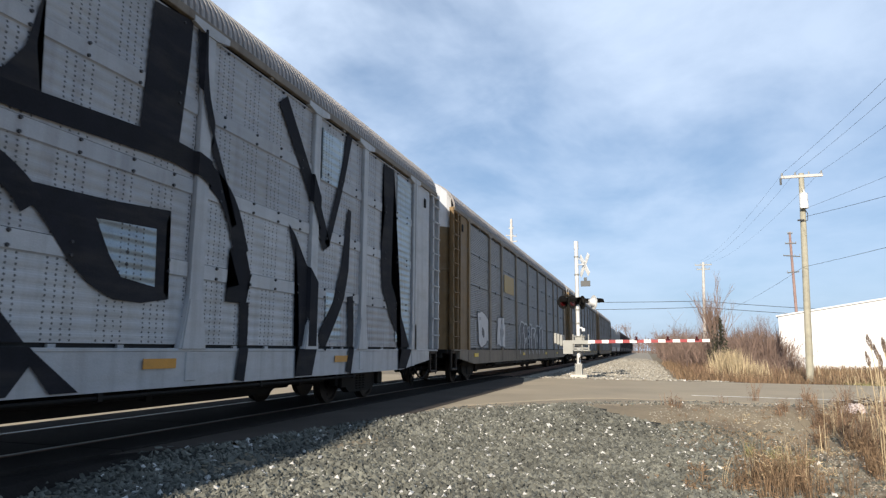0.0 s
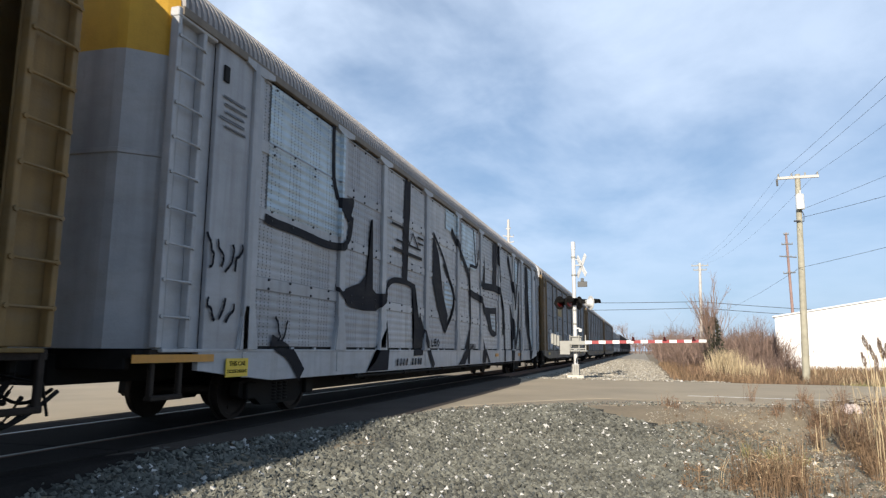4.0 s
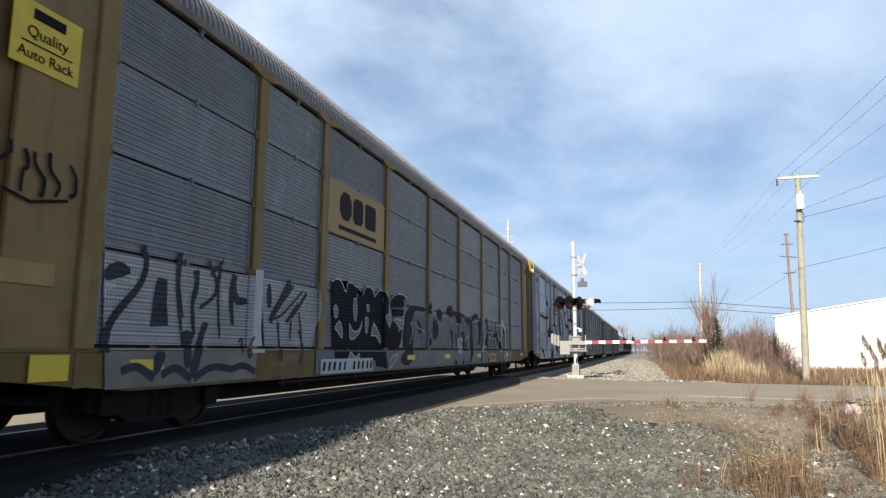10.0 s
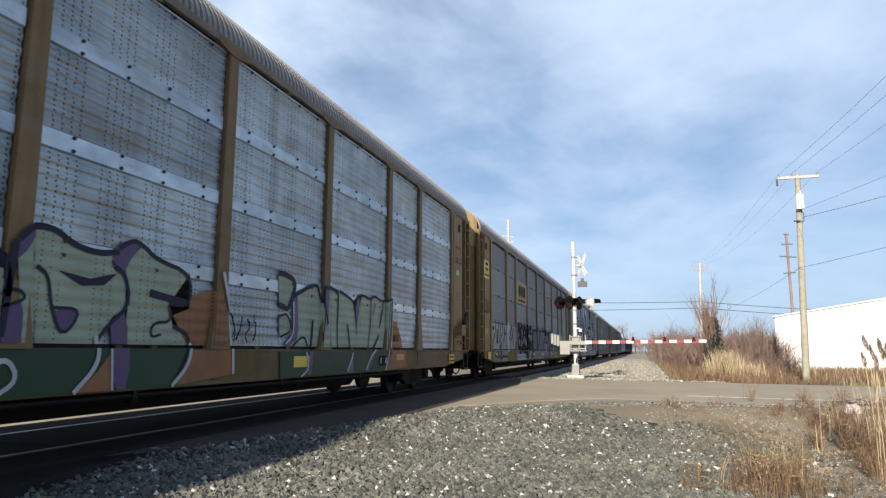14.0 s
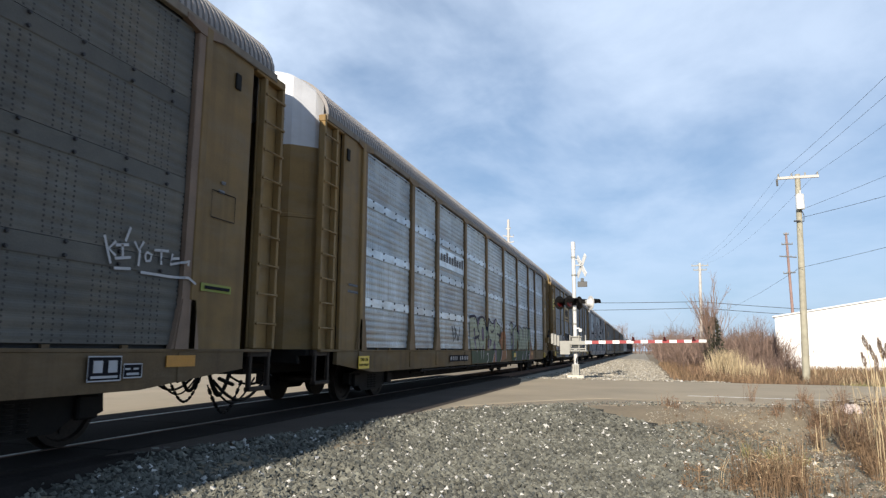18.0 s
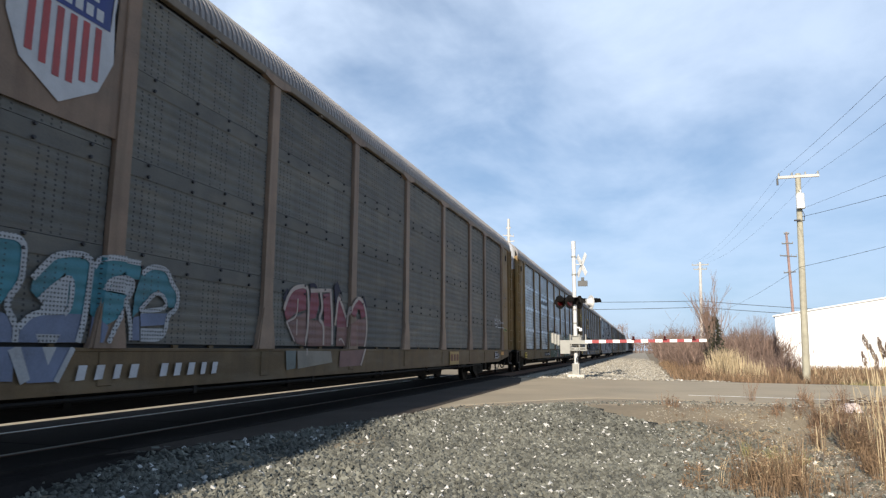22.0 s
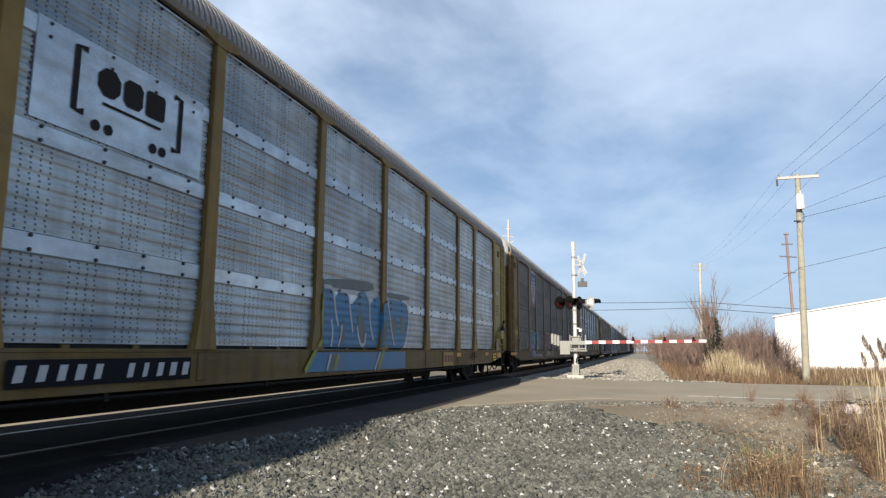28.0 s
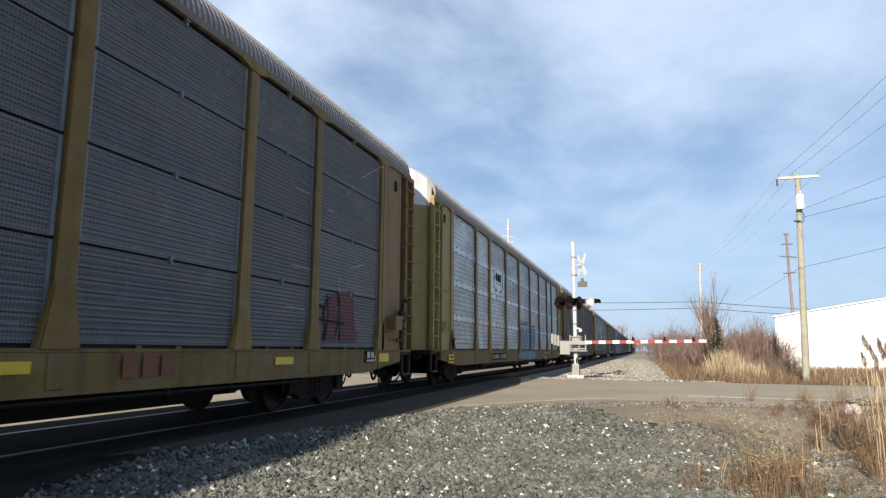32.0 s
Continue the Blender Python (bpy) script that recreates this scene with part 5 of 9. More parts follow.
paint(white_car, [[(10.72, 4.38), (10.76, 3.78), (10.66, 3.21), (10.87, 3.22), (11.46, 3.18), (11.05, 3.44), (10.87, 3.71)], [(11.09, 1.66), (10.88, 1.38), (10.52, 1.01), (9.99, 0.62), (10.31, 0.62), (10.54, 0.88), (10.74, 0.62), (11.17, 0.62), (11.08, 1.01)], [(12.73, 1.83), (12.68, 1.75), (12.76, 1.42), (12.94, 1.31), (12.91, 0.62), (13.07, 0.62), (13.13, 0.85), (13.47, 0.62), (14.23, 0.62), (13.77, 0.82), (13.41, 1.06), (12.98, 1.51)], [(14.77, 2.77), (14.63, 2.72), (14.40, 2.46), (14.69, 2.50)]], "paint_jet", 0.0, "thick black spray paint")
paint(white_car, band(rounder([(14.93, 4.48), (14.43, 4.21), (13.92, 3.95), (13.39, 3.66), (13.01, 3.45), (12.84, 3.23), (12.80, 2.86)], False, 2), 0.2, 0.24), "paint_jet", 0.006)
paint(white_car, band(rounder([(12.83, 2.87), (12.32, 2.79), (11.74, 2.78), (11.27, 2.70), (10.80, 2.47), (10.66, 2.29)], False, 2), 0.22, 0.26), "paint_jet", 0.006)
paint(white_car, band(rounder([(12.80, 2.91), (12.73, 2.25), (12.74, 1.78)], False, 2), 0.2, 0.16), "paint_jet", 0.006)
paint(white_car, band(rounder([(12.80, 2.98), (12.81, 3.67), (12.68, 3.73), (11.93, 3.73), (11.79, 3.82), (11.65, 4.08), (11.56, 4.38)], False, 2), 0.12, 0.08), "paint_jet", 0.006)
paint(white_car, band(rounder([(12.32, 4.94), (12.19, 4.39), (11.99, 3.76)], False, 2), 0.12, 0.1), "paint_jet", 0.006)
paint(white_car, band(rounder([(15.67, 3.40), (15.53, 3.28), (15.17, 3.03), (14.70, 2.72)], False, 2), 0.13, 0.16), "paint_jet", 0.006)
paint(white_car, band(rounder([(14.68, 2.57), (14.66, 2.27), (14.88, 2.04), (15.15, 1.84), (15.35, 1.72), (15.49, 1.61)], False, 2), 0.16, 0.16), "paint_jet", 0.006)
paint(white_car, [[(22.38, 3.77), (22.18, 3.79), (21.70, 3.90), (21.65, 3.83), (21.77, 3.53), (21.89, 3.39), (22.10, 3.42), (22.31, 3.54)], [(22.38, 2.18), (22.17, 2.07), (21.93, 2.15), (21.28, 2.32), (20.99, 2.52), (20.92, 2.73), (20.83, 3.10), (20.78, 3.58), (20.84, 3.63), (20.72, 3.68), (20.71, 3.45), (20.69, 2.85), (20.65, 2.25), (20.46, 2.18), (19.81, 2.22), (20.03, 2.01), (20.46, 1.82), (21.11, 1.79), (21.69, 1.82), (22.12, 1.96), (22.32, 2.07)], [(18.84, 5.00), (18.46, 5.04), (18.47, 4.24), (18.61, 3.60), (18.66, 3.10), (18.62, 2.57), (18.95, 2.62), (18.94, 3.24), (18.92, 3.92)], [(18.29, 2.62), (18.01, 2.51), (18.04, 2.21), (17.74, 1.78), (17.43, 1.44), (17.49, 0.91), (18.14, 0.90), (18.08, 1.61), (18.16, 2.09)], [(19.82, 1.65), (19.72, 1.19), (19.79, 1.01), (19.81, 0.62), (20.94, 0.62), (20.50, 0.80), (20.03, 1.19)]], "paint_jet", 0.0, "thick black spray paint")
paint(white_car, [[(16.65, 4.10), (16.13, 3.59), (16.01, 3.11), (15.73, 2.55), (15.25, 1.99), (15.55, 1.48), (16.19, 2.05), (16.66, 2.79)]], "paint_jet", 0.0, "thick black spray paint")
paint(white_car, band(rounder([(22.61, 5.04), (22.60, 4.50), (22.57, 4.04), (22.37, 3.73)], False, 2), 0.12, 0.14), "paint_jet", 0.006)
paint(white_car, band(rounder([(21.76, 3.53), (21.81, 3.16), (21.97, 3.00), (22.21, 2.87)], False, 2), 0.16, 0.16), "paint_jet", 0.006)
paint(white_car, band(rounder([(24.74, 2.93), (24.44, 2.90), (24.11, 2.90), (23.53, 2.88), (22.76, 2.83), (22.19, 2.88)], False, 2), 0.14, 0.14), "paint_jet", 0.006)
paint(white_car, band(rounder([(20.04, 2.17), (19.75, 2.54), (18.86, 2.60), (18.06, 2.52)], False, 2), 0.13, 0.13), "paint_jet", 0.006)
paint(white_car, band(rounder([(17.74, 1.83), (17.17, 1.19), (16.61, 0.62)], False, 2), 0.2, 0.2), "paint_jet", 0.006)
paint(white_car, band(rounder([(16.65, 4.10), (15.59, 3.51), (14.72, 2.63), (14.64, 2.39), (15.04, 1.91), (15.55, 1.50)], False, 2), 0.1, 0.08), "paint_jet", 0.006)
paint(white_car, band(rounder([(24.43, 1.16), (24.23, 1.09), (23.92, 1.00), (23.54, 0.65)], False, 2), 0.2, 0.24), "paint_jet", 0.006)
paint(white_car, band([(12.67, 1.23), (12.76, 1.20), (12.76, 1.15), (12.67, 1.13), (12.68, 1.08), (12.76, 1.08)], 0.05) + band([(12.58, 1.20), (12.63, 1.15), (12.59, 1.08), (12.51, 1.11), (12.53, 1.19), (12.58, 1.20)], 0.05) + band([(12.46, 1.08), (12.48, 1.22), (12.38, 1.21), (12.39, 1.15), (12.46, 1.14)], 0.05), "paint_jet", 0.012)
paint(white_car, band([(12.32, 1.24), (12.31, 1.09), (12.25, 1.10)], 0.05) + band([(12.19, 1.21), (12.23, 1.16), (12.18, 1.09), (12.11, 1.13), (12.14, 1.21), (12.19, 1.21)], 0.05), "paint_jet", 0.012)
paint(white_car, band([(16.76, 1.30), (16.75, 1.14), (16.59, 1.15)], 0.05) + band([(16.35, 1.32), (16.52, 1.30), (16.51, 1.15), (16.34, 1.16)], 0.05) + band([(16.51, 1.23), (16.37, 1.24)], 0.05) + band([(16.18, 1.31), (16.26, 1.23), (16.17, 1.14), (16.05, 1.22), (16.18, 1.31)], 0.05), "paint_jet", 0.012)
paint(white_car, scribble(25.25, 26.1, 2.05, 2.45, 3, 0.05, 4) + scribble(25.4, 26.0, 1.38, 1.65, 4, 0.05, 3), "paint_black", 0.02)
paint(white_car, scribble(23.9, 24.4, 1.15, 1.5, 8, 0.05, 2), "paint_black", 0.01)
number_bars(white_car, 17.6, 19.4, 0.64, 0.9, None, "paint_black", 9, 1, 0.008)
paint(white_car, [rect_cz(17.6, 19.55, 3.22, 3.3), rect_cz(17.7, 19.4, 3.45, 3.5), rect_cz(18.9, 19.7, 3.78, 3.84), *band([(18.9, 3.8), (18.5, 3.5), (18.3, 3.8), (17.9, 3.5)], 0.07),
                  rect_cz(17.5, 17.95, 3.74, 3.79), rect_cz(17.5, 17.9, 3.6, 3.65)], "paint_emblem", 0.012, "dark railway emblem bars", "emblem")
for c0, c1, z0, z1 in ((22.2, 24.7, 3.05, 4.05), (22.2, 24.7, 4.08, 4.98), (14.3, 15.5, 4.4, 5.0), (12.0, 13.8, 3.6, 4.9), (14.65, 15.6, 2.2, 2.9), (0.7, 1.6, 1.2, 4.9), (4.4, 5.3, 3.9, 4.8), (4.3, 4.9, 1.2, 2.0)):
    y0, y1 = 12.78 - c1, 12.78 - c0
    paint(white_car, [rect_cz(c0, c1, z0, z1)], "galv_patch", -0.003, "unpainted galvanised patch of screen", "bare_patch")
small_print(white_car, 25.3, 26.0, 3.9, 4.4, 5, "paint_grey", 0.012)
warning_plate(white_car, 25.3)
plate(white_car, 26.5, 0.93, 1.4, 0.09, "plate_orange", HALF + 0.036, name="reflector")

# yellow framed car: pale and black mural along the base, emblem panel
# grey sprayed forms with dark soft blobs, thin pale lines and speckles
paint(csx_car, [rect_cz(3.9, 15.6, 1.09, 1.9)], "paint_grey", -0.004, "grey sprayed ground")
paint(csx_car, [rect_cz(3.3, 5.6, 0.64, 1.02), rect_cz(7.4, 20.3, 0.64, 1.02)], "paint_grey", -0.002)
paint(csx_car, [rounder(pts) for pts in ([(15.96, 1.66), (15.85, 1.92), (15.67, 1.96), (15.69, 1.68), (15.35, 1.55), (15.40, 1.04), (15.60, 0.69), (16.24, 0.71), (16.30, 0.90), (15.94, 1.04)],)], "paint_soot", 0.003)
paint(csx_car, [[(11.54, 1.39), (11.10, 1.40), (11.03, 0.96), (11.49, 0.96)], [(8.50, 2.06), (8.26, 2.09), (8.18, 1.19), (8.12, 0.99), (8.54, 0.99), (8.35, 1.44)], [(5.57, 2.01), (5.28, 2.03), (5.22, 0.98), (5.45, 0.98)]], "paint_pale2", 0.001)
paint(csx_car, [rounder(pts) for pts in ([(12.55, 2.02), (12.49, 2.17), (12.33, 2.28), (12.14, 2.29), (11.98, 2.19), (11.95, 1.94), (12.09, 1.96), (12.34, 1.96), (12.30, 2.10), (12.41, 2.06), (12.48, 1.99)], [(11.97, 2.14), (11.67, 2.16), (11.15, 2.12), (11.11, 1.93), (11.22, 1.86), (11.43, 1.82), (11.67, 1.85), (11.63, 2.03), (11.96, 2.04)], [(12.30, 1.63), (12.16, 1.61), (11.95, 1.55), (11.98, 1.35), (11.99, 1.08), (12.10, 1.07), (12.19, 1.37)], [(11.74, 1.50), (11.62, 1.52), (11.52, 1.42), (11.53, 1.13), (11.64, 1.15), (11.74, 1.31)], [(11.16, 1.95), (11.05, 2.11), (10.79, 2.15), (10.61, 2.06), (10.60, 2.00), (10.88, 2.02)],)], "paint_soot", 0.004, "dark sprayed blobs")
paint(csx_car, [rounder(pts) for pts in ([(10.66, 2.01), (10.18, 2.03), (9.78, 1.99), (10.03, 1.86), (10.32, 1.83), (10.53, 1.87)], [(11.02, 1.57), (10.81, 1.62), (10.66, 1.50), (10.75, 1.30), (10.63, 1.15), (10.67, 1.01), (10.85, 1.01), (10.97, 1.14), (10.89, 1.33)], [(10.56, 1.29), (10.39, 1.31), (10.40, 1.11), (10.51, 1.09)], [(10.15, 1.74), (9.91, 2.00), (9.70, 1.98), (9.74, 1.64), (9.56, 1.17), (9.68, 0.99), (9.92, 0.66), (10.17, 0.67), (10.02, 1.03), (9.96, 1.41)], [(8.93, 1.94), (8.54, 2.03), (8.51, 1.68), (8.65, 1.25), (8.94, 1.20), (9.07, 1.29), (8.79, 1.37), (8.78, 1.71)],)], "paint_soot", 0.004, "dark sprayed blobs")
paint(csx_car, [rounder(pts) for pts in ([(9.71, 2.00), (9.58, 2.15), (9.28, 2.23), (8.95, 2.18), (8.93, 2.02), (9.34, 2.07), (9.55, 1.93)], [(8.13, 1.16), (7.61, 1.66), (7.44, 1.64), (7.50, 0.98), (7.65, 0.82), (7.68, 1.20), (7.94, 1.17)], [(6.73, 1.60), (6.20, 1.65), (6.05, 1.54), (6.46, 1.43), (6.63, 1.10), (6.82, 1.21)], [(6.28, 1.77), (5.99, 1.73), (5.35, 1.11), (5.58, 1.04), (6.12, 1.44)], [(5.24, 1.84), (4.65, 1.91), (4.80, 1.45), (5.10, 0.98), (5.27, 1.04), (5.06, 1.51)], [(11.94, 0.66), (11.72, 0.80), (11.50, 0.62)], [(11.01, 0.62), (10.93, 0.77), (10.84, 0.83), (10.76, 0.62)], [(10.58, 0.67), (10.41, 0.72), (10.23, 0.65)],)], "paint_soot", 0.004, "dark sprayed blobs")
paint(csx_car, [rounder(pts) for pts in ([(8.73, 0.65), (8.59, 1.04), (8.40, 0.94), (8.55, 0.65)], [(7.69, 0.67), (7.60, 0.82), (7.43, 0.71), (7.53, 0.63)],)], "paint_soot", 0.004, "dark sprayed blobs")
paint(csx_car, [rounder(pts) for pts in ([(15.75, 1.88), (15.59, 2.07), (15.09, 2.10), (14.43, 2.08), (14.54, 1.97), (15.39, 1.99), (15.46, 1.70), (15.69, 1.68)], [(15.17, 1.72), (15.02, 1.78), (14.67, 1.50), (15.03, 1.38)], [(14.38, 2.11), (14.09, 2.29), (14.06, 1.97), (14.33, 1.92)], [(13.92, 1.74), (13.67, 1.88), (13.31, 1.66), (13.43, 1.37), (13.82, 1.27)], [(13.49, 2.14), (12.98, 2.09), (13.11, 1.79), (13.40, 1.84)], [(14.32, 1.35), (14.01, 1.30), (14.35, 1.07)],)], "paint_soot", 0.004)
for pts in ([(15.60, 1.69), (15.39, 1.47), (15.65, 1.18)], [(15.26, 1.68), (15.05, 1.57), (14.44, 1.46)], [(15.10, 1.56), (15.06, 1.06)], [(14.17, 1.73), (14.09, 1.50), (14.26, 1.35)], [(14.90, 0.98), (14.99, 0.80)], [(14.19, 2.05), (13.81, 2.02), (13.54, 1.89)],):
    paint(csx_car, band(rounder(pts, False, 2), 0.035, 0.025), "paint_pale2", 0.01)
for pts in ([(11.75, 2.01), (11.73, 1.80), (11.33, 1.78), (11.26, 1.55)], [(11.47, 1.39), (11.19, 1.37), (11.14, 1.14), (11.16, 0.85)], [(12.34, 1.51), (12.22, 1.24), (12.14, 0.97)], [(11.80, 1.47), (11.76, 1.29), (11.78, 1.08)], [(12.23, 1.90), (12.07, 1.84), (12.03, 1.75)], [(10.90, 1.98), (10.70, 1.89), (10.65, 1.75)], [(10.19, 1.82), (10.12, 1.45), (10.54, 1.42), (10.55, 1.23)], [(10.11, 1.28), (10.25, 1.11), (10.14, 0.99), (10.25, 0.85)], [(11.01, 1.51), (10.94, 1.29), (10.97, 1.10)], [(7.85, 1.94), (7.72, 1.63), (8.10, 1.29)], [(7.13, 2.03), (7.16, 1.72)], [(7.16, 1.63), (7.00, 1.10)], [(7.61, 1.66), (6.79, 1.65)], [(6.66, 1.54), (6.62, 1.04)],):
    paint(csx_car, band(rounder(pts, False, 2), 0.035, 0.025), "paint_pale2", 0.01, "thin pale spray lines")
for pts in ([(6.05, 1.54), (5.50, 0.98)], [(4.57, 1.95), (4.36, 1.54), (4.49, 0.63)], [(5.19, 2.28), (4.75, 2.01), (3.91, 1.99)],):
    paint(csx_car, band(rounder(pts, False, 2), 0.035, 0.025), "paint_pale2", 0.01, "thin pale spray lines")
for pts in ([(11.43, 1.82), (11.39, 1.45), (11.17, 1.41)], [(11.22, 1.86), (11.17, 1.43), (11.06, 1.07), (11.02, 0.63)], [(11.98, 1.03), (11.91, 0.87), (11.96, 0.62)], [(9.62, 1.87), (9.60, 1.65), (9.30, 1.63)], [(9.59, 1.88), (9.17, 1.90), (8.92, 1.82)], [(9.34, 1.67), (9.29, 1.49), (9.35, 1.35), (9.57, 1.30)], [(10.29, 1.85), (10.62, 1.58), (10.66, 1.42)], [(8.36, 2.13), (8.25, 1.91), (8.42, 1.69), (8.26, 1.49), (8.43, 1.26)], [(11.46, 1.31), (11.30, 1.24), (11.40, 1.19), (11.20, 1.21)], [(11.26, 1.31), (11.19, 1.14)],):
    paint(csx_car, band(rounder(pts, False, 2), 0.03, 0.02), "paint_soot", 0.012)
paint(csx_car, [[(c + 0.022 * math.cos(i * 1.05), z + 0.022 * math.sin(i * 1.05)) for i in range(6)] for c, z in ((11.48, 2.05), (11.54, 1.89), (11.24, 1.96), (12.13, 2.13), (12.14, 2.00), (11.38, 1.99), (11.32, 1.89), (12.14, 1.38), (12.08, 1.21), (11.67, 1.22), (11.59, 1.44), (10.55, 1.98), (10.42, 1.90), (9.97, 1.54), (9.93, 1.41), (10.87, 1.12), (10.82, 1.47))], "paint_pale2", 0.012)
# black field with pinkish cut-outs
paint(csx_car, [[(19.76, 2.22), (19.56, 2.29), (19.38, 2.26), (19.21, 2.10), (19.15, 2.11), (19.11, 2.30), (18.65, 2.21), (18.68, 2.08), (18.40, 2.09), (18.36, 2.19), (18.14, 2.29), (17.89, 2.22), (17.82, 2.07), (17.63, 2.22), (17.39, 2.28), (17.14, 2.10), (17.15, 1.80), (17.30, 1.74), (17.19, 1.58), (16.93, 1.34), (16.94, 1.03), (19.62, 1.03)], [(17.00, 2.03), (16.69, 2.24), (16.14, 2.28), (15.92, 2.21), (16.03, 2.00), (16.81, 1.94)], [(16.94, 1.47), (16.78, 1.65), (16.48, 1.58), (16.38, 1.40), (16.07, 1.51), (16.09, 1.32), (16.43, 1.03), (16.94, 1.03)], [(16.77, 1.92), (16.02, 1.95), (16.10, 1.80), (16.72, 1.75)]], "paint_black", 0.004, "black sprayed forms")
paint(csx_car, [[(19.62, 1.01), (17.20, 1.00), (17.07, 0.65), (17.71, 0.71), (17.78, 0.84), (19.60, 0.88)]], "paint_black", 0.004, "black sprayed forms")
paint(csx_car, [[(19.66, 1.78), (19.58, 1.83), (19.48, 1.74), (19.52, 1.59), (19.62, 1.61)], [(18.81, 1.99), (18.70, 2.01), (18.65, 1.76), (18.70, 1.56), (18.79, 1.61), (18.83, 1.81)], [(18.21, 1.91), (18.08, 1.92), (18.07, 1.79), (18.17, 1.78)], [(19.60, 1.42), (19.41, 1.57), (19.30, 1.44), (19.26, 1.22), (19.42, 1.32)], [(18.99, 1.52), (18.80, 1.35), (18.50, 1.42), (18.40, 1.63), (18.45, 1.42), (18.75, 1.23), (18.97, 1.23)], [(18.26, 1.66), (18.09, 1.67), (18.15, 1.35), (18.25, 1.38)], [(17.96, 1.32), (17.83, 1.62), (17.44, 1.28), (17.46, 1.15), (17.69, 1.33)], [(17.33, 1.72), (17.21, 1.79), (16.83, 1.74), (16.98, 1.46), (17.19, 1.58)]], "paint_tan", 0.008, "pinkish gaps in the black spray")
paint(csx_car, [[(19.07, 0.88), (18.97, 1.01), (18.88, 0.95), (18.71, 0.88), (18.59, 0.99), (18.53, 0.86)], [(16.72, 1.70), (16.00, 1.71), (16.15, 1.51), (16.40, 1.54)], [(17.03, 0.62), (16.99, 0.86), (16.35, 1.00), (16.70, 0.77)]], "paint_tan", 0.008, "pinkish gaps in the black spray")
for pts in ([(19.66, 1.78), (19.58, 1.83), (19.48, 1.74), (19.52, 1.59), (19.62, 1.61), (19.66, 1.78)], [(18.81, 1.99), (18.70, 2.01), (18.65, 1.76), (18.70, 1.56), (18.79, 1.61), (18.83, 1.81), (18.81, 1.99)], [(18.21, 1.91), (18.08, 1.92), (18.07, 1.79), (18.17, 1.78), (18.21, 1.91)], [(19.60, 1.42), (19.41, 1.57), (19.30, 1.44), (19.26, 1.22), (19.42, 1.32), (19.60, 1.42)], [(18.99, 1.52), (18.80, 1.35), (18.50, 1.42), (18.40, 1.63), (18.45, 1.42), (18.75, 1.23), (18.97, 1.23), (18.99, 1.52)], [(18.26, 1.66), (18.09, 1.67), (18.15, 1.35), (18.25, 1.38), (18.26, 1.66)],):
    paint(csx_car, band(rounder(pts, False, 2), 0.03, 0.03), "paint_pale2", 0.012)
for pts in ([(17.96, 1.32), (17.83, 1.62), (17.44, 1.28), (17.46, 1.15), (17.69, 1.33), (17.96, 1.32)], [(17.33, 1.72), (17.21, 1.79), (16.83, 1.74), (16.98, 1.46), (17.19, 1.58), (17.33, 1.72)], [(19.07, 0.88), (18.97, 1.01), (18.88, 0.95), (18.71, 0.88), (18.59, 0.99), (18.53, 0.86), (19.07, 0.88)], [(16.72, 1.70), (16.00, 1.71), (16.15, 1.51), (16.40, 1.54), (16.72, 1.70)], [(17.03, 0.62), (16.99, 0.86), (16.35, 1.00), (16.70, 0.77), (17.03, 0.62)],):
    paint(csx_car, band(rounder(pts, False, 2), 0.03, 0.03), "paint_pale2", 0.012)
for pts in ([(19.76, 2.22), (19.56, 2.30), (19.37, 2.27), (19.21, 2.09), (19.15, 2.10), (19.11, 2.31), (18.64, 2.21)], [(18.40, 2.09), (18.37, 2.19), (18.15, 2.30), (17.88, 2.23), (17.81, 2.08), (17.63, 2.24), (17.38, 2.29), (17.12, 2.10), (17.11, 1.80)], [(17.00, 2.04), (16.69, 2.25), (16.14, 2.29), (15.89, 2.21)], [(16.05, 2.19), (16.08, 1.66), (16.28, 1.08)],):
    paint(csx_car, band(rounder(pts, False, 2), 0.03, 0.03), "paint_pale2", 0.012)
# pale forms with soft dark wedges
paint(csx_car, [[(24.89, 2.03), (23.72, 2.01), (22.22, 2.05), (22.12, 1.03), (24.80, 1.03)], [(22.00, 2.06), (20.27, 2.04), (20.20, 1.74), (20.40, 1.04), (21.82, 1.03)]], "paint_fog", 0, "pale grey sprayed forms")
paint(csx_car, [[(24.81, 1.01), (22.05, 1.02), (22.08, 0.64), (24.77, 0.63)]], "paint_fog2", 0)
paint(csx_car, [[(22.23, 2.14), (22.00, 2.15), (22.01, 1.62), (21.86, 0.99), (22.22, 0.99), (22.16, 1.47)]], "paint_white", 0.004)
paint(csx_car, [rounder(pts) for pts in ([(24.13, 1.32), (24.01, 1.86), (23.92, 1.29)], [(23.47, 1.90), (23.35, 1.78), (23.44, 1.58)], [(22.72, 1.93), (22.60, 2.03), (22.57, 1.73), (22.29, 1.73), (22.32, 1.64), (22.65, 1.62)], [(23.61, 1.25), (23.40, 1.24), (23.44, 1.07), (23.59, 1.07)], [(24.87, 1.86), (24.67, 1.96), (24.46, 1.85), (24.68, 1.76), (24.86, 1.71)], [(24.09, 0.72), (24.12, 1.01), (23.89, 1.01), (23.97, 0.82)], [(21.83, 1.98), (21.72, 1.99), (21.68, 1.64), (21.82, 1.63)],)], "paint_slate", 0.005, "dark wedges of spray")
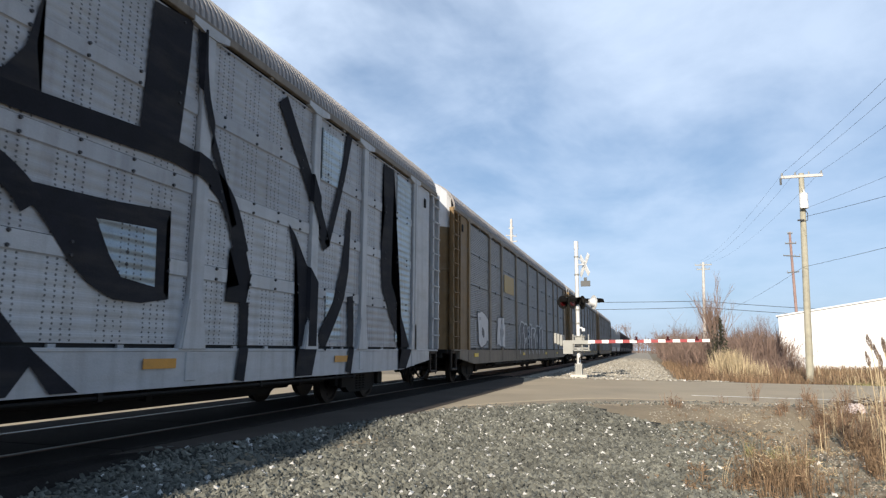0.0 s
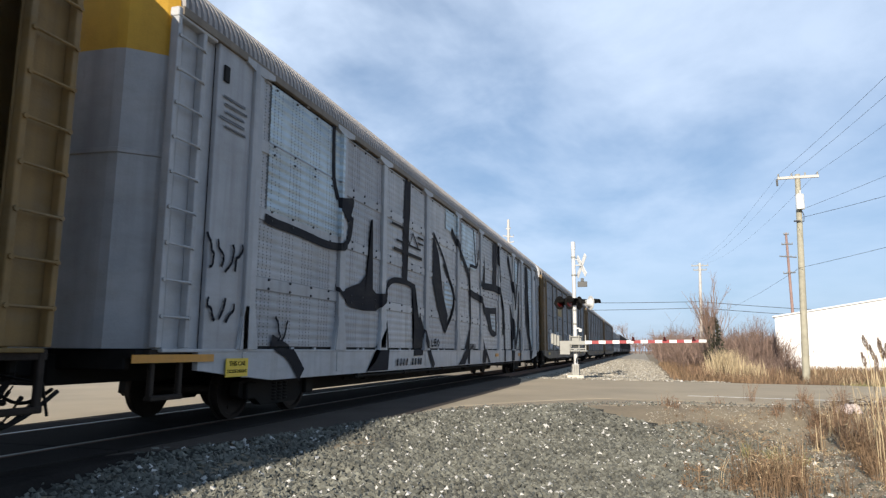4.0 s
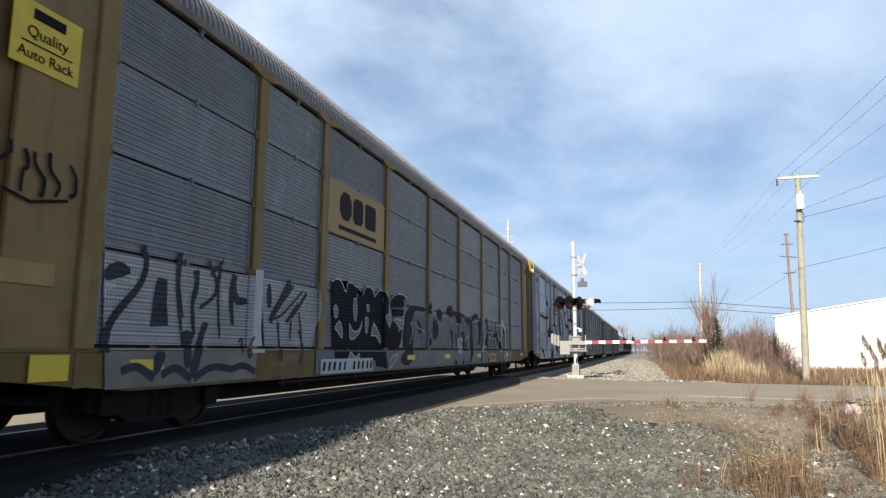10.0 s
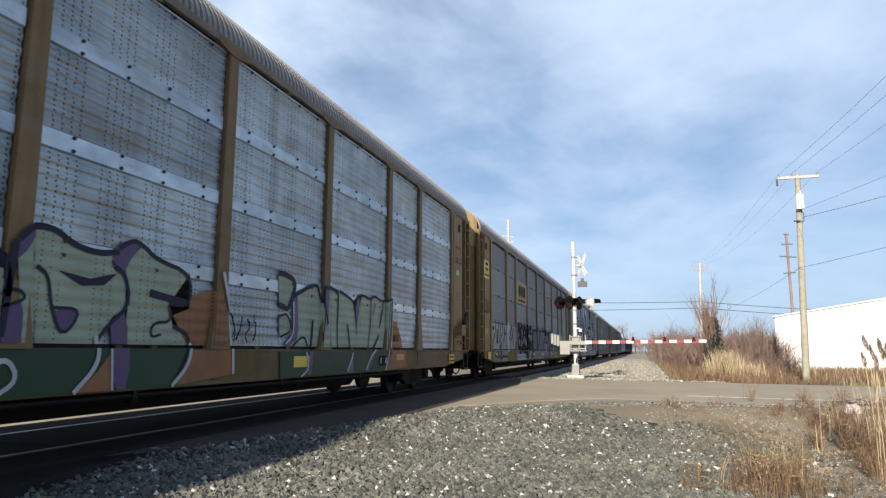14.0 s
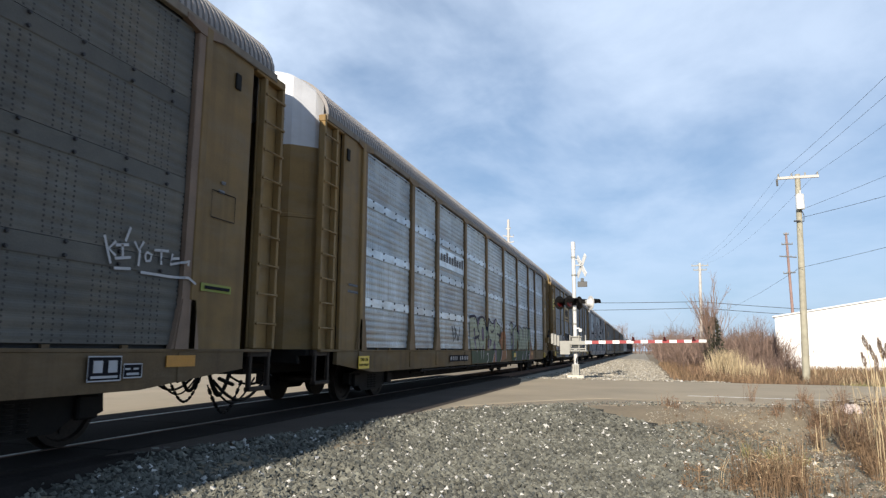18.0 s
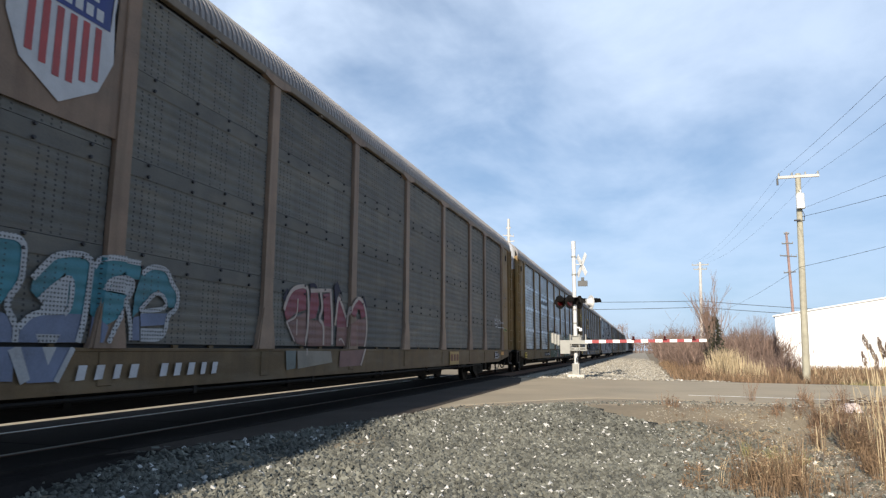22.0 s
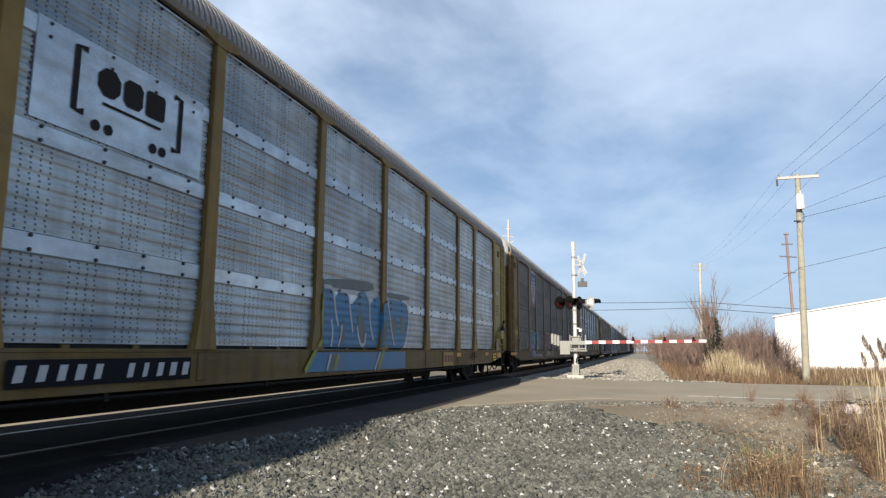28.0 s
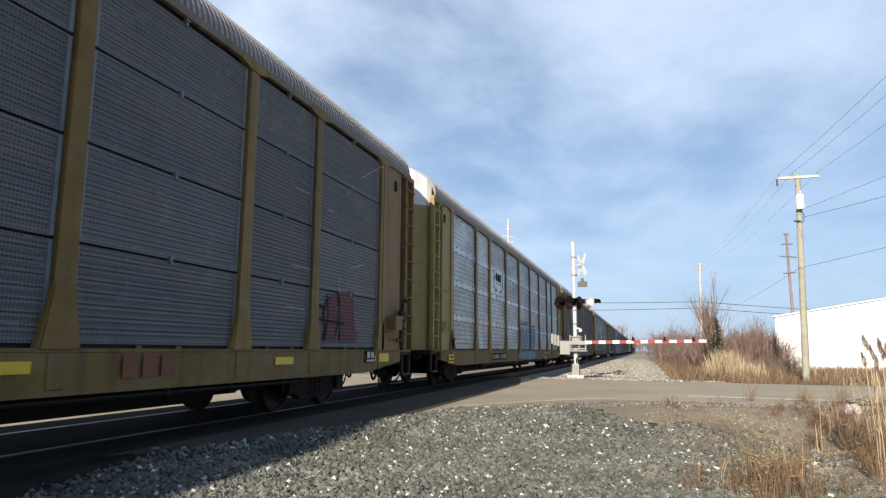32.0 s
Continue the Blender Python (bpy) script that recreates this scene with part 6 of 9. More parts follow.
for pts in ([(24.35, 2.16), (24.27, 1.95), (24.36, 1.71), (24.61, 1.47), (24.77, 1.28), (24.81, 1.00)], [(23.17, 1.36), (23.29, 1.15), (23.38, 0.99), (23.43, 0.70)],):
    paint(csx_car, band(rounder(pts, False, 2), 0.07, 0.11), "paint_slate", 0.007)
for pts in ([(23.73, 2.17), (23.78, 1.90), (23.70, 1.65), (23.63, 1.40)], [(23.40, 1.99), (23.39, 1.78), (23.47, 1.60), (23.40, 1.22)], [(22.90, 2.18), (23.15, 1.96)], [(22.63, 2.00), (22.67, 1.74), (22.63, 1.37)], [(21.21, 2.10), (21.71, 1.50), (21.46, 1.49), (20.78, 1.96)], [(20.91, 1.75), (21.25, 1.47)], [(23.00, 1.96), (22.99, 1.72), (23.33, 1.53)], [(21.11, 1.48), (21.13, 1.18)], [(20.87, 1.34), (20.71, 1.09)],):
    paint(csx_car, band(rounder(pts, False, 2), 0.05, 0.03), "paint_slate", 0.008)
for pts in ([(24.57, 0.81), (24.35, 0.87), (24.09, 0.72)], [(23.96, 0.75), (23.74, 0.85), (23.45, 0.68)], [(23.40, 0.69), (23.06, 0.84), (22.64, 0.78)], [(22.64, 0.78), (22.38, 0.84), (22.09, 0.73)],):
    paint(csx_car, band(rounder(pts, False, 2), 0.09, 0.09), "paint_slate", 0.006)
# front and rear ends of the long mural
paint(csx_car, band(rounder([(7.68, 2.14), (7.60, 1.79), (7.61, 1.32), (7.55, 1.05)], False, 2), 0.2, 0.24), "paint_soot", 0.005, "dark sprayed strokes")
paint(csx_car, band(rounder([(8.00, 1.30), (7.78, 1.49), (7.51, 1.69), (7.04, 1.67)], False, 2), 0.2, 0.12), "paint_soot", 0.005, "dark sprayed strokes")
paint(csx_car, band(rounder([(7.04, 1.94), (7.00, 1.35), (6.93, 1.06)], False, 2), 0.12, 0.12), "paint_soot", 0.005, "dark sprayed strokes")
paint(csx_car, band(rounder([(6.59, 1.13), (6.72, 1.37), (6.68, 1.55), (6.46, 1.61), (6.25, 1.54)], False, 2), 0.14, 0.12), "paint_soot", 0.005, "dark sprayed strokes")
paint(csx_car, band(rounder([(6.32, 2.04), (6.26, 1.76), (6.15, 1.49), (5.69, 1.22), (5.42, 1.07)], False, 2), 0.14, 0.14), "paint_soot", 0.005, "dark sprayed strokes")
paint(csx_car, band(rounder([(5.18, 2.01), (4.72, 1.86), (4.53, 1.48), (4.57, 1.07)], False, 2), 0.16, 0.24), "paint_soot", 0.005, "dark sprayed strokes")
paint(csx_car, band(rounder([(5.27, 1.44), (5.10, 1.08)], False, 2), 0.2, 0.22), "paint_soot", 0.005, "dark sprayed strokes")
paint(csx_car, band(rounder([(5.09, 1.01), (5.10, 0.75)], False, 2), 0.2, 0.16), "paint_soot", 0.005, "dark sprayed strokes")
paint(csx_car, band(rounder([(8.02, 1.47), (7.85, 1.62), (7.75, 1.69)], False, 2), 0.05, 0.05), "paint_pale2", 0.012, "pale spray lines")
paint(csx_car, band(rounder([(7.82, 1.96), (7.77, 1.66)], False, 2), 0.035, 0.035), "paint_pale2", 0.012, "pale spray lines")
paint(csx_car, band(rounder([(7.13, 2.01), (7.11, 1.85), (7.17, 1.74)], False, 2), 0.035, 0.035), "paint_pale2", 0.012, "pale spray lines")
paint(csx_car, band(rounder([(7.41, 1.50), (7.13, 1.50), (7.06, 1.41), (7.02, 0.90)], False, 2), 0.035, 0.04), "paint_pale2", 0.012, "pale spray lines")
paint(csx_car, band(rounder([(7.98, 1.16), (7.72, 1.19), (7.66, 0.92), (7.68, 0.79)], False, 2), 0.04, 0.04), "paint_pale2", 0.012, "pale spray lines")
paint(csx_car, band(rounder([(6.71, 1.70), (6.80, 1.48), (6.79, 1.14), (6.72, 1.07)], False, 2), 0.045, 0.04), "paint_pale2", 0.012, "pale spray lines")
paint(csx_car, band(rounder([(6.40, 2.00), (6.39, 1.71)], False, 2), 0.035, 0.035), "paint_pale2", 0.012, "pale spray lines")
paint(csx_car, band(rounder([(6.53, 1.46), (6.32, 1.47), (6.16, 1.33), (6.09, 1.09), (6.15, 0.92)], False, 2), 0.045, 0.05), "paint_pale2", 0.012, "pale spray lines")
paint(csx_car, band(rounder([(6.15, 1.97), (5.51, 1.96), (5.37, 1.95), (5.32, 1.74)], False, 2), 0.045, 0.05), "paint_pale2", 0.012, "pale spray lines")
paint(csx_car, band(rounder([(5.16, 1.84), (5.11, 1.66), (4.78, 1.58), (4.79, 1.39), (4.67, 1.35), (4.74, 1.10), (4.85, 0.72)], False, 2), 0.05, 0.05), "paint_pale2", 0.012, "pale spray lines")
paint(csx_car, band(rounder([(5.88, 1.60), (5.51, 1.39), (5.18, 1.13), (5.23, 0.77)], False, 2), 0.05, 0.05), "paint_pale2", 0.012, "pale spray lines")
paint(csx_car, band(rounder([(5.97, 1.11), (5.41, 0.96)], False, 2), 0.05, 0.05), "paint_pale2", 0.012, "pale spray lines")
paint(csx_car, [[(4.57, 1.93), (4.42, 1.91), (4.31, 1.07), (4.44, 1.07)], [(4.41, 1.00), (4.27, 1.00), (4.34, 0.62), (4.50, 0.62)], [(5.35, 2.28), (5.25, 2.36), (4.96, 2.17), (4.56, 1.93), (4.61, 1.81), (5.19, 2.08)]], "paint_white", 0.008, "pale sprayed column")
paint(csx_car, band(rounder([(24.02, 1.83), (24.04, 1.60), (24.02, 1.29)], False, 2), 0.14, 0.3), "paint_slate", 0.009, "dark brown strokes")
paint(csx_car, band(rounder([(23.74, 2.16), (23.76, 1.94), (23.75, 1.71), (23.69, 1.43), (23.65, 1.25)], False, 2), 0.1, 0.04), "paint_slate", 0.009, "dark brown strokes")
paint(csx_car, band(rounder([(23.59, 1.25), (23.51, 0.82)], False, 2), 0.16, 0.1), "paint_slate", 0.009, "dark brown strokes")
paint(csx_car, band(rounder([(23.21, 1.36), (23.31, 1.08), (23.43, 0.72)], False, 2), 0.08, 0.14), "paint_slate", 0.009, "dark brown strokes")
paint(csx_car, band(rounder([(23.45, 1.99), (23.39, 1.80), (23.50, 1.66), (23.42, 1.18)], False, 2), 0.1, 0.03), "paint_slate", 0.009, "dark brown strokes")
paint(csx_car, band(rounder([(23.21, 2.14), (23.01, 1.88), (23.03, 1.70), (23.33, 1.54)], False, 2), 0.05, 0.05), "paint_slate", 0.009, "dark brown strokes")
paint(csx_car, band(rounder([(22.96, 2.12), (22.99, 1.71), (22.90, 1.19)], False, 2), 0.06, 0.03), "paint_slate", 0.009, "dark brown strokes")
paint(csx_car, band(rounder([(22.63, 2.02), (22.72, 1.73), (22.63, 1.35)], False, 2), 0.12, 0.06), "paint_slate", 0.009, "dark brown strokes")
paint(csx_car, band(rounder([(22.49, 1.13), (22.39, 1.21), (22.41, 0.99)], False, 2), 0.03, 0.03), "paint_slate", 0.009)
paint(csx_car, band(rounder([(22.18, 1.21), (22.30, 1.09), (22.25, 0.90), (22.17, 0.99), (22.27, 1.06)], False, 2), 0.03, 0.03), "paint_slate", 0.009)
paint(csx_car, band(rounder([(21.11, 2.04), (21.57, 1.64), (21.72, 1.43)], False, 2), 0.14, 0.1), "paint_slate", 0.009)
paint(csx_car, band(rounder([(20.65, 1.94), (20.98, 1.61), (21.26, 1.45)], False, 2), 0.06, 0.05), "paint_slate", 0.009)
paint(csx_car, band(rounder([(21.50, 1.44), (21.39, 0.87)], False, 2), 0.05, 0.05), "paint_slate", 0.009)
paint(csx_car, band(rounder([(20.88, 1.62), (20.74, 1.17), (20.81, 0.81)], False, 2), 0.04, 0.04), "paint_slate", 0.009)
number_bars(csx_car, 17.92, 20.15, 0.63, 0.88, "paint_white", "paint_black", 11, 2, 0.014)
EMB = plate(csx_car, 18.68, 3.58, 2.62, 0.98, "plate_emblem", HALF + 0.006, 0.012, "ochre emblem panel", "emblem_panel")
def soft_block(c, z, w, h, cut=0.28):
    q = min(w, h) * cut
    return [(c - w / 2 + q, z - h / 2), (c + w / 2 - q, z - h / 2), (c + w / 2, z - h / 2 + q), (c + w / 2, z + h / 2 - q),
            (c + w / 2 - q, z + h / 2), (c - w / 2 + q, z + h / 2), (c - w / 2, z + h / 2 - q), (c - w / 2, z - h / 2 + q)]


paint(csx_car, [soft_block(19.28, 3.66, 0.5, 0.52), soft_block(18.72, 3.66, 0.46, 0.5, 0.2), soft_block(18.12, 3.66, 0.54, 0.5, 0.1), rect_cz(17.82, 19.56, 3.2, 3.28)],
      "paint_emblem", 0.016, "dark emblem blocks and bar", "emblem")
plate(csx_car, 25.78, 3.85, 0.74, 0.62, "plate_yellow", HALF + 0.016, 0.01, "yellow quality plate", "yellow_plate")
words(csx_car, "Quality", 25.78, 3.87, 0.15, "paint_black", HALF + 0.03)
words(csx_car, "Auto Rack", 25.78, 3.66, 0.14, "paint_black", HALF + 0.03)
paint(csx_car, [rect_cz(25.6, 25.95, 4.0, 4.1), rect_cz(25.5, 26.05, 3.755, 3.77)], "paint_black", 0.016, name="stencil_mark")
plate(csx_car, 25.76, 1.7, 0.58, 0.2, "plate_ochre", HALF + 0.016, 0.01, "small dull ochre plate", "yellow_plate")
paint(csx_car, scribble(25.3, 26.2, 2.42, 2.8, 34, 0.045, 5) + band([(26.1, 2.4), (25.8, 2.33), (25.4, 2.42)], 0.03), "paint_black", 0.018)
plate(csx_car, 25.45, 0.86, 0.42, 0.24, "plate_yellow", HALF + 0.04, 0.01, name="reflector")
plate(csx_car, 6.9, 0.79, 1.05, 0.3, "plate_ochre", HALF + 0.04, 0.008, "ochre panel with red marks", "mark_panel")
paint(csx_car, [rect_cz(6.5, 6.75, 0.72, 0.86), rect_cz(6.82, 7.02, 0.72, 0.86), rect_cz(7.1, 7.3, 0.72, 0.86)], "paint_rust", 0.014, name="emblem")

# galvanised car with green and mint letters
paint(green_car, [[(16.63, 2.06), (16.25, 2.12), (15.98, 2.12), (15.79, 2.02), (15.66, 1.90), (15.61, 1.75), (15.53, 1.65), (15.40, 1.66), (15.41, 1.54), (15.93, 1.48), (16.55, 1.42)], [(15.89, 1.39), (15.79, 1.46), (15.54, 1.44), (15.39, 1.29), (15.32, 1.06), (15.74, 1.06), (15.84, 1.17)], [(16.55, 1.40), (16.12, 1.40), (16.01, 1.17), (15.86, 1.06), (16.51, 1.06)], [(15.54, 1.76), (15.34, 2.00), (14.95, 2.15), (14.67, 2.10), (14.46, 1.88), (14.36, 1.64), (14.41, 1.39), (14.37, 1.06), (15.30, 1.06), (15.35, 1.34), (15.40, 1.65), (15.50, 1.68)], [(14.28, 1.90), (14.12, 1.99), (14.05, 1.80), (13.98, 1.06), (14.15, 1.06)]], "paint_mint", 0, "pale mint sprayed letters")
paint(green_car, [[(14.08, 2.09), (13.89, 2.14), (13.67, 2.01), (13.39, 1.97), (13.09, 2.04), (13.04, 1.83), (12.91, 1.76), (12.86, 1.50), (13.10, 1.35), (13.30, 1.07), (13.97, 1.06)], [(12.96, 1.91), (12.73, 2.16), (12.52, 2.03), (11.92, 1.94), (11.89, 1.60), (12.26, 1.54), (12.17, 1.30), (11.89, 1.19), (11.93, 1.08), (12.89, 1.07), (12.89, 1.47)]], "paint_mint", 0, "pale mint sprayed letters")
paint(green_car, [[(16.51, 1.02), (11.05, 1.05), (10.99, 0.72), (12.03, 0.62), (13.97, 0.62), (16.45, 0.62)]], "paint_green", 0, "dark green sprayed band")
paint(green_car, [[(11.90, 1.68), (11.34, 1.80), (11.13, 1.20), (11.09, 1.08), (11.90, 1.08), (11.89, 1.19), (12.18, 1.42), (11.89, 1.52)], [(13.25, 0.82), (13.09, 1.01), (13.06, 0.62), (13.50, 0.62)], [(11.88, 1.03), (11.05, 1.03), (10.99, 0.72), (12.08, 0.62)]], "paint_rust2", 0.003, "brownish orange sprayed ground")
paint(green_car, [rounder([(15.63, 2.00), (15.51, 2.06), (15.35, 2.10), (15.22, 2.09), (15.47, 1.93), (15.57, 1.80)]), rounder([(16.15, 1.71), (16.05, 1.75), (15.98, 1.61), (15.98, 1.49), (16.11, 1.49)]), rounder([(16.12, 1.40), (15.92, 1.41), (15.82, 1.22), (15.74, 1.05), (15.89, 1.07), (16.01, 1.21)]), rounder([(15.03, 1.76), (14.92, 1.83), (14.79, 1.76), (14.72, 1.49), (14.79, 1.37), (14.92, 1.35), (15.02, 1.53)]), rounder([(14.36, 1.82), (14.28, 2.00), (14.15, 2.13), (14.09, 2.11), (14.16, 1.92), (14.30, 1.77)])], "paint_purple", 0.006, "purple shaded gaps")
paint(green_car, [rounder([(14.29, 1.43), (14.17, 1.44), (14.16, 1.06), (14.35, 1.06), (14.36, 1.21)]), rounder([(13.17, 1.89), (13.11, 2.11), (12.90, 2.20), (12.78, 2.15), (12.93, 1.93), (13.01, 1.78)]), rounder([(13.12, 1.33), (12.89, 1.47), (12.82, 0.62), (13.04, 0.62), (13.07, 1.03)]), rounder([(13.84, 1.39), (13.49, 1.42), (13.69, 1.14)]), rounder([(14.93, 1.18), (14.72, 1.25), (14.78, 1.06), (14.90, 0.91)])], "paint_purple", 0.006, "purple shaded gaps")
paint(green_car, [[(13.80, 1.76), (13.42, 1.72), (13.07, 1.81), (13.24, 1.67), (13.52, 1.64)], [(15.96, 1.49), (15.41, 1.54), (15.36, 1.50), (15.54, 1.45), (15.78, 1.47), (15.89, 1.39), (16.06, 1.41)]], "paint_navy2", 0.007)
paint(green_car, band(rounder([(16.63, 2.08), (16.25, 2.13), (15.95, 2.13), (15.76, 2.02), (15.63, 1.88), (15.59, 1.73), (15.51, 1.66), (15.39, 1.66), (15.40, 1.53)], False, 2), 0.09, 0.07), "paint_navy2", 0.009, "dark outlines")
paint(green_car, band(rounder([(15.63, 1.98), (15.48, 2.08), (15.21, 2.14), (14.92, 2.16), (14.65, 2.11), (14.43, 1.87), (14.34, 1.64), (14.34, 1.47)], False, 2), 0.09, 0.07), "paint_navy2", 0.009, "dark outlines")
paint(green_car, band(rounder([(16.16, 1.64), (16.14, 1.72), (16.07, 1.75), (15.98, 1.65), (15.95, 1.49)], False, 2), 0.06, 0.05), "paint_navy2", 0.009, "dark outlines")
paint(green_car, band(rounder([(15.04, 1.67), (14.96, 1.82), (14.81, 1.80), (14.70, 1.50), (14.78, 1.36), (14.92, 1.35), (15.02, 1.53), (15.04, 1.67)], False, 2), 0.05, 0.05), "paint_navy2", 0.009, "dark outlines")
paint(green_car, band(rounder([(14.30, 1.97), (14.32, 1.74), (14.33, 1.49), (14.36, 1.13)], False, 2), 0.07, 0.06), "paint_navy2", 0.009, "dark outlines")
paint(green_car, band(rounder([(14.27, 1.98), (14.13, 2.14), (13.86, 2.14), (13.67, 2.03), (13.37, 1.98), (13.07, 2.03)], False, 2), 0.06, 0.06), "paint_navy2", 0.009, "dark outlines")
paint(green_car, band(rounder([(14.03, 1.77), (13.90, 1.71), (13.84, 1.41), (13.69, 1.12), (13.47, 1.42), (13.85, 1.41)], False, 2), 0.04, 0.03), "paint_navy2", 0.009, "dark outlines")
paint(green_car, band(rounder([(13.12, 1.88), (12.96, 1.82), (12.86, 1.50), (13.18, 1.24), (13.30, 1.07)], False, 2), 0.05, 0.04), "paint_navy2", 0.009, "dark outlines")
paint(green_car, band(rounder([(13.07, 2.07), (12.90, 2.19), (12.73, 2.16), (12.52, 2.03), (11.91, 1.94), (11.88, 1.55), (12.26, 1.55)], False, 2), 0.055, 0.04), "paint_navy2", 0.009, "dark outlines")
paint(green_car, band(rounder([(12.58, 1.65), (12.27, 1.61), (11.97, 1.59)], False, 2), 0.09, 0.07), "paint_navy2", 0.009, "dark outlines")
paint(green_car, band(rounder([(12.26, 1.53), (12.20, 1.34), (12.51, 1.33), (12.53, 1.16), (12.36, 1.20)], False, 2), 0.035, 0.03), "paint_navy2", 0.009, "dark outlines")
paint(green_car, band(rounder([(12.17, 1.30), (11.86, 1.19), (11.90, 0.96), (12.14, 0.62)], False, 2), 0.05, 0.05), "paint_navy2", 0.009, "dark outlines")
paint(green_car, band(rounder([(15.89, 1.39), (15.77, 1.46), (15.53, 1.44), (15.39, 1.31), (15.30, 1.06)], False, 2), 0.06, 0.06), "paint_navy2", 0.009, "dark outlines")
paint(green_car, band(rounder([(14.47, 1.48), (14.24, 1.56), (14.14, 1.46), (14.40, 1.38)], False, 2), 0.03, 0.03), "paint_navy2", 0.009, "dark outlines")
paint(green_car, band(rounder([(15.78, 0.98), (15.90, 1.09), (16.04, 1.26)], False, 2), 0.04, 0.04), "paint_white", 0.011, "white outer lines")
paint(green_car, band(rounder([(15.29, 1.04), (15.25, 0.90), (15.27, 0.77)], False, 2), 0.04, 0.04), "paint_white", 0.011, "white outer lines")
paint(green_car, band(rounder([(14.90, 1.05), (14.92, 0.85), (14.94, 0.75)], False, 2), 0.04, 0.04), "paint_white", 0.011, "white outer lines")
paint(green_car, band(rounder([(14.42, 0.88), (14.25, 0.96), (14.13, 0.76), (14.38, 0.62)], False, 2), 0.05, 0.04), "paint_white", 0.011, "white outer lines")
paint(green_car, band(rounder([(13.29, 1.17), (13.25, 0.89), (13.54, 0.62)], False, 2), 0.05, 0.05), "paint_white", 0.011, "white outer lines")
paint(green_car, band(rounder([(13.10, 1.04), (13.06, 0.62)], False, 2), 0.03, 0.03), "paint_white", 0.011, "white outer lines")
paint(green_car, band(rounder([(11.85, 1.11), (11.89, 0.85), (12.17, 0.62)], False, 2), 0.05, 0.05), "paint_white", 0.011, "white outer lines")
paint(green_car, band(rounder([(11.34, 2.02), (11.21, 1.68), (11.03, 1.20), (10.99, 0.72)], False, 2), 0.06, 0.05), "paint_white", 0.011, "white outer lines")
paint(green_car, [[(9.91, 2.15), (9.69, 2.16), (9.36, 2.10), (9.51, 1.77), (9.61, 1.64), (9.85, 1.67)], [(9.84, 1.53), (9.60, 1.58), (9.45, 1.32), (9.80, 1.23)]], "paint_mint", 0.001)
paint(green_car, [[(9.34, 1.90), (9.00, 2.03), (8.68, 2.14), (8.59, 1.99), (8.44, 1.79), (8.34, 1.47), (8.39, 1.37), (8.51, 1.06), (9.34, 1.06), (9.46, 1.09), (9.27, 1.28)], [(8.39, 2.07), (8.15, 2.09), (7.86, 2.06), (7.86, 1.72), (7.83, 1.06), (8.49, 1.06), (8.38, 1.38), (8.32, 1.62)], [(7.84, 2.06), (7.24, 1.94), (7.12, 1.82), (7.03, 1.44), (6.97, 1.66), (6.93, 2.01), (6.80, 2.09), (6.36, 2.01), (6.35, 1.63), (6.48, 1.07), (7.81, 1.06), (7.84, 1.66)], [(6.34, 2.04), (6.21, 2.14), (5.74, 2.02), (5.34, 2.10), (5.39, 1.52), (5.49, 1.08), (6.46, 1.07), (6.34, 1.55)]], "paint_mint", 0.001, "pale mint sprayed letters")
paint(green_car, [[(9.83, 1.01), (5.19, 1.04), (5.53, 0.62), (9.78, 0.62)]], "paint_green", 0.001, "dark green sprayed band")
paint(green_car, [[(5.27, 1.66), (4.90, 1.65), (4.58, 1.30), (4.49, 1.08), (5.44, 1.08)], [(5.28, 1.03), (4.34, 1.03), (4.31, 0.65), (5.53, 0.62)]], "paint_rust2", 0.001, "brownish orange sprayed ground")
paint(green_car, [[(9.43, 1.86), (9.32, 1.91), (9.25, 1.33), (9.29, 1.20), (9.57, 1.06), (9.64, 1.11), (9.39, 1.27), (9.37, 1.43)], [(8.48, 2.08), (8.31, 2.09), (8.33, 1.74), (8.35, 1.47), (8.43, 1.70)], [(7.05, 2.01), (6.92, 2.02), (6.93, 1.73), (7.04, 1.44), (7.11, 1.65)], [(8.89, 1.01), (8.76, 1.01), (8.80, 0.86), (8.84, 0.63), (8.95, 0.64)], [(7.36, 0.79), (7.22, 0.97), (7.18, 0.62), (7.44, 0.62)]], "paint_purple", 0.007, "purple shaded strokes")
paint(green_car, [[(5.73, 1.93), (5.77, 1.67), (5.91, 1.48), (5.88, 1.74)], [(6.35, 1.00), (6.17, 0.97), (6.50, 0.62), (6.60, 0.65)]], "paint_purple", 0.007, "purple shaded strokes")
paint(green_car, band(rounder([(9.91, 2.17), (9.72, 2.18), (9.36, 2.10), (9.49, 1.80), (9.61, 1.63), (9.75, 1.69), (9.86, 1.70)], False, 2), 0.08, 0.08), "paint_navy2", 0.01, "dark outlines")
paint(green_car, band(rounder([(9.84, 1.53), (9.60, 1.59), (9.44, 1.32), (9.80, 1.22)], False, 2), 0.035, 0.03), "paint_navy2", 0.01, "dark outlines")
paint(green_car, band(rounder([(9.43, 1.86), (9.32, 1.91), (8.69, 2.14), (8.58, 1.98), (8.42, 1.67), (8.34, 1.47)], False, 2), 0.07, 0.05), "paint_navy2", 0.01, "dark outlines")
paint(green_car, band(rounder([(8.43, 1.70), (8.47, 1.37), (8.53, 1.05)], False, 2), 0.035, 0.03), "paint_navy2", 0.01, "dark outlines")
paint(green_car, band(rounder([(8.47, 2.08), (8.15, 2.10), (7.85, 2.06)], False, 2), 0.07, 0.06), "paint_navy2", 0.01, "dark outlines")
